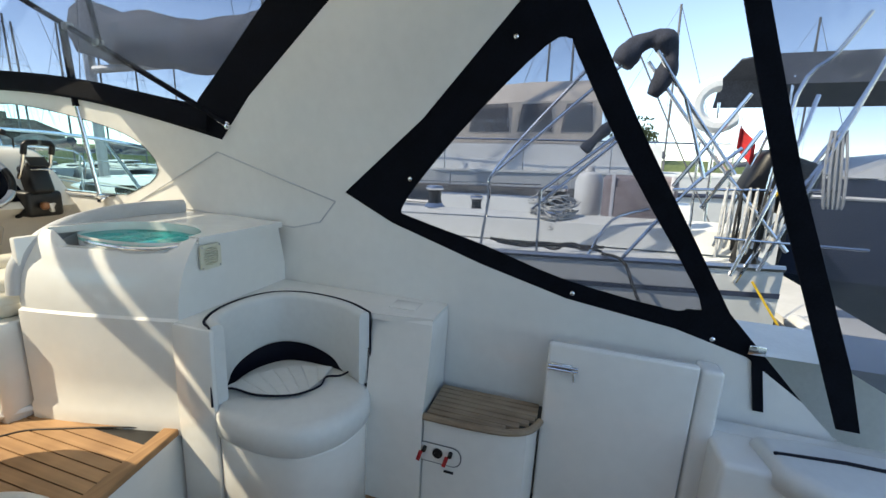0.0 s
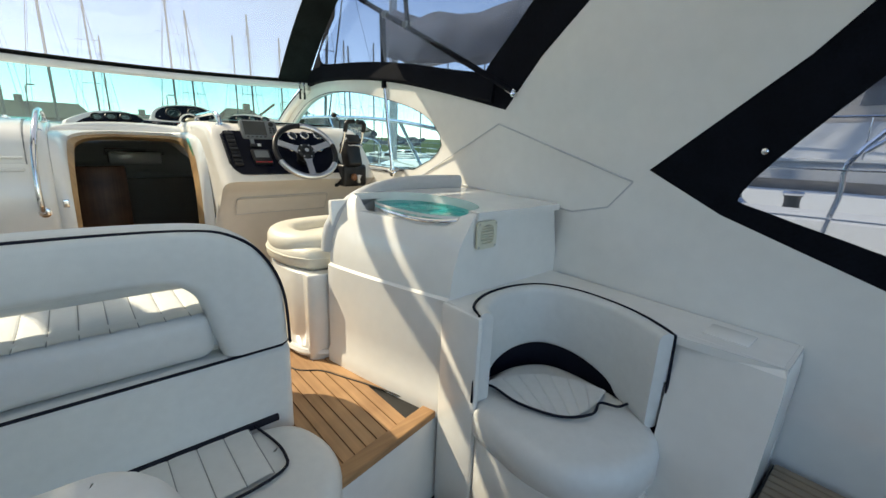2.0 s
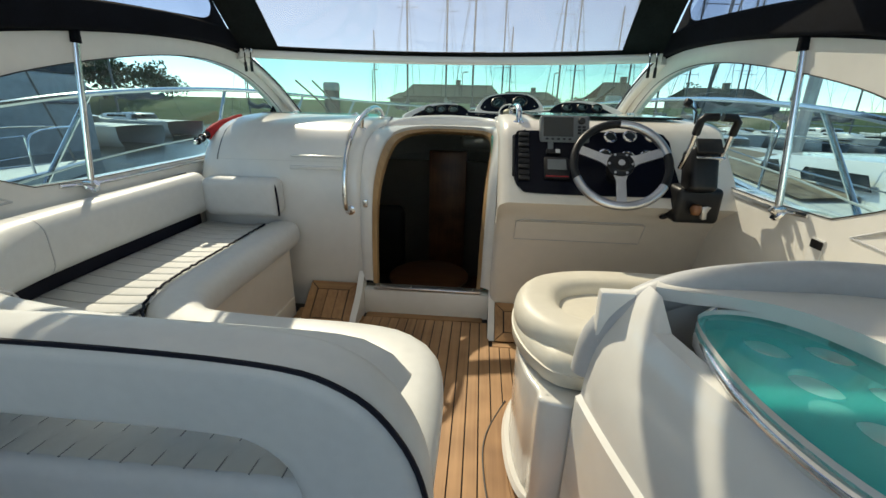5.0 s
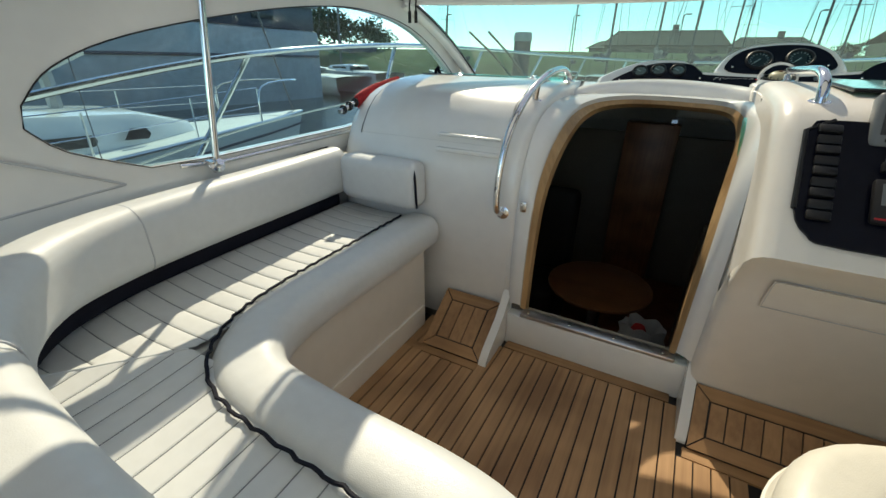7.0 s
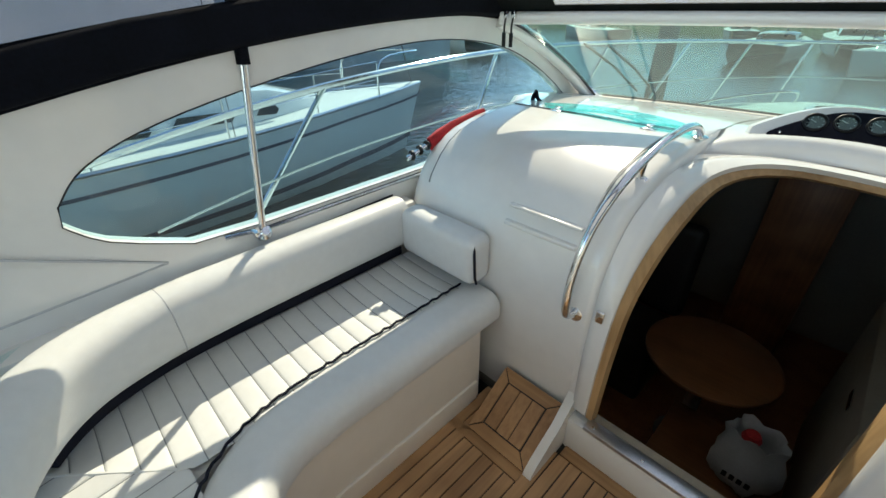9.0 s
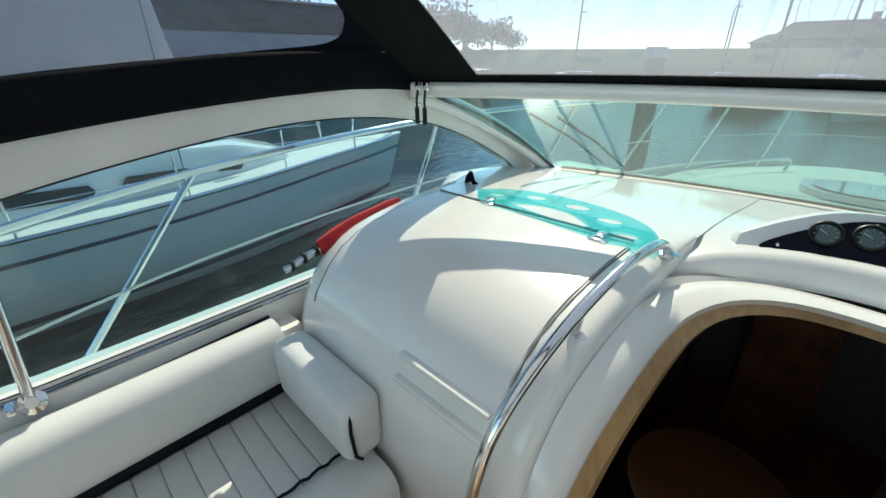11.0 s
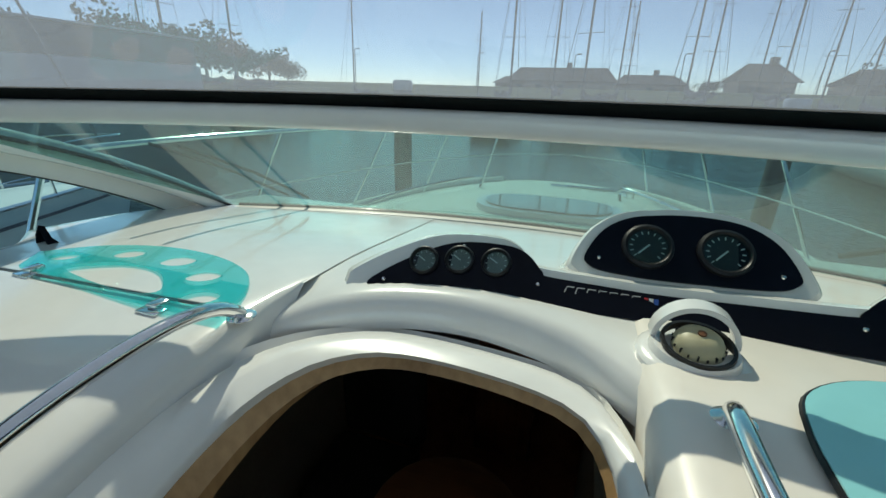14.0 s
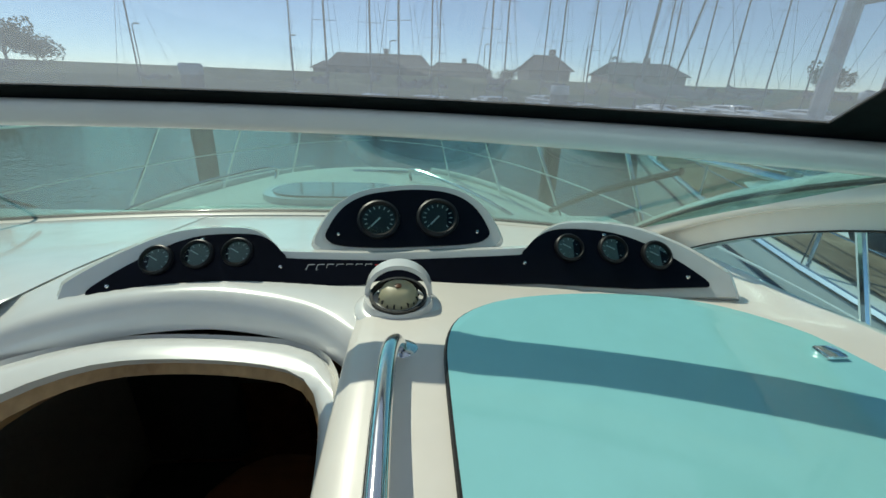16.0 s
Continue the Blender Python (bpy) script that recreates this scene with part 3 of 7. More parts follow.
front = thing("canvas_hood", (0, 4.9, 1.35), "dark green and navy canvas hood with clear vinyl windows", "boat hood")
edge = bmesh.new()
sheet(hood_grid(-1.17, 1.17, -0.02, 0.022, 30, 1), 0.006, edge)
sheet(hood_grid(-1.17, -0.98, 0.022, 1.0, 4, 10), 0.006, edge)
sheet(hood_grid(0.98, 1.17, 0.022, 1.0, 4, 10), 0.006, edge)
sheet(hood_grid(-0.98, 0.98, 0.9, 1.0, 20, 1), 0.006, edge)
part("front_border", edge, GREENCAN, front, "dark green canvas border", angle=60)
p = part("front_window", sheet(hood_grid(-0.99, 0.99, 0.02, 0.91, 20, 8), 0.003), VINF, front, "large clear vinyl front window, slightly wavy")
p.visible_shadow = False
part("hem", tube([hood(-1.17 + 2.34 * i / 30, -0.01) + Vector((0, -0.006, 0)) for i in range(31)], 0.008, 8), NAVY, front)
for s in (1, -1):
    bottom = [(y, z) for y, z in FRAME_TOP[:7]]
    outline = [(p.x, p.y) for p in smooth_line([(*q, 0) for q in bottom], 3)] + [(4.35, 1.62), (3.9, 1.96), (1.72, 2.0), (2.02, 1.70), (2.49, 1.32)]
    hole = [(2.86, 1.29), (3.4, 1.375), (3.8, 1.42), (4.2, 1.445), (4.38, 1.46), (4.43, 1.5), (4.40, 1.56), (4.15, 1.72), (3.9, 1.9), (2.2, 1.92), (2.17, 1.86), (2.3, 1.74), (2.78, 1.31)]
    hole = [(p.x, p.y) for p in smooth_line([(*q, 0) for q in hole], 3, True)]
    part("side_border", plate(outline, [hole], lambda y, z, t: (s * (sx(z) - 0.002 + t), y, z), 0.005), NAVY, front, "navy canvas side border")
    q = part("side_window", plate(hole, [], lambda y, z, t: (s * (sx(z) + 0.001 + t), y, z), 0.002), VIN, front, "clear vinyl side window")
    q.visible_shadow = False
    part("roll", ring_sweep([(s * (sx(z) - 0.01), y, z + 0.05) for y, z in ((2.74, 1.15), (3.0, 1.2), (3.4, 1.275), (3.75, 1.315), (4.1, 1.34), (4.45, 1.345), (4.66, 1.33))], pad(0.035, 0.1, 0.015), False, (0, 0, 1)), NAVY, front, "thick folded canvas hem")
    for k in range(2):
        zx, zy = s * (1.135 - 0.035 * k), 4.66 - 0.0 * k
        zp = part("zip_pull", tube([(zx, zy - 0.012, 1.335), (zx, zy - 0.02, 1.30), (zx, zy - 0.02, 1.275)], 0.004, 6), BLACK, front, "black zip pull")
        part("tag", cube(zx - 0.008, zx + 0.008, zy - 0.024, zy - 0.016, 1.225, 1.277, 0.003), BLACK, zp)
        part("slider", cube(zx - 0.009, zx + 0.009, zy - 0.018, zy - 0.004, 1.325, 1.35, 0.003), CHROME, zp)
    aft = [(2.02, 0.91), (1.64, 1.24), (1.26, 1.66), (1.0, 1.98), (0.86, 1.98), (1.06, 1.66), (0.80, 1.20), (0.42, 0.58), (0.14, 0.28), (0.34, 0.42), (0.59, 0.49), (1.0, 0.55), (1.36, 0.65), (1.78, 0.79)]
    ahole = smooth_line([(p[0], p[1], 0) for p in ((1.74, 0.86), (1.62, 1.03), (1.4, 1.28), (1.17, 1.50), (1.09, 1.52), (1.06, 1.47), (0.85, 1.11), (0.53, 0.63), (0.56, 0.575), (0.64, 0.565), (1.02, 0.63), (1.36, 0.735), (1.68, 0.82))], 3, True)
    ahole = [(p.x, p.y) for p in ahole]
    part("aft_border", plate(aft, [ahole], lambda y, z, t: (s * (sx(z) + 0.004 + t), y, z), 0.006), NAVY, front, "navy canvas border")
    q = part("aft_window", plate(ahole, [], lambda y, z, t: (s * (sx(z) + 0.006 + t), y, z), 0.002), VIN, front, "clear vinyl window")
    q.visible_shadow = False
    part("band", plate([(0.55, 1.98), (0.63, 1.98), (0.60, 1.66), (0.38, 1.08), (0.10, 0.40), (0.02, 0.2), (-0.05, 0.2), (0.02, 0.42), (0.30, 1.08), (0.53, 1.66)], [], lambda y, z, t: (s * (sx(z) + 0.004 + t), y, z), 0.008), NAVY, front, "navy canvas band with zip")
    av = part("aft_window", plate([(0.53, 1.9), (0.53, 1.66), (0.30, 1.08), (0.02, 0.42), (-0.5, 0.15), (-0.5, 1.9)], [], lambda y, z, t: (s * (sx(z) + 0.008 + t), y, z), 0.002), VIN, front, "crinkled clear vinyl window")
    av.visible_shadow = False
    for y, z in ((1.70, 0.99), (1.28, 1.53), (0.98, 0.575), (0.46, 0.47)):
        part("stud", moved(lathe([(0, 0.006), (0.005, 0.005), (0.009, 0.002), (0.009, 0)], 12), aimed((s * (sx(z) + 0.004), y, z), (-s, 0, 0))), CHROME, front, "steel press stud")
    st = part("strap", plate([(0.30, 0.45), (0.335, 0.45), (0.29, 0.22), (0.255, 0.22)], [], lambda y, z, t: (s * (sx(z) - 0.012 + t), y, z), 0.004), NAVY, front, "hanging navy strap")
    part("buckle", cube(s * 1.222 - 0.004, s * 1.222 + 0.004, 0.29, 0.345, 0.44, 0.475, 0.002), CHROME, st)
# Roof stays out of view; its pale translucency is added to brighten below.
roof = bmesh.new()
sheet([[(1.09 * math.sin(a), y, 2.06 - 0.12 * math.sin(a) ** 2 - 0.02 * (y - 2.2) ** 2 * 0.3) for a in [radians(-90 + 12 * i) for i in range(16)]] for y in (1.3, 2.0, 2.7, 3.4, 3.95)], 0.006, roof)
part("roof", roof, FILLCAN, front, "unseen canvas roof panel, made translucent to fill with light", angle=60)

# hood frame
frame_t = thing("hood_frame", (0, 3.5, 0.77), "steel hood frame with black sleeved poles", "hood frame")
for s in (1, -1):
    X = 1.19 * s
    part("bow", tube([(X, 2.63, 1.195), (X, 3.0, 1.37), (X, 3.616, 1.655), (X * 0.98, 4.0, 1.84), (X * 0.9, 4.1, 1.93)], 0.014, 10), NAVY, frame_t, "black sleeved bow")
    part("bow", tube([(X, 3.40, 1.565), (X * 0.99, 3.42, 1.75), (X * 0.9, 3.4, 1.97)], 0.013, 10), NAVY, frame_t, "black sleeved bow")
    po = part("pole", tube([(1.215 * s, 3.57, 0.785), (X, 3.63, 1.30)], 0.011, 12), CHROME, frame_t, "polished steel pole")
    part("sleeve", tube([(X, 3.625, 1.26), (X, 3.65, 1.66)], 0.018, 10), NAVY, po, "black fabric sleeve")
    part("foot", moved(lathe([(0, 0.03), (0.012, 0.03), (0.014, 0.012), (0.026, 0.008), (0.028, 0)], 14), aimed((1.222 * s, 3.57, 0.765), (-s, 0.1, 0.6))), CHROME, po, "steel deck hinge")
    part("knob", moved(cube(-0.02, 0.02, -0.008, 0.008, -0.008, 0.008, 0.005), Matrix.Translation((1.2 * s, 3.54, 0.785))), CHROME, po)
    hg = part("hinge", moved(cube(-0.008, 0.008, -0.03, 0.03, -0.014, 0.014, 0.005), pose(X, 2.645, 1.2, 25)), CHROME, frame_t, "steel hinge with screw")
    part("hinge_pin", moved(lathe([(0, 0.02), (0.012, 0.018), (0.012, 0)], 12), aimed((X - 0.004 * s, 2.61, 1.18), (-s, 0, 0))), CHROME, hg)
    for y, z in ((3.616, 1.655), (3.41, 1.57)):
        part("clamp", cube(X - 0.02, X + 0.02, y - 0.02, y + 0.02, z - 0.018, z + 0.018, 0.008), IVORY, frame_t, "pale plastic clamp")

# outer decks and hull
dk = bmesh.new()
for s in (1, -1):
    sheet([[(s * 1.28, y, 0.42), (s * 1.75, y, 0.40), (s * 1.8, y, 0.3), (s * 1.6, y, -1.1)] for y in (-0.6, 1, 2.5, 4, 5.6)], 0, dk)
def deck_half(y):
    return 1.74 * math.sqrt(max(0.0, 1 - (max(0.0, y - 5.3) / 3.65) ** 2.1)) + 0.03


def deck_top(x, y):
    """The side decks with the rounded cabin top rising between them."""
    low = 0.44 - 0.02 * (y - 5.5)
    wide = 1.3 * math.sqrt(max(0.0, 1 - ((y - 5.4) / 2.9) ** 2)) if y < 8.3 else 0.0
    high = 0.872 - 0.075 * max(0.0, y - 5.7) - 0.045 * max(0.0, y - 6.3) ** 2
    k = max(0.0, 1 - (abs(x) / wide) ** 3.2) if wide > 0.05 else 0.0
    return low + max(0.0, high - low) * k


rows = []
for y in [5.55 + 0.12 * i for i in range(28)] + [8.87, 8.92, 8.95]:
    h = deck_half(y)
    rows.append([(-h * 0.93, y, -1.1)] + [(h * k / 16, y, deck_top(h * k / 16, y)) for k in range(-16, 17)] + [(h * 0.93, y, -1.1)])
sheet(rows, 0, dk)
for s in (1, -1):
    tube([(s * (deck_half(y) - 0.01), y, deck_top(9, y) + 0.02) for y in [5.5 + 0.17 * i for i in range(20)]], 0.03, 8, bm=dk)
struct("deck_fore", dk, DECK, "white non-skid foredeck and side decks", "deck", angle=60)

# ---- cockpit furniture ----


def ribs(place, n, depth=0.0045, across=8, bm=None):
    """Padded channels: place(u, v) gives the flat surface, n channels along v."""
    rows = []
    for j in range(n):
        for f, h in ((0, 0), (0.035, 0.5), (0.1, 0.78), (0.28, 0.96), (0.5, 1), (0.72, 0.96), (0.9, 0.78), (0.965, 0.5)):
            rows.append([Vector(place(i / across, (j + f) / n)) + Vector((0, 0, depth * (h - 1))) for i in range(across + 1)])
    rows.append([Vector(place(i / across, 1)) + Vector((0, 0, -depth)) for i in range(across + 1)])
    return sheet(rows, 0, bm)


def stitch(place, n, depth=0.0045, across=8):
    """Thin seams in the valleys between the channels."""
    bm = bmesh.new()
    for j in range(n + 1):
        tube([Vector(place(i / across, j / n)) + Vector((0, 0, -depth * 0.8)) for i in range(across + 1)], 0.0017, 5, bm=bm)
    return bm


sofa = thing("corner_sofa", (-0.9, 3.3, 0), "white vinyl corner sofa with channelled seat and navy piping", "sofa")
base = [(-1.2, 4.07), (-0.72, 4.07), (-0.72, 3.42), (-0.69, 3.3), (-0.6, 3.2), (-0.5, 3.17), (0.02, 3.16), (0.09, 3.1), (0.12, 2.98), (0.12, 2.72), (-0.7, 2.68), (-1.2, 2.9)]
part("base", plate(base, [], lambda x, y, t: (x, y, -0.02 + t), 0.40), BOUNCEGEL, sofa, "cream moulded sofa base", angle=35)
part("kickboard", ring_sweep([(-0.716, 4.05, 0.05), (-0.716, 3.42, 0.05), (-0.685, 3.3, 0.05), (-0.6, 3.197, 0.05), (0.0, 3.163, 0.05)], pad(0.012, 0.1, 0.004), False, (0, 0, 1)), BOUNCEGEL, sofa)
bpath = resample(smooth_line([(-0.768, 4.13, 0.425), (-0.768, 3.75, 0.425), (-0.766, 3.45, 0.425), (-0.73, 3.27, 0.425), (-0.62, 3.16, 0.425), (-0.4, 3.13, 0.425), (-0.1, 3.12, 0.425), (0.03, 3.08, 0.425), (0.08, 2.98, 0.425), (0.085, 2.72, 0.425)], 5), 60)
part("front_bolster", ring_sweep(bpath, pad(0.17, 0.135, 0.055, 5), False, (0, 0, 1)), VINYL, sofa, "rounded white front bolster", angle=70)
pipe = []
for i in range(1, 57):
    w = (bpath[min(59, i + 3)] - bpath[max(0, i - 3)]).normalized()
    pipe.append(bpath[i] + Vector((w.y, -w.x, 0)) * 0.082 + Vector((0, 0, 0.055)))
pipe = [p + Vector((0.003 * math.sin(i * 2.1), 0.003 * math.cos(i * 1.7), 0.002 * math.sin(i * 2.6))) for i, p in enumerate(resample(pipe, 110))]
part("bolster_piping", tube(pipe, 0.0045, 6), PIPING, sofa, "navy piping")


def mitre(x):
    return 3.02 + 1.12 * (x + 0.9)


def seat_side(u, v):
    y = 4.14 - 1.39 * v
    x = -1.17 + (min(-0.79, -0.9 + (y - 3.02) / 1.12) + 1.17) * u
    return x, y, 0.478 - 0.012 * math.sin(math.pi * u)


def seat_aft(u, v):
    x = -1.12 + 1.15 * v
    y = 2.66 + (min(3.135, mitre(x)) - 2.66) * u
    return x, y, 0.477 - 0.012 * math.sin(math.pi * u)


for place, n in ((seat_side, 23), (seat_aft, 19)):
    sc = part("seat_cushion", ribs(place, n), VINYL, sofa, "channelled white seat", angle=80)
    tagged(part("stitching", stitch(place, n), SEAM, sc, "grey stitched seams"), kind="stuff")
part("mitre_seam", tube([(x, mitre(x), 0.474) for x in (-1.1, -1.0, -0.9, -0.8)], 0.0045, 6), VINYL, sofa)
part("seat_core", plate([(-1.17, 4.14), (-0.83, 4.14), (-0.83, 3.3), (-0.76, 3.1), (-0.62, 3.06), (0.02, 3.05), (0.03, 2.67), (-0.8, 2.67), (-1.0, 2.8), (-1.12, 2.95), (-1.17, 3.2)], [], lambda x, y, t: (x, y, 0.36 + t), 0.10), VINYL, sofa)
part("shelf", cube(-1.237, -1.16, 2.9, 4.16, 0.55, 0.70, 0.004), GEL, sofa)
part("seat_back_face", cube(-1.15, -0.035, 2.645, 2.76, 0.33, 0.472, 0.04, 4), VINYL, sofa, angle=70)
bk = resample(smooth_line([(-1.178, 4.09, 0.635), (-1.178, 3.7, 0.635), (-1.172, 3.4, 0.637), (-1.15, 3.18, 0.64), (-1.08, 3.0, 0.645), (-0.96, 2.875, 0.635), (-0.8, 2.81, 0.62), (-0.5, 2.78, 0.61), (-0.2, 2.775, 0.608), (0.0, 2.77, 0.60), (0.06, 2.76, 0.56)], 6), 64)
part("backrest", ring_sweep(bk, lambda f: pad(0.125 + 0.02 * min(1, f * 2), 0.20 - 0.045 * min(1, max(0, f - 0.4) * 3), 0.058, 5), False, (0, 0, 1)), VINYL, sofa, "rounded white backrest roll", angle=70)
part("backrest_piping", tube([p + Vector((-0.04 * max(0, 1 - i / 30), -0.045 * min(1, i / 30), 0.094 - 0.012 * min(1, i / 30))) for i, p in enumerate(bk[:44])], 0.0045, 6), PIPING, sofa)
for f in (23, 40):
    d = (bk[f + 1] - bk[f - 1]).normalized()
    side = d.cross(Vector((0, 0, 1))).normalized()
    part("backrest_seam", tube([bk[f] + side * u * 1.01 + Vector((0, 0, v * 1.01)) for u, v in pad(0.139, 0.195, 0.058, 5)], 0.0025, 5, True), GREYV, sofa)
part("recess_strip", ring_sweep([p + Vector((-0.02, -0.01, -0.12)) for p in bk[:34]], pad(0.05, 0.08, 0.01), False, (0, 0, 1)), PIPING, sofa, "dark navy recess below the backrest")
part("end_cushion", moved(cube(-1.13, -0.745, 4.04, 4.155, 0.53, 0.72, 0.04, 4), Matrix.Identity(4)), VINYL, sofa, "white end cushion", angle=70)
part("end_piping", tube([(-0.757, 4.065, 0.695), (-0.746, 4.055, 0.65), (-0.746, 4.06, 0.57), (-0.757, 4.08, 0.535)], 0.005, 6), PIPING, sofa)

# back-to-back bench between the sofa and the aft cockpit
bench = thing("aft_bench", (-0.4, 2.5, FLOOR2), "white vinyl aft-facing bench with slotted backrest", "bench")
outer = smooth_line([(-1.0, 0.73, 0), (-0.5, 0.745, 0), (-0.1, 0.735, 0), (0.04, 0.70, 0), (0.12, 0.62, 0), (0.165, 0.5, 0), (0.175, 0.33, 0)], 5)
inner = smooth_line([(-0.02, 0.33, 0), (-0.045, 0.42, 0), (-0.07, 0.52, 0), (-0.12, 0.57, 0), (-0.18, 0.583, 0), (-0.4, 0.585, 0), (-1.0, 0.582, 0)], 4)
hoop = []
for po_, pi_ in zip(resample(outer, 56), resample(inner[::-1], 56)):
    mid_, way = (po_ + pi_) / 2, po_ - pi_
    hoop.append([Vector((mid_.x, 2.68, mid_.y)) + Vector((way.x, 0, way.y)).normalized() * u + Vector((0, v, 0)) for u, v in pad(way.length, 0.12, 0.042, 5)])
part("backrest", sheet(hoop, 0, None, True), VINYL, bench, "white hooped backrest", angle=70)
part("backrest_piping", tube([(p.x, 2.634, p.y - 0.010) for p in outer], 0.005, 6), PIPING, bench, "navy piping")
part("front_panel", cube(-1.2, 0.18, 2.63, 2.74, FLOOR2, 0.325, 0.03, 3), VINYL, bench, "padded white back panel", angle=60)
part("panel_piping", tube([(-1.19, 2.636, 0.318), (0.15, 2.636, 0.318), (0.176, 2.66, 0.318), (0.176, 2.73, 0.318)], 0.0045, 6), PIPING, bench)
part("seat_pad", cushion([(p.x, p.y) for p in smooth_line([(-1.15, 2.63, 0), (-0.2, 2.63, 0), (0.10, 2.62, 0), (0.20, 2.5, 0), (0.19, 2.32, 0), (0.05, 2.17, 0), (-0.2, 2.12, 0), (-1.15, 2.12, 0)], 5, True)], -0.06, 0.06, 0.05), VINYL, bench, "thick rounded seat cushion", angle=60)
part("base", cushion([(p.x, p.y) for p in smooth_line([(-1.15, 2.63, 0), (-0.2, 2.63, 0), (0.08, 2.60, 0), (0.16, 2.5, 0), (0.15, 2.34, 0), (0.03, 2.21, 0), (-0.2, 2.17, 0), (-1.15, 2.17, 0)], 5, True)], FLOOR2, -0.06, 0.01), GEL, bench)
def bench_top(u, v):
    return -1.0 + 1.02 * v, 2.62 - 0.26 * u + 0.06 * abs(v - 0.5) * u, 0.072


sc = part("seat_panel", ribs(bench_top, 14), VINYL, bench, "channelled seat panel", angle=80)
tagged(part("stitching", stitch(bench_top, 14), SEAM, sc), kind="stuff")
part("seat_piping", tube(smooth_line([(-1.0, 2.37, 0.07), (-0.4, 2.36, 0.07), (0.0, 2.37, 0.07), (0.07, 2.45, 0.07), (0.04, 2.62, 0.07)], 5), 0.0045, 6), PIPING, bench)
part("recess_strip", cube(-1.15, 0.12, 2.617, 2.64, 0.056, 0.078, 0.005), PIPING, bench)

# wet bar console
bar = thing("wet_bar", (0.85, 2.6, 0), "white gelcoat wet bar with glass holder tray and padded rail", "wet bar")
def bar_edge(y, z):
    x = 0.478 + 0.14 * (max(0.0, 2.97 - y) / 0.61) ** 1.25
    if z > 0.452:
        x += 0.012 + 0.105 * ((z - 0.452) / 0.29) ** 2.2
    elif z < 0.07:
        x -= 0.008
    return x


ys = [2.36 + 0.61 * i / 24 for i in range(25)]
zs = [-0.02, 0.06, 0.072, 0.2, 0.35, 0.44, 0.448, 0.456, 0.5, 0.56, 0.62, 0.66, 0.69, 0.71, 0.73, 0.742]
part("body", sheet([[(bar_edge(y, z), y, min(z, 0.742 - 0.055 * min(1, max(0, (y - 2.40) * 20, 0), max(0, (2.92 - y) * 20)))) for y in ys] for z in zs]), GEL, bar, "curved white console side", angle=35)
part("aft_face", plate([(bar_edge(2.36, z), z) for z in zs if z > 0.43] + [(1.19, 0.742), (1.26, 0.43)], [], lambda x, z, t: (x, 2.36 + t, z), 0.01), GEL, bar)
part("aft_base", cube(0.62, 1.22, 2.38, 2.42, FLOOR2, 0.45), GEL, bar)
ledge_out = [(bar_edge(2.36, 0.742), 2.35), (1.2, 2.34), (1.235, 2.9), (0.95, 2.99), (0.62, 2.99), (0.60, 2.95)] + [(p.x, p.y) for p in smooth_line([(0.66, 2.93, 0), (0.75, 2.915, 0), (0.84, 2.86, 0), (0.90, 2.72, 0), (0.89, 2.55, 0), (0.83, 2.44, 0), (0.765, 2.40, 0), (0.735, 2.40, 0)], 4)]
tray = [(p.x, p.y) for p in smooth_line([(0.655, 2.88, 0), (0.625, 2.74, 0), (0.63, 2.6, 0), (0.67, 2.48, 0), (0.745, 2.41, 0), (0.83, 2.44, 0), (0.89, 2.55, 0), (0.90, 2.72, 0), (0.84, 2.86, 0), (0.75, 2.91, 0)], 4, True)]
top = plate(ledge_out, [], lambda x, y, t: (x, y, 0.722 + t), 0.026)
part("worktop", top, GEL, bar, "white moulded worktop", angle=35)
part("tray_well", plate(tray, [], lambda x, y, t: (x, y, 0.675 + t), 0.006), GEL, bar)
part("tray_wall", sheet([[(x, y, z) for x, y in tray + tray[:1]] for z in (0.678, 0.724)]), GEL, bar, angle=70)
holes = [[(cx + 0.036 * math.cos(a), cy + 0.036 * math.sin(a)) for a in [2 * math.pi * k / 18 for k in range(18)]] for cx, cy in ((0.735, 2.80), (0.745, 2.70), (0.765, 2.60), (0.79, 2.50), (0.83, 2.79), (0.845, 2.68), (0.845, 2.58))]
p = part("glass_tray", plate([(x, y) for x, y in tray], holes, lambda x, y, t: (x, y, 0.702 + t), 0.012), ACRYL, bar, "turquoise acrylic glass tray")
part("tray_bar", tube(smooth_line([(0.71, 2.925, 0.715), (0.668, 2.89, 0.70), (0.63, 2.76, 0.70), (0.625, 2.62, 0.70), (0.66, 2.49, 0.702), (0.735, 2.41, 0.712)], 5), 0.009, 10), CHROME, bar, "chrome tray rail")
part("padded_rail", ring_sweep(resample(smooth_line([(0.505, 3.0, 0.50), (0.52, 3.0, 0.60), (0.58, 2.99, 0.68), (0.68, 2.985, 0.735), (0.85, 2.985, 0.765), (1.0, 2.98, 0.772), (1.19, 2.94, 0.772)], 5), 34), pad(0.075, 0.06, 0.028, 4), False, (0, 1, 0.2)), GREYV, bar, "grey padded rail", angle=70)
part("forward_face", cube(0.5, 1.2, 2.97, 3.0, 0.0, 0.72, 0.008), GEL, bar)
vent = thing("vent_grille", (0.78, 2.355, 0.667), "cream plastic louvred vent on the wet bar", "vent")
vm = pose(0.779, 2.352, 0.667, 90)
part("frame", moved(plate(pad(0.098, 0.098, 0.012), [pad(0.068, 0.072, 0.028)], lambda x, y, t: (x, y, t), 0.008), vm), IVORY, vent)
for k in range(7):
    part("slat", moved(cube(-0.035, 0.035, -0.0035, 0.0035, 0.0, 0.006), vm @ pose(0, -0.03 + 0.01 * k, 0.002, 25)), IVORY, vent)
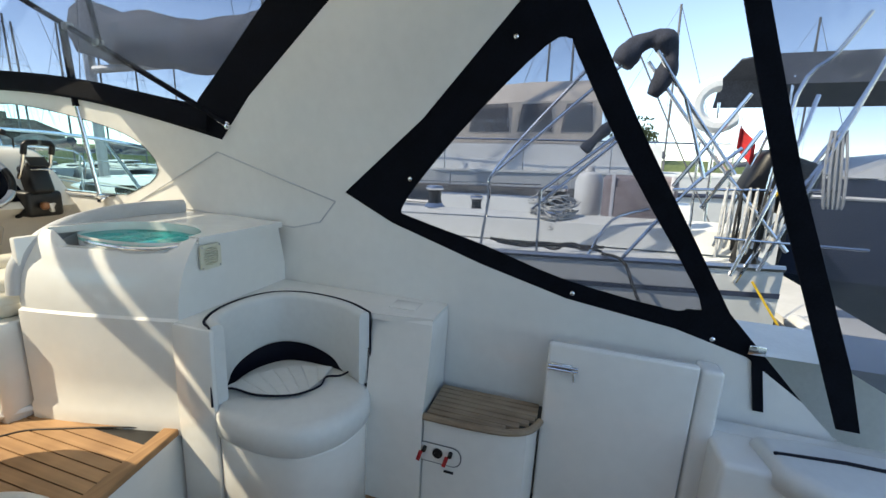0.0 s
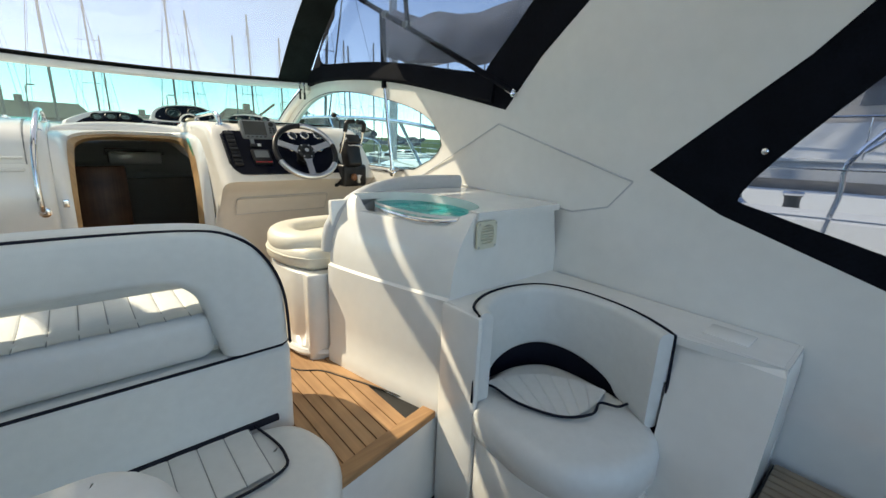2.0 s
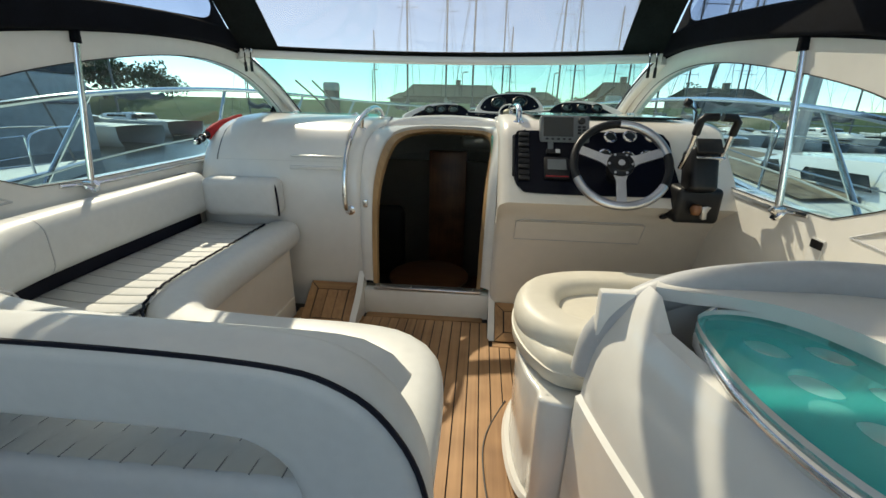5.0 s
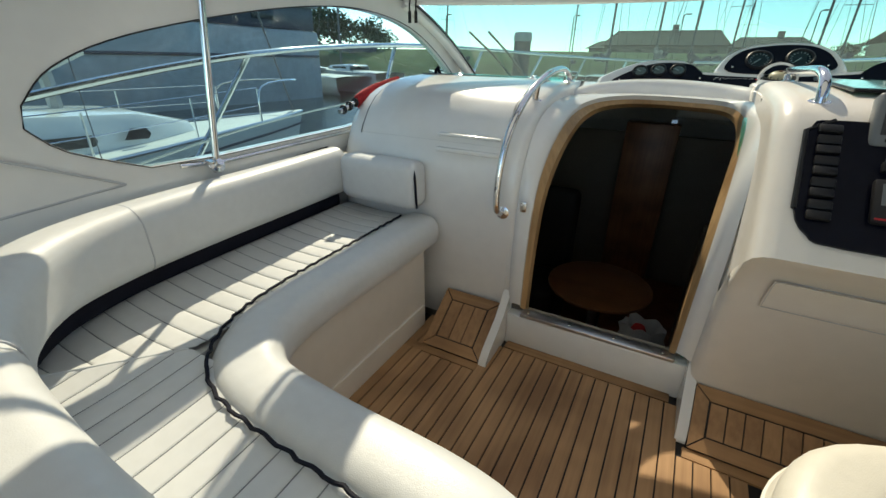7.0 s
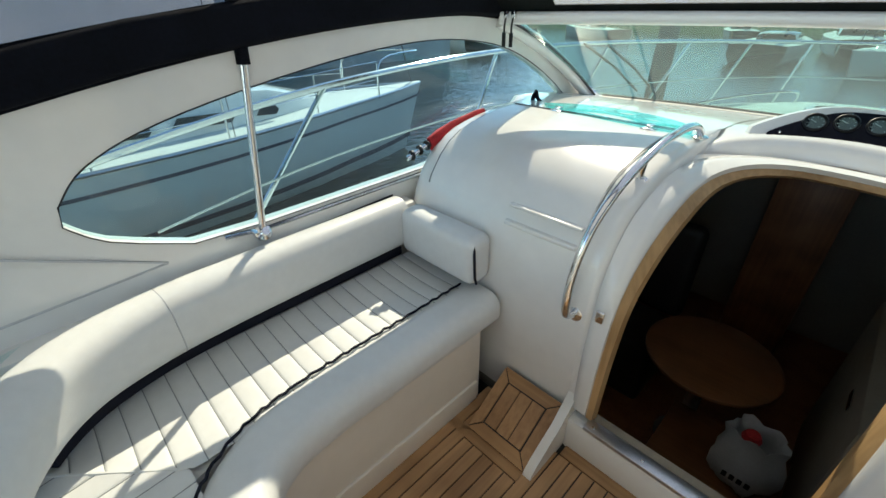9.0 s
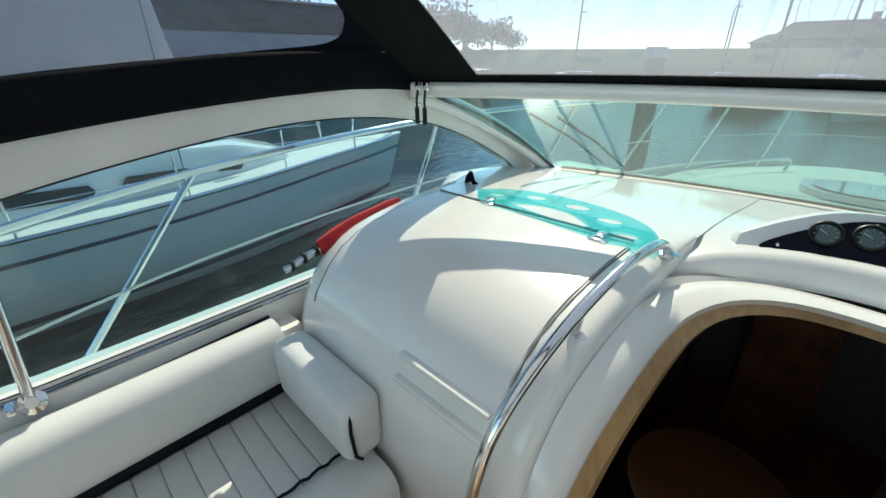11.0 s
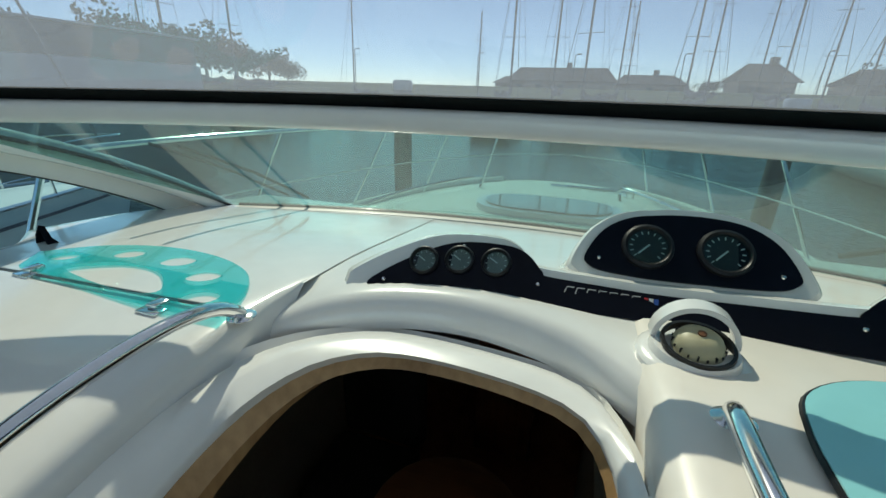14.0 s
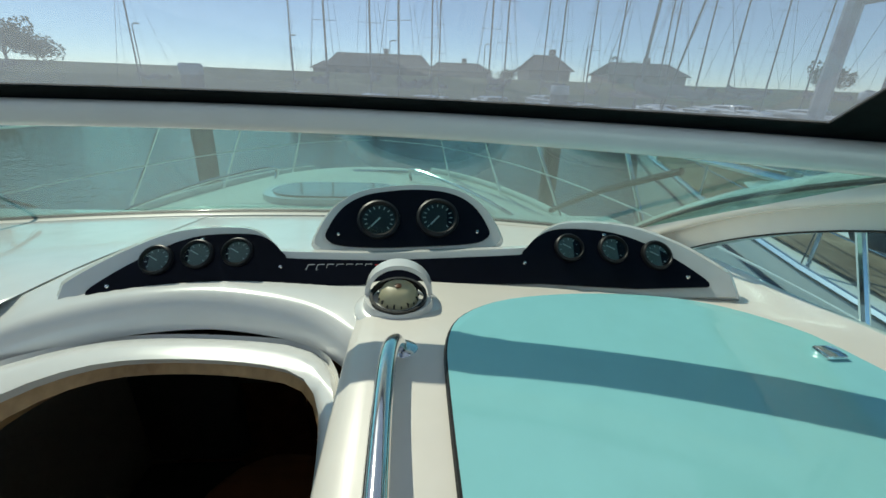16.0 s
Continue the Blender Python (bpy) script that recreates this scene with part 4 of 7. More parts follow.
part("backing", moved(cube(-0.04, 0.04, -0.04, 0.04, -0.002, 0.001), vm), BLACK, vent)
for sxn in (-1, 1):
    for syn in (-1, 1):
        part("screw", moved(lathe([(0, 0.003), (0.004, 0.002), (0.004, 0)], 8), vm @ pose(0.041 * sxn, 0.041 * syn, 0.008)), CHROME, vent)

# helm seat
hs = thing("helm_chair", (0.75, 3.25, 0), "cream vinyl double helm seat with horseshoe bolster", "helm seat")
so = [(p.x, p.y) for p in smooth_line([(0.49, 3.03, 0), (0.40, 3.10, 0), (0.355, 3.25, 0), (0.37, 3.40, 0), (0.44, 3.50, 0), (0.55, 3.55, 0), (0.75, 3.54, 0), (1.0, 3.53, 0), (1.18, 3.5, 0), (1.2, 3.2, 0), (1.18, 3.03, 0), (0.8, 3.02, 0)], 5, True)]
part("cushion", cushion(so, 0.40, 0.50, 0.045, puff=0.008), CREAMV, hs, "rounded cream seat cushion", angle=60)
part("bolster", ring_sweep(resample(smooth_line([(0.62, 3.10, 0.50), (0.47, 3.16, 0.50), (0.42, 3.28, 0.50), (0.47, 3.42, 0.50), (0.62, 3.48, 0.50), (0.9, 3.48, 0.50), (1.16, 3.47, 0.50)], 5), 40), pad(0.135, 0.10, 0.045, 5), False, (0, 0, 1)), CREAMV, hs, "raised cream bolster", angle=70)
part("seat_piping", tube([(x, y, 0.455) for x, y in so], 0.004, 5, True), CREAMV, hs)
part("base", cushion([(p.x, p.y) for p in smooth_line([(0.49, 2.99, 0), (0.40, 3.06, 0), (0.37, 3.2, 0), (0.385, 3.38, 0), (0.46, 3.49, 0), (0.75, 3.5, 0), (1.2, 3.48, 0), (1.2, 3.0, 0)], 5, True)], -0.01, 0.40, 0.01), GEL, hs, "rounded white seat base", angle=60)
part("kick_ring", tube([(p.x, p.y, 0.03) for p in smooth_line([(0.49, 2.98, 0), (0.395, 3.05, 0), (0.362, 3.2, 0), (0.377, 3.38, 0), (0.46, 3.5, 0), (0.75, 3.51, 0)], 5)], 0.016, 6), GEL, hs)

# padded insert over the aft cockpit well
ins = thing("seat_insert", (-0.6, 1.72, FLOOR2), "white channelled vinyl sun pad on a pedestal", "sun pad")
io = [(p.x, p.y) for p in smooth_line([(-0.98, 1.5, 0), (-0.4, 1.5, 0), (-0.26, 1.55, 0), (-0.23, 1.7, 0), (-0.235, 1.88, 0), (-0.285, 1.98, 0), (-0.42, 2.0, 0), (-0.98, 2.0, 0)], 5, True)]
part("cushion", cushion(io, 0.47, 0.575, 0.045, puff=0.006), VINYL, ins, "thick rounded white pad", angle=60)


def pad_top(u, v):
    x = -0.95 + 0.665 * v
    return x, 1.54 + (0.42 - 0.05 * max(0.0, (x + 0.42) / 0.14) ** 2) * u, 0.59 - 0.012 * abs(2 * u - 1) ** 4 - 0.01 * max(0.0, (x + 0.42) / 0.14) ** 2


sc = part("channelled_top", ribs(pad_top, 9, 0.007), VINYL, ins, angle=80)
tagged(part("stitching", stitch(pad_top, 9, 0.007), SEAM, sc), kind="stuff")
part("board", cushion([(-0.6 + (x + 0.6) * 0.85, 1.73 + (y - 1.73) * 0.8) for x, y in io], 0.44, 0.472, 0.008), GEL, ins)
part("pedestal", moved(lathe([(0.17, 0), (0.17, 0.02), (0.045, 0.04), (0.045, 0.825), (0, 0.825)], 18), Matrix.Translation((-0.65, 1.73, FLOOR2))), ALU, ins, "aluminium pedestal")

# ---- aft cockpit, starboard side ----
nook = thing("cockpit_chair", (0.82, 1.98, FLOOR2), "white vinyl corner seat with curved backrest and navy piping", "seat")
arc = [(0.615, 2.205, 0), (0.66, 2.275, 0), (0.78, 2.325, 0), (0.93, 2.32, 0), (1.04, 2.26, 0), (1.09, 2.14, 0), (1.085, 1.99, 0), (1.05, 1.87, 0), (0.988, 1.76, 0)]
arc = resample(smooth_line(arc, 6), 44)
def back_shape(f):
    low = 0.14 + 0.085 * max(0.0, math.sin(math.pi * min(1, max(0, (f - 0.16) / 0.68)))) ** 0.5 if 0.16 < f < 0.84 else 0.14
    return pad(0.05, 0.46 - low, 0.022, 3), (0.46 + low) / 2
bm = bmesh.new()
rings = []
for i, p in enumerate(arc):
    d = (arc[min(i + 1, 43)] - arc[max(i - 1, 0)]).normalized()
    n = Vector((d.y, -d.x, 0))
    sh, mid = back_shape(i / 43)
    rings.append([bm.verts.new(p + n * (0.025 + u) + Vector((0, 0, mid + v))) for u, v in sh])
for a, b in zip(rings[:-1], rings[1:]):
    for j in range(len(a)):
        k = (j + 1) % len(a)
        bm.faces.new((a[j], a[k], b[k], b[j]))
bm.faces.new(rings[0])
bm.faces.new(rings[-1][::-1])
part("backrest", bm, VINYL, nook, "curved padded backrest", angle=60)
part("back_piping", tube([(0.60, 2.2, 0.15)] + [p + Vector((0, 0, 0.455)) for p in arc] + [(0.985, 1.752, 0.17)], 0.0045, 6), PIPING, nook, "navy piping")
part("recess_strip", sheet([[p + Vector((0, 0, z)) for p in arc] for z in (0.1, 0.3)], 0.01), PIPING, nook, "dark navy recess")
so = [(p.x, p.y) for p in smooth_line([(0.60, 2.19, 0), (0.57, 2.05, 0), (0.565, 1.93, 0), (0.60, 1.82, 0), (0.70, 1.735, 0), (0.82, 1.705, 0), (0.93, 1.725, 0), (1.02, 1.82, 0), (1.06, 2.0, 0), (1.04, 2.2, 0), (0.9, 2.29, 0), (0.72, 2.27, 0)], 5, True)]
part("seat_cushion", cushion(so, 0.02, 0.15, 0.05, puff=0.012), VINYL, nook, "round padded seat cushion", angle=60)
sp = smooth_line([(0.655, 2.235, 0.17), (0.695, 2.2, 0.174), (0.69, 2.08, 0.176), (0.74, 1.955, 0.176), (0.83, 1.9, 0.176), (0.905, 1.915, 0.175), (0.935, 1.87, 0.174), (0.985, 1.86, 0.168)], 5)
part("seat_piping", tube(sp, 0.0045, 6), PIPING, nook)
def nook_pad(u, v):
    a = Vector((0.70, 2.23, 0.176)).lerp(Vector((0.99, 1.94, 0.176)), v)
    b = Vector((0.695, 2.06, 0.176)).lerp(Vector((0.90, 1.92, 0.176)), v)
    return a.lerp(b, u) + Vector((0.05, 0.05, 0)) * (1 - 1.9 * u) * math.sin(math.pi * v)
part("seat_panel", ribs(nook_pad, 7, 0.004), VINYL, nook, angle=80)
part("base", cushion([(0.62 + (x - 0.62) * 0.94 + 0.012, 1.76 + (y - 1.76) * 0.96 + 0.012) for x, y in so], FLOOR2, 0.03, 0.008), GEL, nook, "white moulded seat base", angle=60)
lo = bmesh.new()
loopo = [(0.62, 2.36), (1.23, 2.36), (1.23, 1.50), (1.03, 1.50), (0.995, 1.75)] + [(p.x + 0.004, p.y + 0.004) for p in arc[::-1]] + [(0.608, 2.2)]
plate(loopo, [], lambda x, y, t: (x, y, 0.425 + t), 0.026, lo)
part("surround", lo, GEL, nook, "white moulded shelf round the backrest", angle=35)
part("surround_side", cube(0.6, 0.625, 2.19, 2.37, FLOOR2, 0.45, 0.01), GEL, nook)
block = thing("moulded_block", (1.08, 1.62, FLOOR2), "white moulded step block with a shallow tray on top", "moulding")
part("body", sheet([[(1.23, y, z), (x, y, z), (x, y2, z), (1.23, y2, z)] for x, y, y2, z in ((0.94, 1.50, 1.755, FLOOR2), (0.94, 1.50, 1.755, 0.06), (0.955, 1.50, 1.755, 0.12), (1.0, 1.495, 1.76, 0.36), (1.015, 1.497, 1.758, 0.43), (1.035, 1.51, 1.745, 0.452), (1.23, 1.51, 1.745, 0.453))]), GEL, block, angle=30)
part("tray", cube(1.08, 1.18, 1.6, 1.72, 0.45, 0.457, 0.003), GEL, block)
step = thing("boarding_step", (1.05, 1.27, FLOOR2), "white moulded boarding step topped with weathered teak", "step")
tread = [(1.19, 1.49), (0.945, 1.495), (0.948, 1.3), (0.965, 1.16), (1.01, 1.08), (1.085, 1.045), (1.19, 1.04)]
tread = [(p.x, p.y) for p in smooth_line([(*q, 0) for q in tread[1:6]], 4)] + [tread[6], tread[0]]
part("body", plate([(1.22, 1.49), (0.955, 1.495), (0.958, 1.30), (0.97, 1.17), (1.015, 1.09), (1.09, 1.055), (1.22, 1.05)], [], lambda x, y, t: (x, y, FLOOR2 + t), 0.44), GEL, step, "white moulded step body", angle=35)
part("base_board", plate(tread, [], lambda x, y, t: (x, y, 0.06 + t), 0.014), CAULK, step)
for k in range(7):
    x0 = 0.955 + 0.033 * k
    part("teak_slat", cube(x0, x0 + 0.029, 1.06 + max(0.0, 1.085 - x0) ** 2 * 6.5, 1.485, 0.072, 0.088, 0.003, 1), TEAKOLD, step)
part("nosing", tube([(x - 0.002, y, 0.072) for x, y in tread[:17]], 0.014, 8), TEAKOLD, step)
rec = [(1.30 + 0.13 + p[0], -0.09 + p[1]) for p in pad(0.2, 0.09, 0.04, 5)]
sk = thing("engine_key_panel", (0.956, 1.43, -0.09), "recessed white panel with battery keys and a socket", "key panel")
part("plate", plate([(y - 0.0, z) for y, z in rec], [], lambda y, z, t: (0.957 - 0.004 - t * 0.0 - (0.0 if t else 0.002), y, z), 0.002), GREYP, sk)
part("dish", plate([(1.43 + p[0], -0.09 + p[1]) for p in pad(0.19, 0.08, 0.036, 5)], [], lambda y, z, t: (0.952 - t, y, z), 0.002), GEL, sk)
part("socket", moved(lathe([(0, 0.012), (0.01, 0.012), (0.011, 0.008), (0.02, 0.008), (0.022, 0)], 18), aimed((0.951, 1.43, -0.085), (-1, 0, 0))), BLACK, sk)
for yk in (1.485, 1.375):
    ky = part("key", tube([(0.95, yk, -0.07), (0.93, yk, -0.075)], 0.009, 8), BLACK, sk, "black battery key")
    part("tag", moved(cube(-0.002, 0.002, -0.008, 0.008, -0.05, 0, 0.002), pose(0.928, yk + 0.01, -0.075, 15)), REDC, ky, "small red key tag")
part("label_strip", cube(0.948, 0.951, 1.36, 1.40, -0.165, -0.155), BLACK, sk)
gate = thing("transom_gate", (1.10, 0.75, FLOOR2), "white moulded gate with a steel slide bolt", "gate")
part("panel", cube(1.095, 1.13, 0.52, 1.045, FLOOR2 + 0.02, 0.41, 0.012, 3), GEL, gate)
part("post", cube(1.10, 1.20, 0.44, 0.515, FLOOR2, 0.40, 0.015, 3), GEL, gate)
bolt = part("bolt", cube(1.083, 1.095, 0.95, 1.03, 0.305, 0.335, 0.003), CHROME, gate, "polished slide bolt")
for dz in (-0.007, 0.007):
    part("rod", tube([(1.078, 0.93, 0.32 + dz), (1.078, 1.04, 0.32 + dz)], 0.005, 8), CHROME, bolt)
part("pull", tube([(1.075, 0.945, 0.315), (1.072, 0.94, 0.275)], 0.004, 8), CHROME, bolt)
qb = thing("quarter_box", (1.15, 0.1, FLOOR2), "white moulded quarter locker by the stern", "locker")
part("body", cube(0.95, 1.2, -0.55, 0.455, FLOOR2, 0.155, 0.02, 3), GEL, qb)
part("panel", cube(1.14, 1.225, -0.55, 0.45, FLOOR2, 0.16, 0.01), GEL, qb)
cs = thing("stern_cushion", (1.05, 0.1, 0.155), "grey-white vinyl cushion with navy piping on the quarter locker", "cushion")
part("pad", cushion([(0.93, 0.31), (1.10, 0.33), (1.13, 0.2), (1.13, -0.5), (0.8, -0.5), (0.84, 0.2)], 0.10, 0.2, 0.04), VINYL, cs, angle=60)
part("piping", tube([(1.0, 0.30, 0.2), (1.02, 0.1, 0.204), (1.02, -0.4, 0.204)], 0.006, 6), PIPING, cs)

# foot ramps of teak beside the companionway
def ramp(name, xa, xb, za, yb, ya):
    r = thing(name, ((xa + xb) / 2, yb, 0), "small teak foot ramp with black caulking", "foot ramp", "teak foot ramps")
    tilt = math.degrees(math.atan2(za, ya - yb))
    l = math.hypot(za, ya - yb)
    m = pose(xa, yb, 0.004, tilt)
    w = xb - xa
    part("base", moved(cube(0, w, 0, l, -0.02, 0), m), CAULK, r)
    part("border", moved(plate([(0, 0), (w, 0), (w - 0.045, 0.045), (0.045, 0.045)], [], lambda x, y, t: (x, y, t), 0.006), m), TEAKX, r)
    part("border", moved(plate([(0, l), (0.045, l - 0.045), (w - 0.045, l - 0.045), (w, l)], [], lambda x, y, t: (x, y, t), 0.006), m), TEAKX, r)
    part("border", moved(plate([(0, 0.006), (0.04, 0.046), (0.04, l - 0.046), (0, l - 0.006)], [], lambda x, y, t: (x, y, t), 0.006), m), TEAK, r)
    part("border", moved(plate([(w, 0.006), (w - 0.04, 0.046), (w - 0.04, l - 0.046), (w, l - 0.006)], [], lambda x, y, t: (x, y, t), 0.006), m), TEAK, r)
    n = max(2, round((w - 0.09) / 0.05))
    for k in range(n):
        s = (w - 0.09) / n
        part("slat", moved(cube(0.047 + s * k, 0.043 + s * (k + 1), 0.05, l - 0.05, 0, 0.006), m), TEAK, r)
ramp("teak_ramp", -0.645, -0.39, 0.15, 3.93, 4.15)
ramp("teak_ramp", 0.34, 0.86, 0.12, 3.90, 4.07)
for x, n in ((-0.372, 1), (0.322, 2)):
    struct("trim_rib_%d" % n, plate([(3.92, -0.01), (3.93, 0.02), (3.96, 0.05), (4.08, 0.13), (4.18, 0.24), (4.18, -0.01)], [], lambda y, z, t: (x - 0.016 + t, y, z), 0.032), GEL, "white moulded rib beside the door", "moulding")

# handrails
hr = thing("port_handrail", (-0.41, 4.13, 0.57), "polished steel grab rail beside the companionway", "handrail")
rail = resample(smooth_line([(-0.415, 4.15, 0.56), (-0.42, 4.10, 0.59), (-0.42, 4.105, 0.72), (-0.41, 4.15, 0.86), (-0.395, 4.26, 0.965), (-0.385, 4.42, 1.025), (-0.378, 4.58, 1.045), (-0.373, 4.68, 1.035), (-0.37, 4.735, 1.005), (-0.37, 4.745, 0.985)], 6), 60)
part("tube", tube(rail, 0.0125, 12), CHROME, hr)
part("flange", moved(lathe([(0.0, 0.006), (0.018, 0.006), (0.026, 0.002), (0.026, 0)], 18), aimed((-0.415, 4.15, 0.56), (0, -1, 0))), CHROME, hr)
part("flange", moved(lathe([(0.0, 0.006), (0.018, 0.006), (0.026, 0.002), (0.026, 0)], 18), aimed((-0.37, 4.745, 0.988), (0, 0, 1))), CHROME, hr)
part("post", tube([(-0.392, 4.36, 1.0), (-0.40, 4.37, 0.945)], 0.012, 12), CHROME, hr)
part("flange", moved(lathe([(0.0, 0.01), (0.016, 0.01), (0.026, 0.004), (0.026, 0)], 18), aimed((-0.40, 4.372, 0.94), (0, -0.35, 1))), CHROME, hr)
hr2 = thing("helm_handrail", (0.385, 4.8, 1.02), "polished steel grab rail on the helm dash", "handrail")
part("tube", tube(resample(smooth_line([(0.402, 4.715, 1.015), (0.396, 4.71, 1.04), (0.388, 4.67, 1.056), (0.385, 4.58, 1.062), (0.388, 4.4, 1.07), (0.392, 4.22, 1.075), (0.395, 4.15, 1.05), (0.395, 4.135, 1.0)], 6), 40), 0.0125, 12), CHROME, hr2)
part("flange", moved(lathe([(0.0, 0.006), (0.016, 0.006), (0.026, 0.002), (0.026, 0)], 18), aimed((0.402, 4.716, 1.02), (0, 0, 1))), CHROME, hr2)
part("flange", moved(lathe([(0.0, 0.006), (0.016, 0.006), (0.026, 0.002), (0.026, 0)], 18), aimed((0.395, 4.134, 1.005), (0, -0.4, 1))), CHROME, hr2)

# locker lid on the hump
def on_hump(y, lift=0.002):
    for a, b in zip(hump[6:-1], hump[7:]):
        if a.y <= y <= b.y:
            return a.z + (b.z - a.z) * (y - a.y) / (b.y - a.y) + lift
    return 0.99
lid = thing("locker_lid", (-0.77, 4.3, 0.9), "curved white locker lid moulded into the bulkhead", "locker lid")
yl = [4.188, 4.192, 4.2, 4.25, 4.3, 4.36, 4.43, 4.5, 4.6, 4.7]
part("panel", sheet([[(x, y, on_hump(y, 0.007)) for y in yl] for x in (-1.1, -1.0, -0.8, -0.6, -0.45)], 0.004), GEL, lid, angle=60)
part("seam", tube([(-1.1, 4.7, on_hump(4.7, 0.008)), (-0.8, 4.72, on_hump(4.7, 0.008)), (-0.45, 4.74, on_hump(4.74, 0.008))], 0.004, 5), GREYP, lid, "dark seam")
part("finger_slot", cube(-0.72, -0.455, 4.165, 4.2, 0.755, 0.772, 0.006), GEL, lid, "moulded finger slot")

for x in (-1.105, -0.445):
    part("seam", tube([(x, y, on_hump(y, 0.002)) for y in yl], 0.003, 5), GREYP, lid, "dark seam")
part("slot_lip", cube(-0.72, -0.455, 4.186, 4.215, 0.812, 0.824, 0.005), GEL, lid)

# drink holder tray
dh = thing("drink_holder", (-0.76, 4.8, 1.0), "turquoise acrylic drink holder folded flat on the dash", "drink holder")
oc = [(p.x, p.y) for p in smooth_line([(-1.04, 4.84, 0), (-0.97, 4.93, 0), (-0.85, 4.985, 0), (-0.7, 4.985, 0), (-0.57, 4.935, 0), (-0.495, 4.85, 0), (-0.47, 4.76, 0)], 4)] + [(-0.56, 4.735), (-0.98, 4.77)]
ch = [[(cx + r * math.cos(a), cy + r * 0.9 * math.sin(a)) for a in [2 * math.pi * k / 18 for k in range(18)]] for cx, cy, r in ((-0.965, 4.845, 0.03), (-0.87, 4.915, 0.034), (-0.74, 4.925, 0.038), (-0.625, 4.88, 0.036), (-0.55, 4.80, 0.036))]
cut = [(p.x, p.y) for p in smooth_line([(-0.90, 4.80, 0), (-0.83, 4.865, 0), (-0.74, 4.87, 0), (-0.67, 4.83, 0), (-0.63, 4.78, 0), (-0.72, 4.765, 0)], 3, True)]
part("tray", plate(oc, ch + [cut], lambda x, y, t: (-0.71 + (x + 0.76) * 1.1, 4.81 + (y - 4.85) * 1.06, 0.998 - 0.10 * max(0, y - 4.78) + t), 0.008), ACRYL, dh)
for cx, cy in ((-0.90, 4.71), (-0.52, 4.69)):
    cl = part("clip", cube(cx - 0.025, cx + 0.025, cy - 0.014, cy + 0.014, 0.996, 1.004, 0.003), CHROME, dh, "steel hinge clip")
    part("lug", cube(cx - 0.012, cx + 0.012, cy, cy + 0.03, 1.0, 1.012, 0.002), CHROME, cl)
cl = thing("deck_cleat", (-1.09, 4.86, 0.96), "small black plastic fairlead by the window", "fairlead")
part("base", cube(-1.14, -1.04, 4.85, 4.88, 0.965, 0.98, 0.006), NAVY, cl)
part("horn", sheet([[(-1.13, 4.85, 0.975), (-1.13, 4.88, 0.975)], [(-1.125, 4.855, 1.01), (-1.12, 4.875, 1.01)], [(-1.11, 4.86, 1.035), (-1.105, 4.87, 1.03)], [(-1.10, 4.858, 1.0), (-1.095, 4.872, 1.0)], [(-1.07, 4.85, 0.975), (-1.07, 4.88, 0.975)]], 0.006), NAVY, cl)
fl = thing("rolled_flag", (-1.15, 4.45, 0.9), "rolled red flag with a steel staff beside the window", "flag")
part("cloth", ring_sweep([(-1.185, 4.27, 0.9), (-1.185, 4.33, 0.92), (-1.185, 4.40, 0.94), (-1.18, 4.48, 0.95), (-1.175, 4.53, 0.96), (-1.165, 4.57, 0.965)], lambda f: circle(0.014 + 0.018 * math.sin(3 + 9 * f) ** 2, 9, 0.03), False), REDC, fl)
part("staff", tube([(-1.185, 4.15, 0.872), (-1.185, 4.32, 0.917)], 0.010, 10), CHROME, fl)
for k in range(3):
    part("ring", tube([(-1.185 + 0.016 * math.cos(a), 4.175 + 0.04 * k, 0.879 + 0.0106 * k + 0.016 * math.sin(a)) for a in [2 * math.pi * q / 10 for q in range(10)]], 0.005, 6, True), BLACK, fl)

# ---- instruments ----
def pod_at(x, v, w=0.0):
    y0 = 5.022 - 0.2 * (x - 0.33) ** 2
    return Vector((x, y0 + v * 0.72 - w * 0.69, 0.972 + 0.06 * max(0.0, x - 0.35) + v * 0.69 + w * 0.72))


def mid_at(x, v, w=0.0):
    return pod_at(x, v, w) + Vector((0, 0.02, -0.012))
pods = thing("instrument_pod", (0.4, 5.1, 0.97), "white moulded pod with navy gloss instrument panels", "instrument pod")
outl = [(p.x, p.y) for p in smooth_line([(-0.225, 0.0, 0), (-0.222, 0.02, 0), (-0.15, 0.075, 0), (-0.06, 0.118, 0), (0.05, 0.122, 0), (0.10, 0.105, 0), (0.135, 0.07, 0), (0.165, 0.058, 0), (0.4, 0.052, 0), (0.64, 0.058, 0), (0.67, 0.07, 0), (0.705, 0.105, 0), (0.76, 0.125, 0), (0.87, 0.118, 0), (0.96, 0.078, 0), (1.03, 0.02, 0), (1.035, 0.002, 0)], 4)] + [(0.9, -0.012), (0.7, -0.008), (0.4, -0.004), (0.1, -0.008), (-0.1, -0.012)]
wide = [(0.4 + (x - 0.4) * 1.075, v + (0.02 if v > 0.01 else -0.016)) for x, v in outl]
bmw = bmesh.new()
rows = [[pod_at(x, v, 0.0) for x, v in wide], [pod_at(x, v, -0.006) + Vector((0, 0.008, 0)) for x, v in [(0.4 + (x - 0.4) * 1.02, v + (0.006 if v > 0.01 else -0.006)) for x, v in wide]], [Vector((q.x, q.y + 0.05, max(q.z - 0.04, 0.93))) for q in [pod_at(0.4 + (x - 0.4) * 1.06, v, -0.02) for x, v in wide]], [Vector((q.x, q.y + 0.16, 0.92)) for q in [pod_at(0.4 + (x - 0.4) * 1.12, v, -0.05) for x, v in wide]]]
sheet(rows, 0, bmw, True)
plate(wide, [], lambda x, v, t: pod_at(x, v, t), 0.002, bmw)
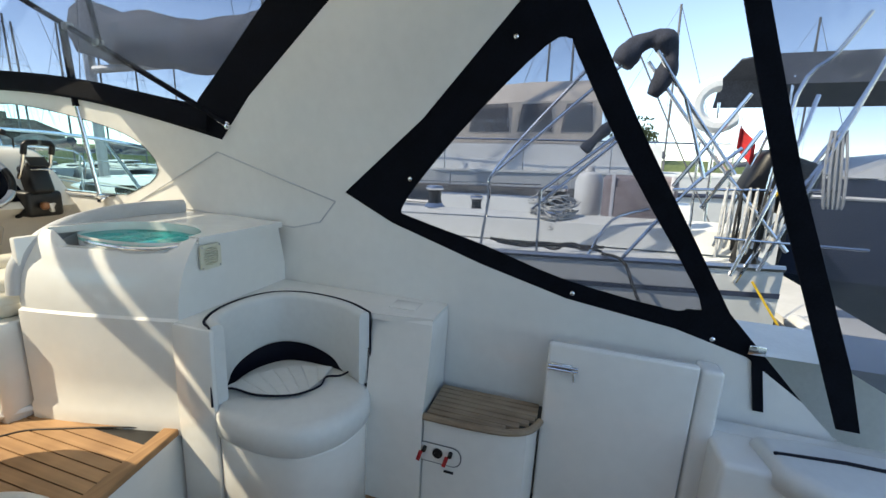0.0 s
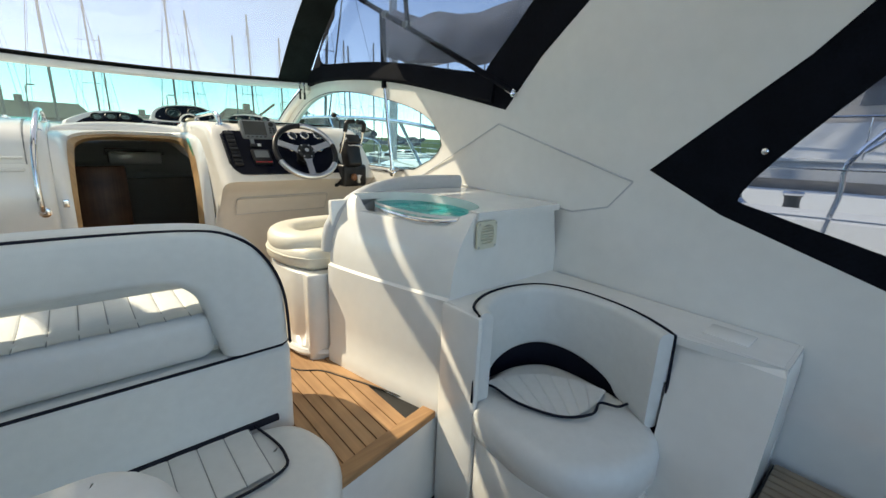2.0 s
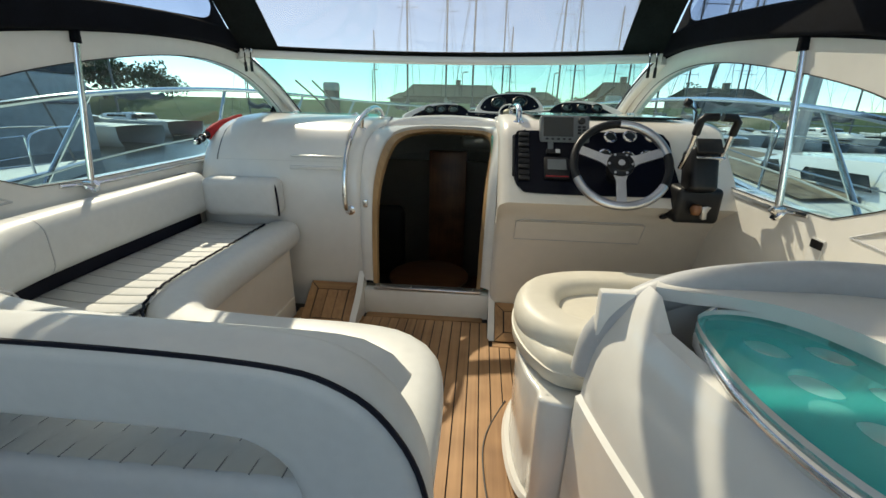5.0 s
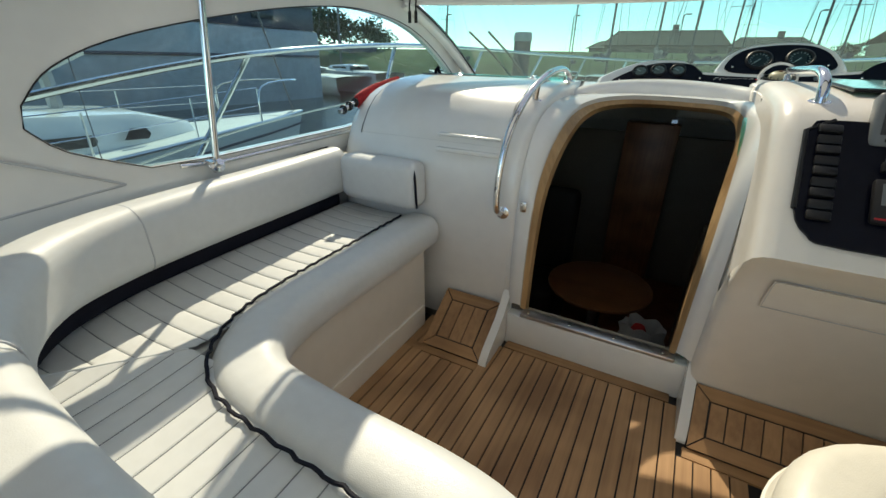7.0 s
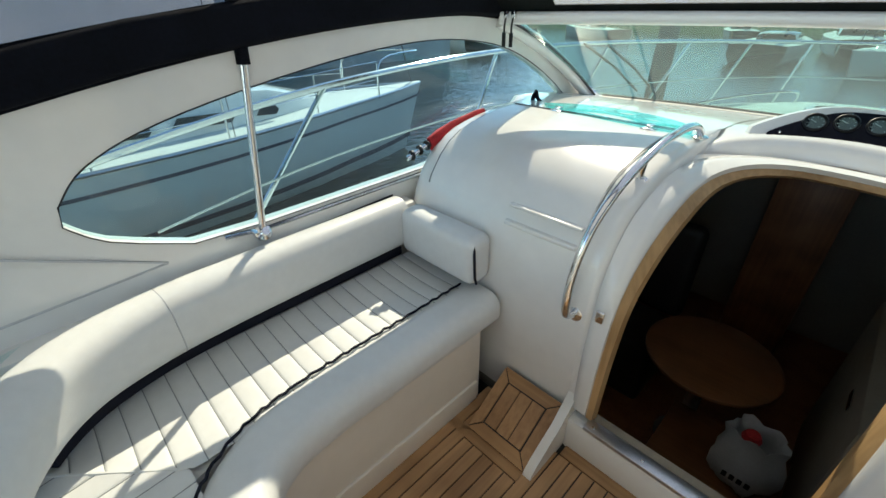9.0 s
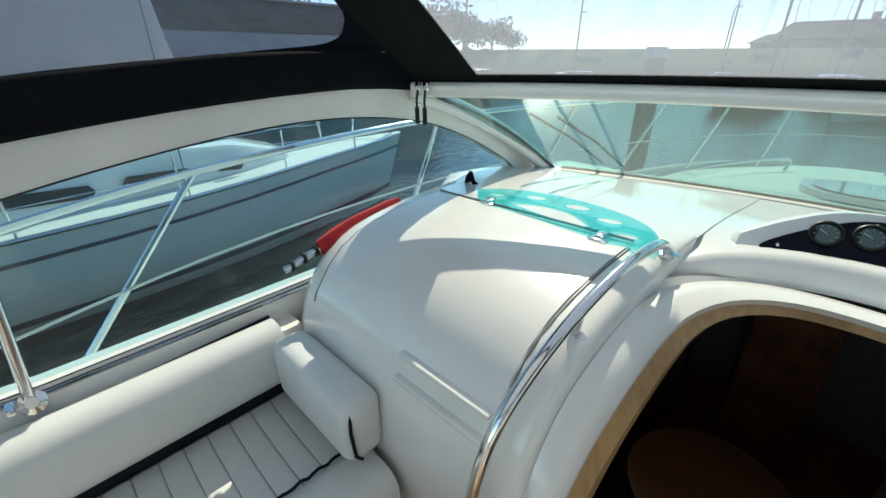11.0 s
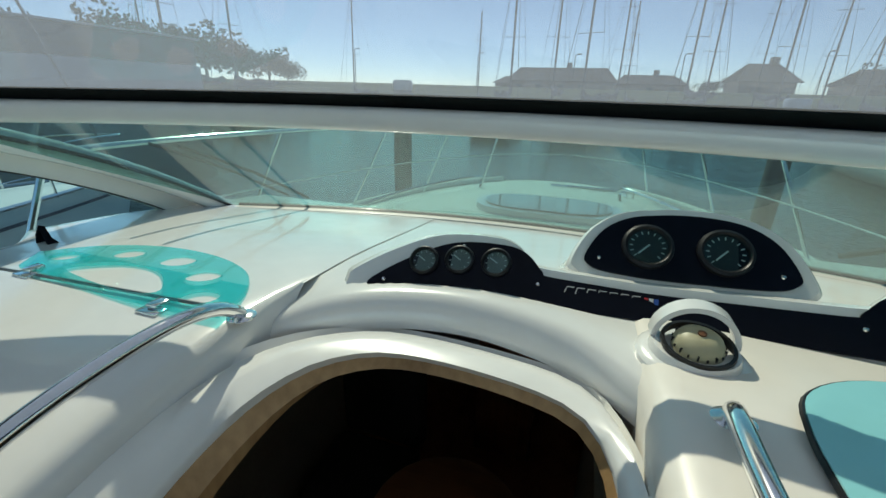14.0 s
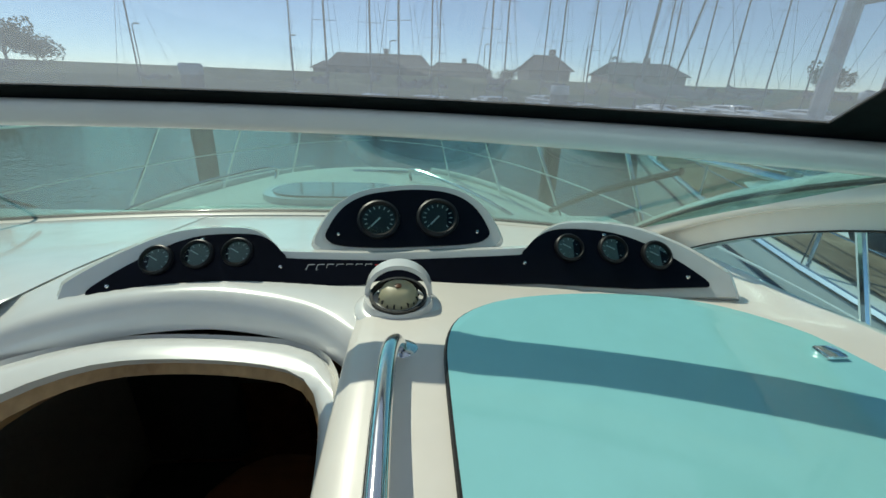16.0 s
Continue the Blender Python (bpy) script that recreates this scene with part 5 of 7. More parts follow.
part("moulding", bmw, GEL, pods, "white moulded hood", angle=50)
part("panel", plate(outl, [], lambda x, v, t: pod_at(x, v, 0.003 + t), 0.006), PANEL, pods, "navy gloss panel", angle=30)
mid = [(p.x, p.y) for p in smooth_line([(0.222, 0.105, 0), (0.218, 0.13, 0), (0.25, 0.19, 0), (0.31, 0.228, 0), (0.408, 0.24, 0), (0.506, 0.228, 0), (0.566, 0.19, 0), (0.598, 0.13, 0), (0.594, 0.105, 0), (0.55, 0.09, 0), (0.408, 0.086, 0), (0.266, 0.09, 0)], 4, True)]
mw = [(0.408 + (x - 0.408) * 1.13, 0.16 + (v - 0.16) * 1.22) for x, v in mid]
bmw = bmesh.new()
sheet([[mid_at(x, v, 0.004) for x, v in mw], [mid_at(0.408 + (x - 0.408) * 1.04, 0.16 + (v - 0.16) * 1.06, -0.004) for x, v in mw], [Vector((q.x, q.y + 0.09, max(0.93, q.z - 0.05))) for q in [mid_at(0.408 + (x - 0.408) * 1.08, 0.16 + (v - 0.16) * 1.1, -0.02) for x, v in mw]], [Vector((q.x, q.y + 0.2, 0.92)) for q in [mid_at(0.408 + (x - 0.408) * 1.15, v, -0.05) for x, v in mw]]], 0, bmw, True)
plate(mw, [], lambda x, v, t: mid_at(x, v, 0.003 + t), 0.003, bmw)
part("moulding", bmw, GEL, pods, "white moulded hood", angle=50)
part("panel", plate(mid, [], lambda x, v, t: mid_at(x, v, 0.007 + t), 0.006), PANEL, pods, "navy gloss panel", angle=30)
up_face = Vector((0, -0.69, 0.72))
def gauge(x, v, r, w, tick):
    seat = mid_at if tick > 9 else pod_at
    g = thing("gauge", seat(x, v, w), "round black engine gauge with pale needle and ticks", "gauge", "dash gauges")
    m = aimed(seat(x, v, w), up_face)
    bz = moved(lathe([(r * 0.74, 0.0), (r * 0.76, 0.006), (r * 0.86, 0.011), (r * 0.97, 0.008), (r, 0.0)], 26), m)
    part("bezel", bz, BLACK, g, "black bezel")
    part("dial", moved(lathe([(0, 0.002), (r * 0.76, 0.002)], 26), m), DIAL if tick > 9 else GREYP, g, "dark grey dial")
    tk = bmesh.new()
    for i in range(tick):
        a = radians(225 - 270 * i / (tick - 1))
        cube(r * 0.55, r * 0.68, -r * 0.02, r * 0.02, 0.0025, 0.0035, bm=tk)
        for q in tk.verts[-8:]:
            q.co = Matrix.Rotation(a, 4, "Z") @ q.co
    part("ticks", moved(tk, m), MARK, g, "pale scale ticks", smooth=False)
    part("needle", moved(moved(cube(-r * 0.1, r * 0.5, -r * 0.03, r * 0.03, 0.004, 0.006), Matrix.Rotation(radians(228 if tick > 9 else 150), 4, "Z")), m), MARK, g)
    part("lens", moved(lathe([(0, 0.0085), (r * 0.5, 0.008), (r * 0.78, 0.0065)], 26), m), CLEARG, g)
for x, v in ((-0.118, 0.068), (-0.042, 0.076), (0.037, 0.077), (0.77, 0.077), (0.862, 0.076), (0.948, 0.066)):
    gauge(x, v, 0.034, 0.009, 9)
for x in (0.338, 0.479):
    gauge(x, 0.158, 0.052, 0.013, 13)
for x, v, w in ((-0.195, 0.018, 0.009), (-0.04, 0.112, 0.009), (0.13, 0.04, 0.009), (0.416, 0.044, 0.009), (0.67, 0.04, 0.009), (0.85, 0.112, 0.009), (1.0, 0.02, 0.009), (0.245, 0.12, 0.013), (0.572, 0.12, 0.013)):
    part("screw", moved(lathe([(0, 0.003), (0.003, 0.0025), (0.0045, 0)], 10), aimed((mid_at if v > 0.115 and 0.2 < x < 0.6 else pod_at)(x, v, w), up_face)), CHROME, pods)
lg = bmesh.new()
for i in range(7):
    xx = 0.185 + 0.021 * i
    ring_sweep([pod_at(xx, 0.03, 0.0095), pod_at(xx + 0.004, 0.043, 0.0095), pod_at(xx + 0.018, 0.043, 0.0095)], pad(0.0018, 0.001, 0.0004, 1), False, up_face, True, lg)
    if i % 2:
        ring_sweep([pod_at(xx, 0.03, 0.0095), pod_at(xx + 0.015, 0.03, 0.0095)], pad(0.0018, 0.001, 0.0004, 1), False, up_face, True, lg)
ring_sweep([pod_at(0.18, 0.018, 0.0095), pod_at(0.26, 0.018, 0.0095), pod_at(0.345, 0.018, 0.0095)], pad(0.0012, 0.001, 0.0004, 1), False, up_face, True, lg)
part("emblem_lines", lg, MARK, pods, "plain silver emblem lines", smooth=False)
for k, mm in enumerate((REDC, MARK, BLUEM)):
    part("emblem_flag", sheet([[pod_at(0.335 + 0.009 * k, v, 0.0098), pod_at(0.343 + 0.009 * k, v, 0.0098)] for v in (0.031, 0.043)]), mm, pods)
cp = thing("compass", (0.395, 4.86, 1.0), "white bowl compass with pale yellow card", "compass")
cm = Matrix.Translation((0.393, 4.887, 0.992)) @ Matrix.Scale(1.08, 4)
part("base", moved(lathe([(0.078, -0.02), (0.078, 0.002), (0.072, 0.008), (0.062, 0.01), (0.058, 0.022), (0.0, 0.022)], 30), cm), GEL, cp, "white round base")
part("bowl", moved(lathe([(0.046, 0.02), (0.05, 0.03), (0.049, 0.034), (0.044, 0.034)], 26), cm @ pose(0, -0.004, 0, 10)), BLACK, cp)
part("hood", moved(sheet([[((0.052 + 0.008 * k) * math.cos(radians(a)), 0.036, 0.022 + (0.05 + 0.008 * k) * math.sin(radians(a))) for a in range(0, 181, 12)] for k in (0, 1)], 0.03), cm), GEL, cp, "white hood")
part("card", moved(lathe([(0, 0.052), (0.018, 0.051), (0.029, 0.044), (0.034, 0.034), (0.035, 0.026)], 26), cm @ pose(0, -0.006, 0, 10)), CARD, cp, "pale yellow compass card")
part("pivot", moved(lathe([(0, 0.056), (0.006, 0.054), (0.006, 0.048)], 12), cm @ pose(0, -0.006, 0, 10)), TABLEW, cp)
cm2 = bmesh.new()
for i in range(18):
    cube(0.0305, 0.0355, -0.0011, 0.0011, 0.031, 0.038 if i % 2 else 0.035, bm=cm2)
    for q in cm2.verts[-8:]:
        q.co = Matrix.Rotation(2 * math.pi * i / 18, 4, "Z") @ q.co
part("marks", moved(cm2, cm @ pose(0, -0.006, 0, 10)), BLACK, cp, "black compass marks", smooth=False)
gl = thing("chart_locker", (0.85, 4.5, 1.03), "pale turquoise glass lid over the chart locker", "glass lid")
lo2 = [(p.x, p.y) for p in smooth_line([(0.47, 4.3, 0), (0.468, 4.6, 0), (0.475, 4.72, 0), (0.51, 4.80, 0), (0.60, 4.86, 0), (0.75, 4.885, 0), (0.9, 4.87, 0), (1.0, 4.82, 0), (1.07, 4.72, 0), (1.12, 4.55, 0)], 4)] + [(1.14, 4.22), (0.47, 4.22)]
def lidz(y):
    return 1.026 - 0.10 * max(0.0, y - 4.72)
part("pane", plate(lo2, [], lambda x, y, t: (x, y, lidz(y) + 0.008 + t), 0.006), LID, gl)
part("seal", tube([(x, y, lidz(y) + 0.008) for x, y in lo2], 0.005, 6, True), BLACK, gl, "dark edge seal")
part("hinge", cube(1.035, 1.07, 4.655, 4.685, 1.035, 1.046, 0.004), CHROME, gl, "steel hinge")

# helm
def face(x, s, w=0.0):
    """The sloping helm panel: s runs up it, w stands out from it."""
    return Vector((x, 3.84 + 0.22 * s - 0.733 * w, 0.745 + 0.227 * s + 0.68 * w))
fn = Vector((0, -0.733, 0.68))
hp = thing("helm_console", (0.7, 3.95, 0.86), "black gloss helm console with rocker switches", "helm console")
part("panel", plate([(p.x, p.y) for p in smooth_line([(0.37, 0.25, 0), (0.37, 0.7, 0), (0.38, 0.95, 0), (0.44, 1.0, 0), (0.8, 1.0, 0), (1.0, 0.98, 0), (1.02, 0.5, 0), (1.02, 0.05, 0), (0.9, 0.0, 0), (0.47, 0.0, 0), (0.40, 0.06, 0)], 3, True)], [], lambda x, s, t: face(x, s, 0.002 + t), 0.008), PANEL, hp, angle=30)
part("rim", tube([face(x, s, 0.008) for x, s in ((0.37, 0.25), (0.37, 0.9), (0.42, 1.0))] , 0.006, 6), BLACK, hp)
for i in range(9):
    part("switch", moved(cube(-0.022, 0.022, -0.011, 0.011, 0, 0.012, 0.004), aimed(face(0.412, 0.2 + 0.088 * i, 0.01), fn + Vector((0, 0.2 * (-1) ** i, 0)), 0)), BLACK, hp, "black rocker switch")
for x, s in ((0.75, 0.62), (0.84, 0.60), (0.92, 0.62), (0.78, 0.92), (0.86, 0.94), (0.95, 0.95)):
    g = thing("gauge", face(x, s, 0.01), "small round engine gauge with bright rim", "gauge", "helm gauges")
    m = aimed(face(x, s, 0.01), fn)
    part("bezel", moved(lathe([(0.02, 0.001), (0.022, 0.006), (0.028, 0.004), (0.03, 0)], 22), m), CHROME, g, "bright bezel")
    part("dial", moved(lathe([(0, 0.002), (0.021, 0.002)], 22), m), SCREEN, g)
nav = thing("chart_plotter", (0.58, 4.05, 0.98), "grey chart plotter with dark screen and buttons", "chart plotter")
nm = pose(0.585, 4.045, 0.985, 62, 0, 0)
part("case", moved(cube(-0.105, 0.105, -0.062, 0.062, -0.03, 0.012, 0.01, 3), nm), GREYP, nav, "grey plastic case")
part("screen", moved(cube(-0.09, 0.035, -0.036, 0.05, 0.012, 0.0145), nm), SCREEN, nav, "dark screen")
for i in range(5):
    part("button", moved(cube(-0.006, 0.006, -0.004, 0.004, 0.012, 0.017, 0.002), nm @ pose(-0.075 + 0.024 * i, -0.048, 0)), RUBBER, nav)
part("dial_pad", moved(lathe([(0, 0.018), (0.012, 0.018), (0.016, 0.014), (0.016, 0.012)], 18), nm @ pose(0.07, 0.036, 0)), RUBBER, nav)
for i in range(6):
    part("button", moved(cube(-0.007, 0.007, -0.0045, 0.0045, 0.012, 0.017, 0.002), nm @ pose(0.06 + 0.02 * (i % 2), 0.008 - 0.014 * (i // 2), 0)), RUBBER, nav)
part("power_button", moved(cube(-0.008, 0.008, -0.004, 0.004, 0.012, 0.017, 0.002), nm @ pose(0.072, -0.045, 0)), REDC, nav)
part("cover_flap", moved(cube(-0.012, 0.012, -0.05, 0.0, 0.006, 0.016, 0.005), nm @ pose(-0.06, -0.062, 0, -10)), GREYP, nav)
ap = thing("autopilot_display", (0.545, 3.92, 0.84), "black autopilot control with grey lcd", "autopilot")
am = aimed(face(0.545, 0.36, 0.01), fn)
part("case", moved(cube(-0.052, 0.052, -0.052, 0.052, 0, 0.018, 0.008), am), BLACK, ap)
part("screen", moved(cube(-0.038, 0.038, -0.012, 0.038, 0.018, 0.0195), am), GREYP, ap)
part("red_line", moved(cube(-0.046, 0.046, -0.046, -0.042, 0.018, 0.0195), am), REDC, ap)
sm = thing("switch_module", (0.53, 3.97, 0.9), "small grey switch module with labels", "switch module")
part("body", moved(cube(-0.03, 0.03, -0.012, 0.012, 0, 0.012, 0.003), aimed(face(0.535, 0.63, 0.01), fn)), BLACK, sm)
part("buttons", moved(cube(0.008, 0.026, -0.009, 0.009, 0.012, 0.015), aimed(face(0.535, 0.63, 0.01), fn)), MARK, sm)
wh = thing("steering_wheel", (0.77, 3.83, 0.87), "black and silver sports steering wheel", "steering wheel")
wm = aimed((0.765, 3.80, 0.88), (-0.05, -0.80, 0.6))
rim = [(0.175 * math.cos(a), 0.175 * math.sin(a), 0) for a in [2 * math.pi * k / 48 for k in range(49)]]
part("rim", moved(tube(rim[:-1], 0.0155, 12, True), wm), BLACK, wh, "black leather rim")
for a, b in ((2, 13), (27, 45)):
    part("rim_inlay", moved(tube(rim[a:b], 0.0166, 12), wm), ALU, wh, "silver rim segment")
for ang in (20, 160, 270):
    part("spoke", moved(sheet([[(-0.03 + 0.012 * (r > 0.05), r, -0.012 + 0.010 * (r / 0.17)) for r in (0.03, 0.07, 0.11, 0.15, 0.17)], [(0.03 - 0.012 * (r > 0.05), r, -0.012 + 0.010 * (r / 0.17)) for r in (0.03, 0.07, 0.11, 0.15, 0.17)]], 0.006), wm @ Matrix.Rotation(radians(ang - 90), 4, "Z")), ALU, wh, "brushed aluminium spoke")
part("hub", moved(lathe([(0, 0.012), (0.03, 0.01), (0.036, 0.004), (0.05, 0.0), (0.052, -0.01), (0.04, -0.06), (0, -0.10)], 24), wm), BLACK, wh, "black hub")
part("emblem", moved(lathe([(0, 0.0135), (0.013, 0.013), (0.013, 0.01)], 8), wm), ALU, wh)
for k in range(6):
    part("bolt", moved(lathe([(0, 0.005), (0.005, 0.004), (0.005, 0)], 8), wm @ pose(0.043 * math.cos(k * 1.047), 0.043 * math.sin(k * 1.047), 0.001)), ALU, wh)
part("column", moved(lathe([(0.03, -0.16), (0.03, -0.06), (0.04, -0.03), (0, -0.03)], 18), wm), BLACK, wh)
th = thing("throttle", (1.08, 3.9, 0.78), "black twin-lever throttle with chrome arms", "throttle")
part("pedestal", moved(cube(-0.05, 0.05, -0.05, 0.05, -0.06, 0.11, 0.02, 3), pose(1.06, 3.80, 0.84, -18)), BLACK, th)
part("mount", cube(0.99, 1.16, 3.78, 3.96, 0.66, 0.80, 0.02, 3), BLACK, th)
for dx in (-0.062, 0.062):
    lv = part("lever", tube([(1.05 + dx, 3.81, 0.87), (1.05 + dx, 3.76, 0.96), (1.05 + dx, 3.735, 1.03)], 0.009, 10), CHROME, th, "chrome lever arm")
    part("grip", ring_sweep([(1.05 + dx, 3.745, 1.0), (1.05 + dx, 3.73, 1.045), (1.05 + dx * 0.8, 3.728, 1.058), (1.05 + dx * 0.12, 3.728, 1.06)], circle(0.014, 10), False), BLACK, lv, "black grip")
part("cap", moved(cube(-0.045, 0.045, -0.03, 0.03, 0, 0.012, 0.005), pose(1.055, 3.77, 0.955, 50)), RUBBER, th)
part("chrome_band", moved(cube(-0.05, 0.05, -0.004, 0.004, 0, 0.012, 0.003), pose(1.055, 3.745, 0.915, 50)), CHROME, th)
kn = thing("ignition_keys", (1.06, 3.76, 0.73), "wooden ball key fob with keys below the throttle", "keys")
part("fob", moved(lathe([(0, -0.024), (0.015, -0.018), (0.022, 0), (0.016, 0.018), (0, 0.022)], 16), Matrix.Translation((1.05, 3.75, 0.725))), TABLEW, kn, "wooden ball fob")
for k in range(3):
    part("key", moved(cube(-0.008, 0.008, -0.002, 0.002, -0.05, 0.0, 0.001), pose(1.085 + 0.008 * k, 3.76, 0.735, 10 * k, 12 * k - 8)), ALU, kn)
for x, mm, nm2 in ((0.985, BLACK, "black_switch"), (1.075, REDC, "red_socket")):
    sw = thing("dash_" + nm2, (x, 3.84, 0.66), ("small black rubber switch on the helm dash" if mm is BLACK else "small round socket with reddish cover on the helm dash"), "switch")
    part("ring", moved(lathe([(0.008, 0.004), (0.012, 0.006), (0.017, 0.004), (0.018, 0)], 16), aimed((x, 3.855, 0.668), (0, -0.6, -0.6))), mm, sw)
    part("cap", moved(lathe([(0, 0.006), (0.009, 0.004)], 16), aimed((x, 3.855, 0.668), (0, -0.6, -0.6))), BLACK, sw)
mic = thing("helm_microphone", (1.12, 4.12, 1.04), "small black gooseneck microphone on the dash", "microphone")
part("stem", tube([(1.15, 4.12, 1.02), (1.14, 4.1, 1.07), (1.10, 4.09, 1.10)], 0.004, 6), BLACK, mic)
part("head", moved(lathe([(0, -0.02), (0.016, -0.012), (0.018, 0), (0.014, 0.014), (0, 0.018)], 12), aimed((1.09, 4.085, 1.105), (-1, 0, 0.5))), BLACK, mic)
lb = thing("warning_label", (1.228, 3.40, 0.70), "small white printed label stuck on the cockpit side", "label")
part("sheet", cube(1.231, 1.234, 3.37, 3.42, 0.65, 0.735), MARK, lb)
part("print", cube(1.2295, 1.2315, 3.372, 3.418, 0.705, 0.73), BLACK, lb)
gb = thing("glovebox_lid", (0.7, 3.98, 0.53), "glovebox lid flush in the helm dash, in the bounce-tinted cream", "glovebox lid")
part("panel", sheet([[(x, 3.982 - 0.0 + (0.62 - z) * 0.06 - max(0, z - 0.52) * 0.55, z) for x in (0.40, 0.43, 0.92, 0.95)] for z in (0.50, 0.53, 0.57, 0.60)], 0.003), BOUNCEGEL, gb)
part("seam", tube([(0.40, 3.975, 0.505), (0.40, 3.93, 0.6), (0.42, 3.922, 0.612), (0.93, 3.922, 0.612), (0.95, 3.93, 0.6), (0.95, 3.975, 0.505)], 0.0014, 5, True), GREYV, gb)
ph = thing("port_shelf_tray", (-1.12, 2.6, 0.7), "turquoise acrylic shelf tray behind the sofa corner", "shelf tray")
part("shelf", plate([(-1.22, 2.3), (-0.98, 2.3), (-1.0, 2.62), (-1.1, 2.85), (-1.22, 2.95)], [[(-1.13 + 0.036 * math.cos(a), 2.5 + dy + 0.036 * math.sin(a)) for a in [2 * math.pi * k / 16 for k in range(16)]] for dy in (-0.08, 0.04, 0.16)], lambda x, y, t: (x, y, 0.69 + t), 0.01), ACRYL, ph)
part("support", plate([(-1.22, 2.28), (-0.96, 2.28), (-0.98, 2.62), (-1.08, 2.86), (-1.22, 2.97)], [], lambda x, y, t: (x, y, 0.60 + t), 0.05), GEL, ph)

# ---- teak planks, last of the boat ----
floor_u, floor_l = bpy.data.objects["floor_upper"], bpy.data.objects["floor_lower"]
PITCH = 0.047


def plank(x, ya, yb, z, parent):
    if yb - ya < 0.03:
        return
    part("plank", cube(x + 0.0025, x + PITCH - 0.0025, ya, yb, z - 0.012, z, 0.0), TEAK, parent, smooth=False)


for i in range(26):
    x = -0.72 + PITCH * i
    far = 4.075 if -0.40 < x < 0.27 else (4.13 if x < -0.66 else (3.885 if x < -0.36 else 3.855))
    near = 2.345 if x < 0.16 else 2.345 + 0.1 * (x - 0.16) / 0.5
    if x + PITCH < 0.05 and x > -0.75:
        near = max(near, 3.17)
    plank(x, near + 0.01, far, 0.0, floor_u)
part("border_plank", cube(-0.34, 0.28, 4.08, 4.13, -0.012, 0.0), TEAKX, floor_u, "teak margin board")
part("border_plank", cube(-0.72, -0.39, 3.89, 3.93, -0.012, 0.0), TEAKX, floor_u)
part("border_plank", cube(0.33, 0.9, 3.86, 3.9, -0.012, 0.0), TEAKX, floor_u)
part("border_ring", ring_sweep([(p.x, p.y, 0.0) for p in smooth_line([(0.62, 2.5, 0), (0.56, 2.66, 0), (0.49, 2.82, 0), (0.43, 2.93, 0), (0.35, 3.0, 0), (0.325, 3.15, 0), (0.335, 3.3, 0), (0.4, 3.45, 0), (0.5, 3.52, 0)], 5)], pad(0.07, 0.006, 0.002, 1), False, (0, 0, 1)), TEAK, floor_u, "curved teak margin round the console")
part("border_seam", tube([(p.x, p.y, 0.002) for p in smooth_line([(0.585, 2.48, 0), (0.525, 2.64, 0), (0.455, 2.79, 0), (0.40, 2.90, 0), (0.315, 2.98, 0), (0.285, 3.15, 0), (0.295, 3.3, 0), (0.37, 3.48, 0)], 5)], 0.003, 5), CAULK, floor_u)
for i in range(29):
    x = -0.20 + PITCH * i
    plank(x, -0.55, 2.3, FLOOR2 + 0.004, floor_l)

# the whole boat takes the trim
bpy.context.view_layer.update()
for ob in [o for o in scene.objects if o.parent is None and o.type not in ("CAMERA", "LIGHT")]:
    ob.matrix_basis = TRIM @ ob.matrix_basis

# ---- outside ----
WATER = bpy.data.materials.new("harbour_water")
WATER.use_nodes = True
wt = WATER.node_tree
wb = wt.nodes["Principled BSDF"]
wb.inputs["Base Color"].default_value, wb.inputs["Roughness"].default_value = (0.012, 0.018, 0.012, 1), 0.04
wco, wn1, wn2, wbp, wmx = (wt.nodes.new(k) for k in ("ShaderNodeTexCoord", "ShaderNodeTexNoise", "ShaderNodeTexNoise", "ShaderNodeBump", "ShaderNodeMath"))
wn1.inputs["Scale"].default_value, wn2.inputs["Scale"].default_value = 1.6, 6.0
wmx.operation = "ADD"
wt.links.new(wco.outputs["Object"], wn1.inputs["Vector"])
wt.links.new(wco.outputs["Object"], wn2.inputs["Vector"])
wt.links.new(wn1.outputs[0], wmx.inputs[0])
wt.links.new(wn2.outputs[0], wmx.inputs[1])
wt.links.new(wmx.outputs[0], wbp.inputs["Height"])
wbp.inputs["Strength"].default_value, wbp.inputs["Distance"].default_value = 0.5, 0.06
wt.links.new(wbp.outputs[0], wb.inputs["Normal"])
WL = -1.0
struct("water", sheet([[(-2500, -2500, WL), (2500, -2500, WL)], [(-2500, 2500, WL), (2500, 2500, WL)]]), WATER, "dark green rippled harbour water", "water")

HULLW = mat("white_hull_paint", (0.6, 0.61, 0.6), 0.25, coat=0.3, vary=0.03, scale=1.0)
HULLG = mat("pale_grey_hull", (0.5, 0.54, 0.54), 0.28, coat=0.3, vary=0.04, scale=0.8)
STRIPE = mat("dark_blue_stripe", (0.03, 0.04, 0.07), 0.4)
BARGE = mat("grey_barge_steel", (0.4, 0.42, 0.44), 0.55, vary=0.12, scale=0.5)
DARKG = mat("dark_window_glass", (0.02, 0.025, 0.03), 0.08, vary=0.1)
MASTM = mat("mast_aluminium", (0.42, 0.42, 0.42), 0.45, metal=0.6, vary=0.08)
MASTD = mat("weathered_dark_mast", (0.12, 0.12, 0.125), 0.5, vary=0.1)
COVER = mat("grey_sail_cover", (0.075, 0.085, 0.11), 0.85, vary=0.2, scale=3, bump=0.3, bump_scale=30)
ROLLC = mat("navy_canvas_roll", (0.022, 0.026, 0.042), 0.85, vary=0.25, scale=10, bump=0.6, bump_scale=40)
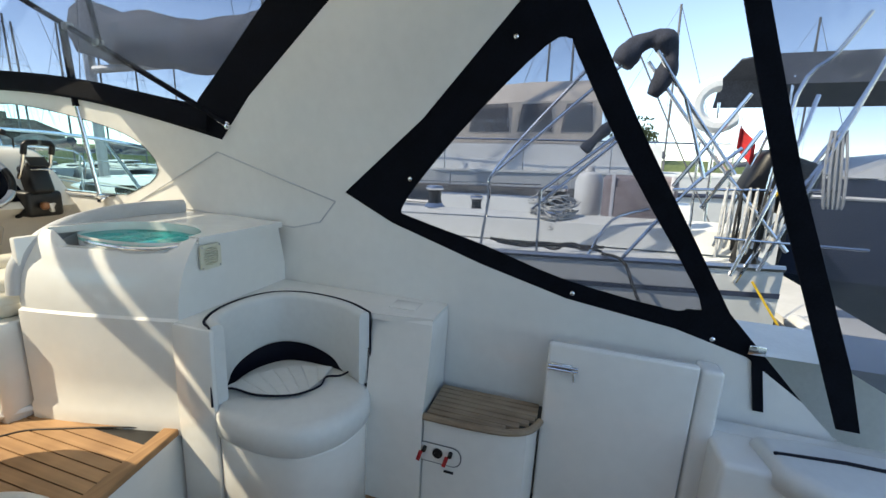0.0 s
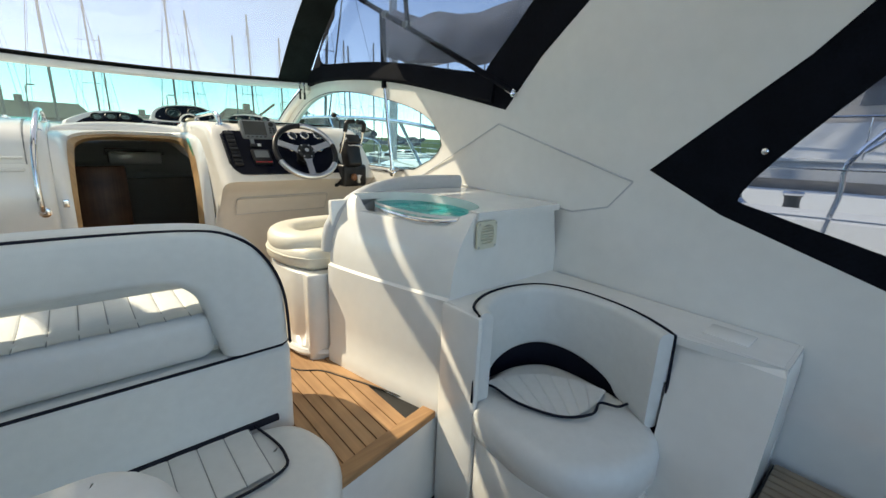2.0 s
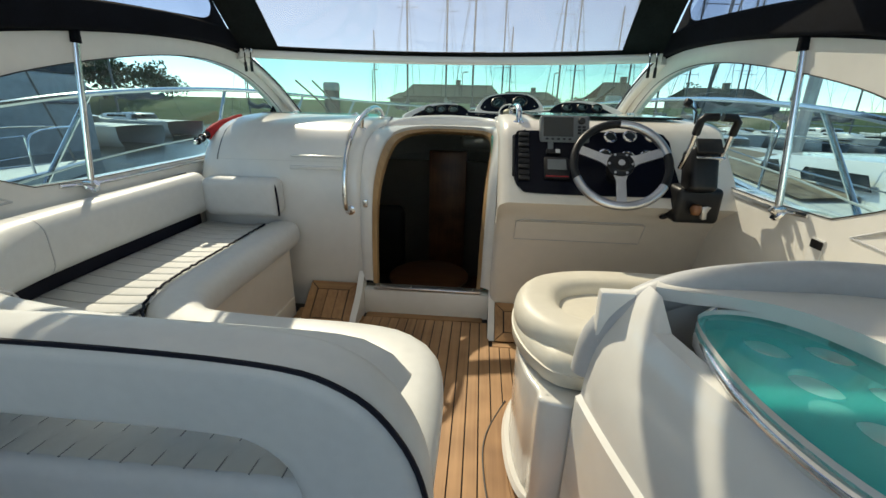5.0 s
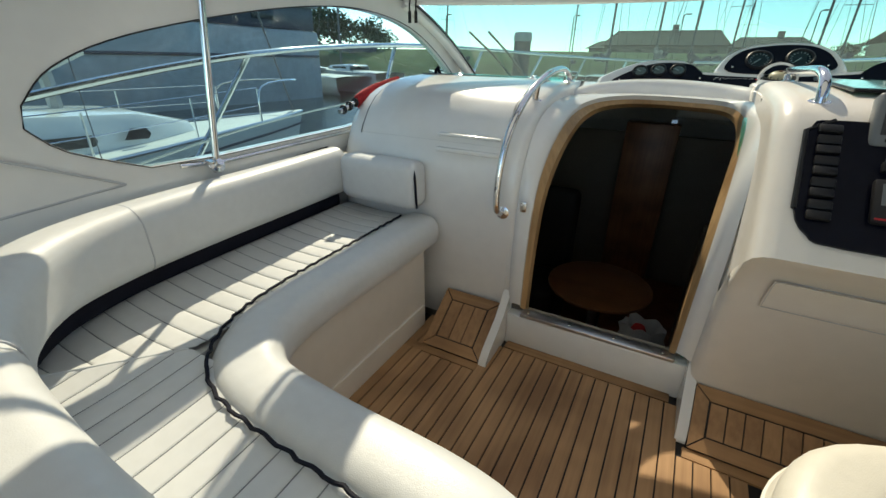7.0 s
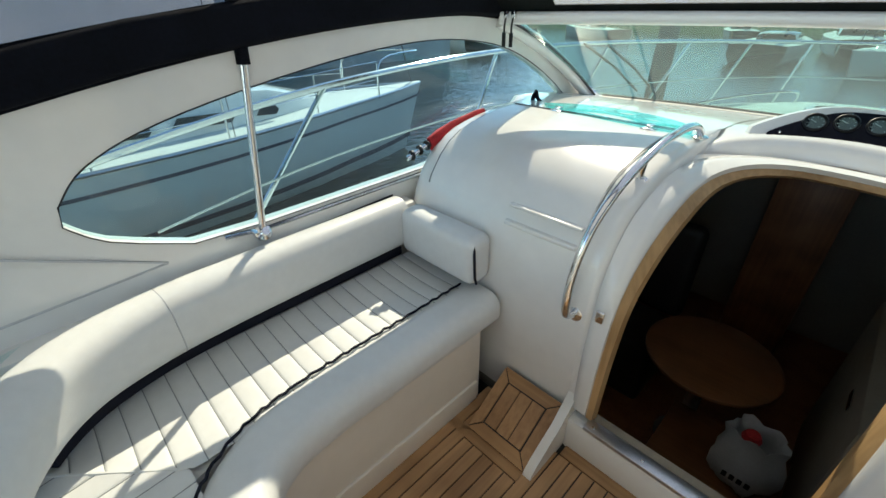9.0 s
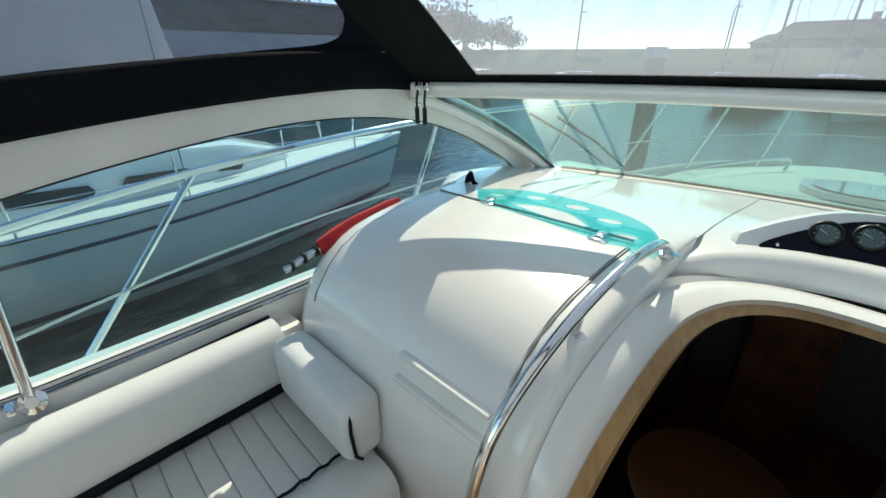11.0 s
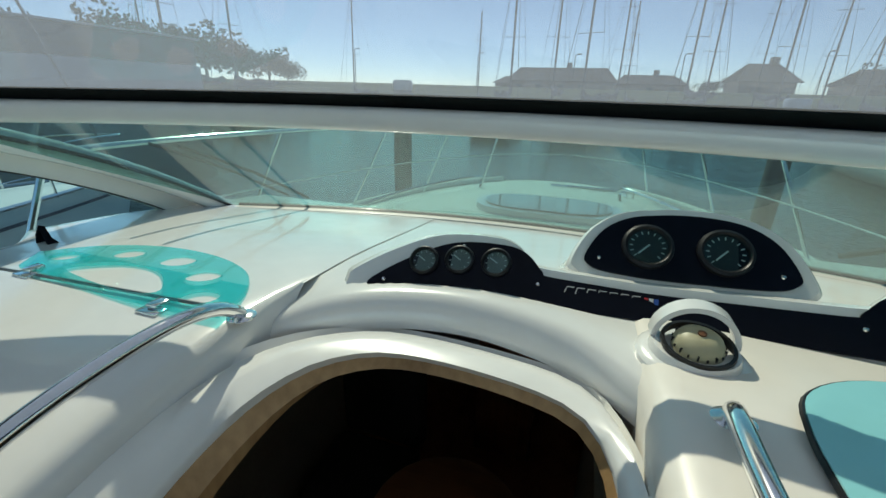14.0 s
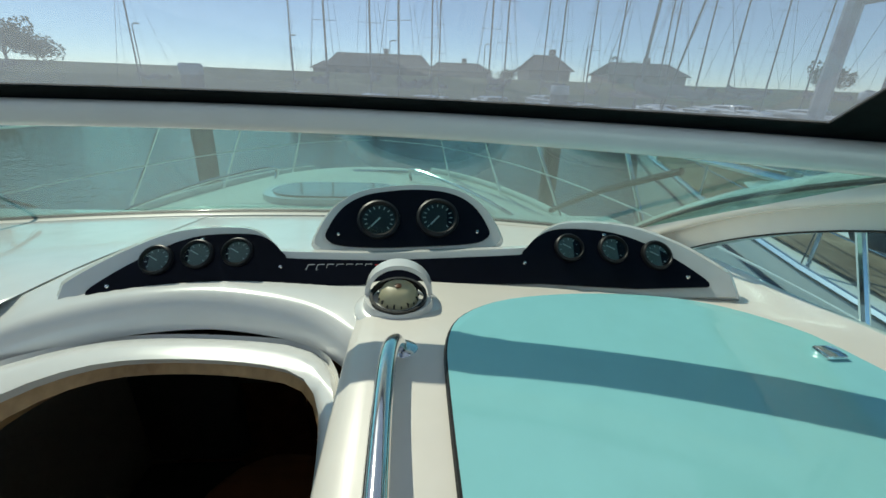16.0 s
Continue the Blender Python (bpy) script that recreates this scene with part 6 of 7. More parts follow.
WCOVER = mat("white_sheet_cover", (0.62, 0.62, 0.66), 0.8, vary=0.05, scale=3, bump=0.5, bump_scale=9)
BEIGE = mat("beige_hood_canvas", (0.52, 0.46, 0.40), 0.85, vary=0.06, scale=3)
MAUVE = mat("mauve_canvas", (0.25, 0.21, 0.22), 0.85, vary=0.08, scale=4)
ROPE = mat("white_rope", (0.6, 0.6, 0.58), 0.9, vary=0.15, scale=40, bump=0.6, bump_scale=300)
DROPE = mat("dark_rope", (0.03, 0.03, 0.03), 0.9, vary=0.2, scale=40)
YROPE = mat("yellow_rope", (0.6, 0.4, 0.03), 0.8, vary=0.15, scale=40)
FENDER = mat("white_fender", (0.7, 0.7, 0.68), 0.4, vary=0.06)
PIER = mat("pier_timber", (0.16, 0.15, 0.14), 0.85, vary=0.2, scale=3)
PILE = mat("wooden_pile", (0.14, 0.13, 0.12), 0.85, vary=0.25, scale=2)
GRASS = mat("bank_grass", (0.10, 0.13, 0.05), 0.95, vary=0.2, scale=0.3, tone=(0.06, 0.09, 0.03))
LEAF = mat("tree_leaves", (0.05, 0.075, 0.028), 0.8, vary=0.3, scale=0.8)
BARK = mat("bark", (0.09, 0.07, 0.05), 0.9, vary=0.2)
ROOFM = mat("dark_tiled_roof", (0.06, 0.055, 0.05), 0.8, vary=0.15, scale=2)
BRICK = mat("house_wall", (0.2, 0.17, 0.14), 0.85, vary=0.1, scale=2)


def hull_rows(L, B, fb, n=14, rake=0.8):
    """A sailing hull: stern at y 0, bow at y L, waterline at z 0, sheer at about fb."""
    rows = []
    for i in range(n + 1):
        f = i / n
        b = B / 2 * (0.72 + 0.28 * math.sin(math.pi * min(1, f / 0.9 + 0.12))) * (1 - max(0, (f - 0.45) / 0.55) ** 2.3) + 0.02
        sh = fb * (1 + 0.22 * max(0, f - 0.3))
        rows.append([(s * b * k, f * L - rake * (1 - z) * max(0, f - 0.7) * 2.2, -0.3 + z * (sh + 0.3)) for s, k, z in ((-1, 1.0, 1.0), (-1, 0.99, 0.75), (-1, 0.95, 0.5), (-1, 0.8, 0.25), (-1, 0.3, 0.0), (1, 0.3, 0.0), (1, 0.8, 0.25), (1, 0.95, 0.5), (1, 0.99, 0.75), (1, 1.0, 1.0))])
    return rows


def yacht(name, at, turn, L, B, fb, hullmat, label, mast=12.0, cover=COVER, fine=True, mastmat=None, tilt=0.0, mf=0.6, bh=1.3, fat=1.0, rise=1.0):
    y = thing(name, at, label, "sailing yacht")
    m = pose(*at, 0, 0, turn)
    rows = hull_rows(L, B, fb)
    part("hull", moved(sheet(rows), m), hullmat, y, angle=60)
    deck = sheet([[Vector(r[0]) * (1 - k) + Vector(r[-1]) * k + Vector((0, 0, 0.06 * math.sin(math.pi * k))) for k in (0, 0.12, 0.3, 0.5, 0.7, 0.88, 1)] for r in rows])
    part("deck", moved(deck, m), DECK, y, "white deck")
    if fine:
        for s in (0, -1):
            part("toe_rail", moved(tube([Vector(r[s]) + Vector((0, 0, 0.03)) for r in rows], 0.025, 6), m), ALU, y, "aluminium toe rail")
        part("stripe", moved(sheet([[Vector(r[k]) * 1.003 + Vector((0, 0, dz)) for r in rows] for k, dz in ((0, -0.16), (0, -0.20))]), m), STRIPE, y, "dark hull stripe")
        part("stripe", moved(sheet([[Vector(r[9]) * 1.003 + Vector((0, 0, dz)) for r in rows] for dz in (-0.16, -0.20)]), m), STRIPE, y)
        for s in (2, 7):
            part("boot_top", moved(sheet([[(Vector(r[s]) * (1 - k) + Vector(r[s + (1 if s < 5 else -1)]) * k) * 1.004 for r in rows] for k in (0.35, 0.6)]), m), STRIPE, y, "dark waterline stripe")
    z0 = fb * 1.04
    cr = [[(s * w, yy, zz) for s, w, zz in ((-1, w0, z0), (-1, w0 * 0.95, z0 + h * rise * 0.75), (-1, w0 * 0.88, z0 + h * rise * 0.92), (-1, w0 * 0.6, z0 + h * rise), (1, w0 * 0.6, z0 + h * rise), (1, w0 * 0.88, z0 + h * rise * 0.92), (1, w0 * 0.95, z0 + h * rise * 0.75), (1, w0, z0))] for yy, w0, h in ((L * 0.36, B * 0.30, 0.34), (L * 0.38, B * 0.31, 0.42), (L * 0.5, B * 0.30, 0.44), (L * 0.66, B * 0.22, 0.36), (L * 0.74, B * 0.14, 0.2), (L * 0.76, B * 0.1, 0.02))]
    part("coachroof", moved(sheet(cr), m), GEL, y, "white coachroof", angle=35)
    for s in (-1, 1):
        for ya, yb in (((0.40, 0.50), (0.52, 0.6), (0.63, 0.665)) if fine else ((0.40, 0.6),)):
            q = [(ya * L, 0.16), (ya * L + 0.1, 0.29), (yb * L - 0.05, 0.27), (yb * L, 0.2), (yb * L - 0.05, 0.14)]
            part("window", moved(plate(q, [], lambda v, h, t: (s * (B * (0.305 - 0.055 * max(0, v / L - 0.5) / 0.16) - h * 0.05 + 0.006 + t), v, z0 + h), 0.01), m), DARKG, y, "dark cabin window")
    if mast:
        mm = mastmat or MASTM
        part("mast", moved(tube([(0, L * mf, z0), (tilt * 0.5, L * (mf - 0.005), z0 + mast * 0.5), (tilt, L * (mf - 0.015), z0 + mast)], 0.075, 8), m), mm, y, "tall mast")
        part("boom", moved(tube([(0, L * (mf - 0.01), z0 + bh), (0, L * 0.16, z0 + bh + 0.05)], 0.06, 8), m), mm, y)
        if cover:
            cp_ = [(0, L * (mf - (mf - 0.16) * k / 10), z0 + bh + 0.2 * fat + 0.1 * math.sin(k * 1.3) + (0.35 if k == 0 else 0)) for k in range(11)]
            part("sail_cover", moved(ring_sweep(smooth_line(cp_, 4 if fine else 1), lambda f: [(x * (1 + 0.1 * math.sin(37 * f + 2 * i)), y * (1 + 0.1 * math.sin(29 * f + 3 * i))) for i, (x, y) in enumerate(circle(fat * (0.15 + 0.05 * math.sin(7 * f)), 14 if fine else 8, fat * (0.26 - 0.1 * f)))], False), m), cover, y, "folded sail under a cover")
        for h in (0.45, 0.72):
            part("spreader", moved(tube([(-0.8, L * (mf - 0.01), z0 + mast * h), (0.8, L * (mf - 0.01), z0 + mast * h)], 0.02, 5), m), mm, y)
        for s in (-1, 1):
            part("shroud", moved(tube([(s * B * 0.42, L * 0.58, z0), (s * 0.8, L * 0.59, z0 + mast * 0.45), (0, L * 0.587, z0 + mast * 0.97)], 0.006 if fine else 0.012, 4), m), MASTD, y)
        part("stay", moved(tube([(0, L * 0.985, z0), (tilt, L * 0.585, z0 + mast)], 0.02, 4), m), MASTD, y)
        part("stay", moved(tube([(0, 0.05, z0), (tilt, L * 0.585, z0 + mast)], 0.008 if fine else 0.012, 4), m), MASTD, y)
    if fine:
        posts = [2, 4, 6, 8, 10, 12]
        for s in (0, -1):
            for k in posts:
                p = Vector(rows[k][s]) * 0.97
                p.y = rows[k][s][1]
                part("stanchion", moved(tube([p, p + Vector((0, 0, 0.58))], 0.013, 6), m), CHROME, y)
            for h in (0.3, 0.57):
                part("guard_wire", moved(tube([Vector((rows[k][s][0] * 0.97, rows[k][s][1], rows[k][s][2] + h)) for k in posts], 0.006, 5), m), CHROME, y)
        a, b = Vector(rows[12][0]), Vector(rows[12][-1])
        part("pulpit", moved(tube(smooth_line([a + Vector((0.02, 0, 0.0)), a + Vector((0.03, 0.1, 0.58)), Vector((0, L - 0.05, rows[13][0][2] + 0.62)), b + Vector((-0.03, 0.1, 0.58)), b], 5), 0.015, 8), m), CHROME, y, "steel pulpit")
    return y


# neighbour to port
pn = yacht("sailing_yacht", (-6.55, -0.7, WL), 0, 9.6, 2.9, 1.02, HULLG, "pale grey sailing yacht moored alongside in the next berth", 12.0, WCOVER, rise=1.3)
aw = thing("boom_awning", (-6.55, 3.8, 0.6), "white sheet draped over the yacht's boom", "awning")
part("sheet", sheet([[(-6.55 + s, 1.6 + 0.36 * k, z + 0.05 * math.sin(k * 1.7 + s * 3)) for s, z in ((-0.9, 1.3), (-0.55, 1.75), (0, 2.6), (0.4, 1.9 - 0.08 * (k % 3)), (0.7, 1.35 - 0.12 * (k % 2)), (0.75, 1.05 + 0.1 * (k % 3)))] for k in range(11)], 0.01), FILLCAN, aw, angle=80)
bg = thing("barge", (-24, 18, WL), "large grey steel barge with dark window band lying across", "barge")
part("hull", cube(-36, -18.6, 2.0, 22, WL - 0.3, 2.4, 0.2, 2), BARGE, bg)
part("upper_band", cube(-35.8, -18.7, 2.2, 21.8, 2.4, 3.5, 0.08, 2), STRIPE, bg, "dark blue upper works")
for k in range(7):
    part("window", cube(-18.71, -18.66, 4.0 + 2.3 * k, 5.3 + 2.3 * k, 2.75, 3.15, 0.02), DARKG, bg)
part("roof", cube(-36, -18.5, 2.0, 22, 3.5, 3.6, 0.03), BARGE, bg)
part("rubbing_strake", cube(-18.62, -18.5, 2.2, 21.8, 1.1, 1.22, 0.04), STRIPE, bg)

# neighbour to starboard
sn = yacht("sailing_yacht", (4.55, -0.5, WL), 0, 12.2, 3.6, 1.38, HULLW, "white sailing yacht with teak foredeck moored close alongside", 14.0, COVER, True, None, 0.0, 0.73, 1.95, 1.5)
fd = part("teak_deck", sheet([[(4.55 - w, y, z), (4.55, y, z + 0.09), (4.55 + w, y, z)] for y, w, z in ((6.0, 1.5, 0.50), (8.0, 1.2, 0.54), (10, 0.6, 0.60), (10.8, 0.2, 0.62))]), TEAKOLD, sn, "weathered teak foredeck")
ck = thing("yacht_cockpit", (4.4, 1.2, 0.45), "white moulded cockpit coaming of the neighbouring yacht", "cockpit coaming")
part("coaming", sheet([[(3.35, y, 0.42), (3.4, y, 0.60), (3.55, y, 0.66), (3.75, y, 0.64), (3.8, y, 0.40)] for y in (-0.4, 0.5, 1.5, 2.4, 3.0)], 0.02), DECK, ck)
part("coaming", sheet([[(5.75, y, 0.42), (5.7, y, 0.60), (5.55, y, 0.66), (5.35, y, 0.64), (5.3, y, 0.40)] for y in (-0.4, 0.5, 1.5, 2.4, 3.0)], 0.02), DECK, ck)
part("side_board", cube(5.9, 5.95, -0.2, 4.0, 0.5, 0.75), PIER, ck)


def winch(x, y, z, k=1.0):
    w = thing("winch", (x, y, z), "bronze and black sheet winch on the yacht's coaming", "winch", "yacht winches")
    m = pose(x, y, z) @ Matrix.Scale(k, 4)
    part("base", moved(lathe([(0.09, 0), (0.09, 0.03), (0.075, 0.045), (0.06, 0.06)], 18), m), CHROME, w)
    part("drum", moved(lathe([(0.06, 0.055), (0.05, 0.10), (0.055, 0.15), (0.07, 0.165)], 18), m), BLACK, w)
    part("top", moved(lathe([(0.07, 0.165), (0.075, 0.18), (0.06, 0.20), (0.025, 0.205), (0, 0.20)], 18), m), CHROME, w)


winch(3.62, 2.35, 0.62, 1.25)
winch(4.45, 2.1, 0.50, 1.1)
winch(3.62, 1.15, 0.62, 1.5)
coil = thing("rope_coil", (3.6, 1.15, 0.6), "white rope coiled round the winch", "rope")
for k in range(26):
    part("turn", tube([(3.60 - 0.06 * random.random() + (0.13 + 0.06 * random.random()) * math.cos(a), 1.15 + 0.04 * random.random() + (0.13 + 0.1 * random.random()) * math.sin(a), 0.80 - 0.013 * k + 0.04 * math.sin(a * 2 + k)) for a in [2 * math.pi * q / 14 for q in range(14)]], 0.009, 5, True), ROPE, coil)
dc = thing("dark_mooring_rope", (2.95, 1.2, 0.45), "tangled dark mooring rope lying on the side deck", "rope")
for j in range(4):
    part("strand", tube(smooth_line([(2.9 + 0.1 * random.random(), 1.55 - 0.12 * k + 0.08 * random.random(), 0.45 + 0.05 * random.random()) for k in range(8)], 4), 0.013, 5), DROPE, dc)
part("tail", tube(smooth_line([(2.88, 0.75, 0.45), (2.80, 0.6, 0.42), (2.74, 0.5, 0.2), (2.72, 0.3, -0.2)], 4), 0.013, 5), DROPE, dc)
jug = thing("white_canister", (4.2, 0.85, 0.6), "white plastic canister standing on the yacht's deck", "canister")
part("body", moved(lathe([(0, 0), (0.13, 0), (0.14, 0.03), (0.14, 0.34), (0.11, 0.42), (0.05, 0.44)], 18), Matrix.Translation((4.2, 0.85, 0.6))), FENDER, jug)
part("cap", moved(lathe([(0.05, 0.44), (0.05, 0.5), (0, 0.5)], 14), Matrix.Translation((4.2, 0.85, 0.6))), FENDER, jug)
db = thing("dodger_box", (3.75, 0.45, 0.55), "mauve canvas covered box with pale straps", "canvas box")
part("cover", cube(3.62, 4.1, 0.12, 0.72, 0.52, 1.02, 0.05, 3), MAUVE, db)
part("window", cube(3.612, 3.622, 0.2, 0.64, 0.6, 0.92, 0.004), MAUVE, db)
for yy in (0.18, 0.66):
    part("strap", cube(3.606, 3.62, yy - 0.015, yy + 0.015, 0.52, 1.03, 0.003), WCOVER, db)
ar = thing("stern_arch", (3.0, 0.6, 0.4), "stainless steel stern frame with lashed poles", "stern frame")
TUBES = [[(2.95, 1.72, 0.38), (2.95, 1.66, 0.8), (2.95, 1.6, 1.08), (3.0, 0.98, 1.80)], [(2.95, 1.6, 1.05), (3.05, 0.6, 1.95), (3.1, 0.45, 1.98)], [(2.95, 1.24, 0.9), (3.0, 0.7, 1.35)], [(2.95, 1.30, 0.75), (3.0, 0.62, 1.38)], [(3.1, 0.55, 1.86), (3.05, 0.1, 1.25), (2.95, -0.45, 0.55)], [(2.9, -0.12, 0.36), (3.0, -0.4, 1.2), (3.05, -0.5, 1.6)], [(2.9, 0.62, 0.4), (3.0, 0.2, 0.95), (3.0, -0.1, 1.25)], [(2.95, -0.3, 0.4), (3.0, -0.7, 1.5), (3.0, -0.9, 2.2)], [(3.0, 0.3, 0.95), (3.0, -0.7, 0.98)], [(2.95, 0.0, 0.62), (2.95, -0.9, 0.6)], [(3.2, 0.1, 0.4), (3.2, 0.12, 1.3)], [(3.3, -0.1, 0.5), (3.2, -0.35, 1.5)], [(2.9, 0.85, 0.42), (2.95, 0.7, 0.7), (2.95, 0.45, 0.8)], [(3.0, -0.26, 0.55), (3.0, -0.36, 1.59), (3.0, -0.53, 1.84), (3.0, -0.67, 2.08)], [(3.0, -0.53, 1.16), (3.0, -0.66, 1.43), (3.0, -0.79, 1.78)], [(3.0, -0.19, 0.29), (3.0, -0.42, 0.84), (3.0, -0.61, 1.23)], [(3.0, 0.51, 1.91), (3.0, 0.29, 1.58), (3.0, -0.08, 1.07)], [(3.0, 0.29, 1.58), (3.0, 0.11, 1.04)], [(3.0, 0.3, 0.97), (3.0, -0.1, 1.61)], [(3.0, 0.1, 0.82), (3.0, -0.2, 1.37)]]
for k, t_ in enumerate(TUBES):
    part("tube", tube(smooth_line(t_, 4), 0.0145 if k < 8 or k > 12 else 0.011, 8), CHROME, ar)
cr_ = thing("rolled_awning", (3.05, 0.7, 1.9), "dark blue canvas roll lashed to the stern frame", "canvas roll")
part("roll", ring_sweep(smooth_line([(3.05, 0.74, 1.84), (3.05, 0.66, 1.95), (3.05, 0.54, 2.0), (3.05, 0.45, 1.97), (3.06, 0.41, 1.88), (3.07, 0.44, 1.75), (3.08, 0.5, 1.62)], 5), lambda f: [(x * (1 + 0.12 * math.sin(31 * f + 5 * i)), y * (1 + 0.1 * math.sin(23 * f + 3 * i))) for i, (x, y) in enumerate(circle(0.075 + 0.014 * math.sin(17 * f) - 0.02 * f, 14))], False), ROLLC, cr_, angle=80)
part("roll", ring_sweep(smooth_line([(3.0, 0.95, 1.22), (3.02, 0.78, 1.40), (3.04, 0.66, 1.52)], 6), lambda f: circle(0.04 + 0.008 * math.sin(19 * f), 12), False), ROLLC, cr_, angle=80)
lbuoy = thing("horseshoe_lifebuoy", (4.5, -0.3, 1.7), "white horseshoe lifebuoy on the stern rail", "lifebuoy")
part("cover", ring_sweep([(4.5, -0.3 + 0.2 * math.cos(radians(a)), 1.72 + 0.2 * math.sin(radians(a))) for a in range(-150, 100, 14)], circle(0.075, 9), False), FENDER, lbuoy)
part("pole", tube([(4.55, -0.35, 0.5), (4.55, -0.32, 1.75)], 0.015, 8), CHROME, lbuoy)
fgs = thing("red_ensign", (3.3, -0.25, 1.3), "small red flag on the stern rail", "flag")
part("cloth", sheet([[(3.3 + 0.03 * math.sin(k * 1.5), -0.15 - 0.03 * k, 1.45 - 0.025 * j - 0.04 * k) for k in range(5)] for j in range(8)], 0.004), REDC, fgs)
part("staff", tube([(3.3, -0.14, 0.6), (3.3, -0.15, 1.5)], 0.01, 6), CHROME, fgs)
ob_ = thing("outboard_motor", (3.5, -0.75, 0.9), "black outboard motor clamped on the pushpit", "outboard")
part("cowl", moved(cube(-0.15, 0.15, -0.22, 0.2, -0.2, 0.2, 0.08, 4), pose(3.25, -0.42, 1.02, 20)), BLACK, ob_)
part("leg", moved(cube(-0.06, 0.06, -0.08, 0.08, -0.7, 0.0, 0.03), pose(3.25, -0.38, 0.95, 8)), BLACK, ob_)
part("propeller", moved(lathe([(0, 0.06), (0.04, 0.03), (0.1, 0.0), (0.02, -0.04)], 6), aimed((3.22, -0.36, 0.4), (0, -1, 0.2))), BLACK, ob_)
part("strap", tube([(3.1, -0.34, 1.2), (3.09, -0.42, 1.0), (3.1, -0.34, 0.85)], 0.012, 6), YROPE, ob_)
hk = thing("hanging_lines", (3.15, -0.2, 0.8), "hanks of pale rope hung on the stern rail", "rope")
for k in range(9):
    yy = -0.05 - 0.05 * k + 0.02 * random.random()
    part("hank", tube(smooth_line([(3.0, yy, 0.98), (2.97, yy + 0.02, 0.75), (3.0, yy + 0.01, 0.45 + 0.1 * random.random()), (3.03, yy - 0.02, 0.7), (3.0, yy, 0.97)], 4), 0.009, 5), (ROPE, ROPE, DROPE)[k % 3], hk)
for k in range(5):
    part("hank", tube(smooth_line([(3.0, -0.67 + 0.02 * k, 1.37), (2.97, -0.70 + 0.03 * k, 1.11), (3.0, -0.73 + 0.025 * k, 0.86), (3.03, -0.68 + 0.01 * k, 1.11), (3.0, -0.67 + 0.02 * k, 1.37)], 4), 0.009, 5), ROPE, hk)
mb = thing("motor_yacht", (9.5, 2.5, WL), "white motor yacht with beige canvas flybridge hood", "motor yacht")
part("hull", sheet([[(9.8 + 1.9 * k * s, -2.5 + yy, WL + z) for s, k, z in ((-1, 1, 1.95), (-1, 1.0, 1.3), (-1, 0.8, 0), (1, 0.8, 0), (1, 1.0, 1.3), (1, 1, 1.95))] for yy, k in ((0, 1), (6, 1.05), (10, 0.8), (12.5, 0.1))]), HULLW, mb, angle=35)
part("deck", plate([(7.9, -2.5), (11.7, -2.5), (11.75, 3.5), (11.3, 7.5), (9.8, 10), (8.3, 7.5), (7.85, 3.5)], [], lambda x, y, t: (x, y, 0.93 + t), 0.04), DECK, mb)
part("cabin", sheet([[(8.2, y, 0.95), (8.35, y, z), (9.8, y, z + 0.08), (11.2, y, z), (11.4, y, 0.95)] for y, z in ((-0.5, 1.5), (3.6, 1.55), (5.2, 1.3), (6.5, 0.98))], 0.03), HULLW, mb, angle=35)
part("rub_rail", tube([(7.89, -2.5, 0.62), (7.83, 3.5, 0.62), (8.2, 7.3, 0.65)], 0.04, 6), STRIPE, mb, "dark rubbing strake")
hood_b = sheet([[(8.35, y, 1.5), (8.4, y, 2.3 * k), (8.8, y, 2.72 * k), (9.8, y, 2.85 * k), (10.8, y, 2.72 * k), (11.2, y, 2.3 * k), (11.25, y, 1.5)] for y, k in ((0.6, 1.0), (2.0, 1.0), (3.4, 0.97), (4.6, 0.62))], 0.02)
part("hood", hood_b, BEIGE, mb, "beige canvas hood", angle=40)
for ya, yb in ((0.75, 1.35), (1.5, 2.2), (2.35, 3.2)):
    part("hood_window", plate([(ya, 1.72), (yb, 1.72), (yb - 0.08, 2.25), (ya + 0.05, 2.27)], [], lambda y, z, t: (8.335 - t, y, z), 0.01), VIN, mb, "clear hood window")
part("rail", tube([(8.0, -1.5, 1.5), (7.95, 2.0, 1.55), (8.1, 5.5, 1.6), (8.8, 8.6, 1.7)], 0.018, 6), CHROME, mb)
for yy in (-1.2, 0.4, 2.0, 3.6, 5.2):
    part("stanchion", tube([(7.97, yy, 0.95), (7.98, yy, 1.55)], 0.014, 6), CHROME, mb)
nb = thing("navy_cruiser", (10.6, -6, WL), "navy hulled motor boat with pale deck and grey canopy", "motor boat")
part("hull", sheet([[(10.6 + 1.9 * k * s_, y, WL + z) for s_, k, z in ((-1, w, 1.95), (-1, w * 0.97, 1.2), (-1, w * 0.8, -0.2), (1, w * 0.8, -0.2), (1, w * 0.97, 1.2), (1, w, 1.95))] for y, w in ((-10.5, 0.95), (-7, 1.05), (-4.5, 0.9), (-3.2, 0.55), (-2.75, 0.15))], 0.02), STRIPE, nb, "dark blue hull", angle=40)
part("deck", plate([(8.8, -10.4), (8.65, -7), (8.95, -4.5), (9.6, -3.25), (10.6, -2.8), (11.6, -3.25), (12.25, -4.5), (12.55, -7), (12.4, -10.4)], [], lambda x, y, t: (x, y, 0.95 + t), 0.04), DECK, nb)
part("cabin", sheet([[(9.1, y, 0.98), (9.25, y, z), (10.6, y, z + 0.08), (11.95, y, z), (12.1, y, 0.98)] for y, z in ((-10, 1.55), (-6, 1.5), (-4.4, 1.3), (-3.8, 1.0))], 0.03), HULLW, nb, angle=35)
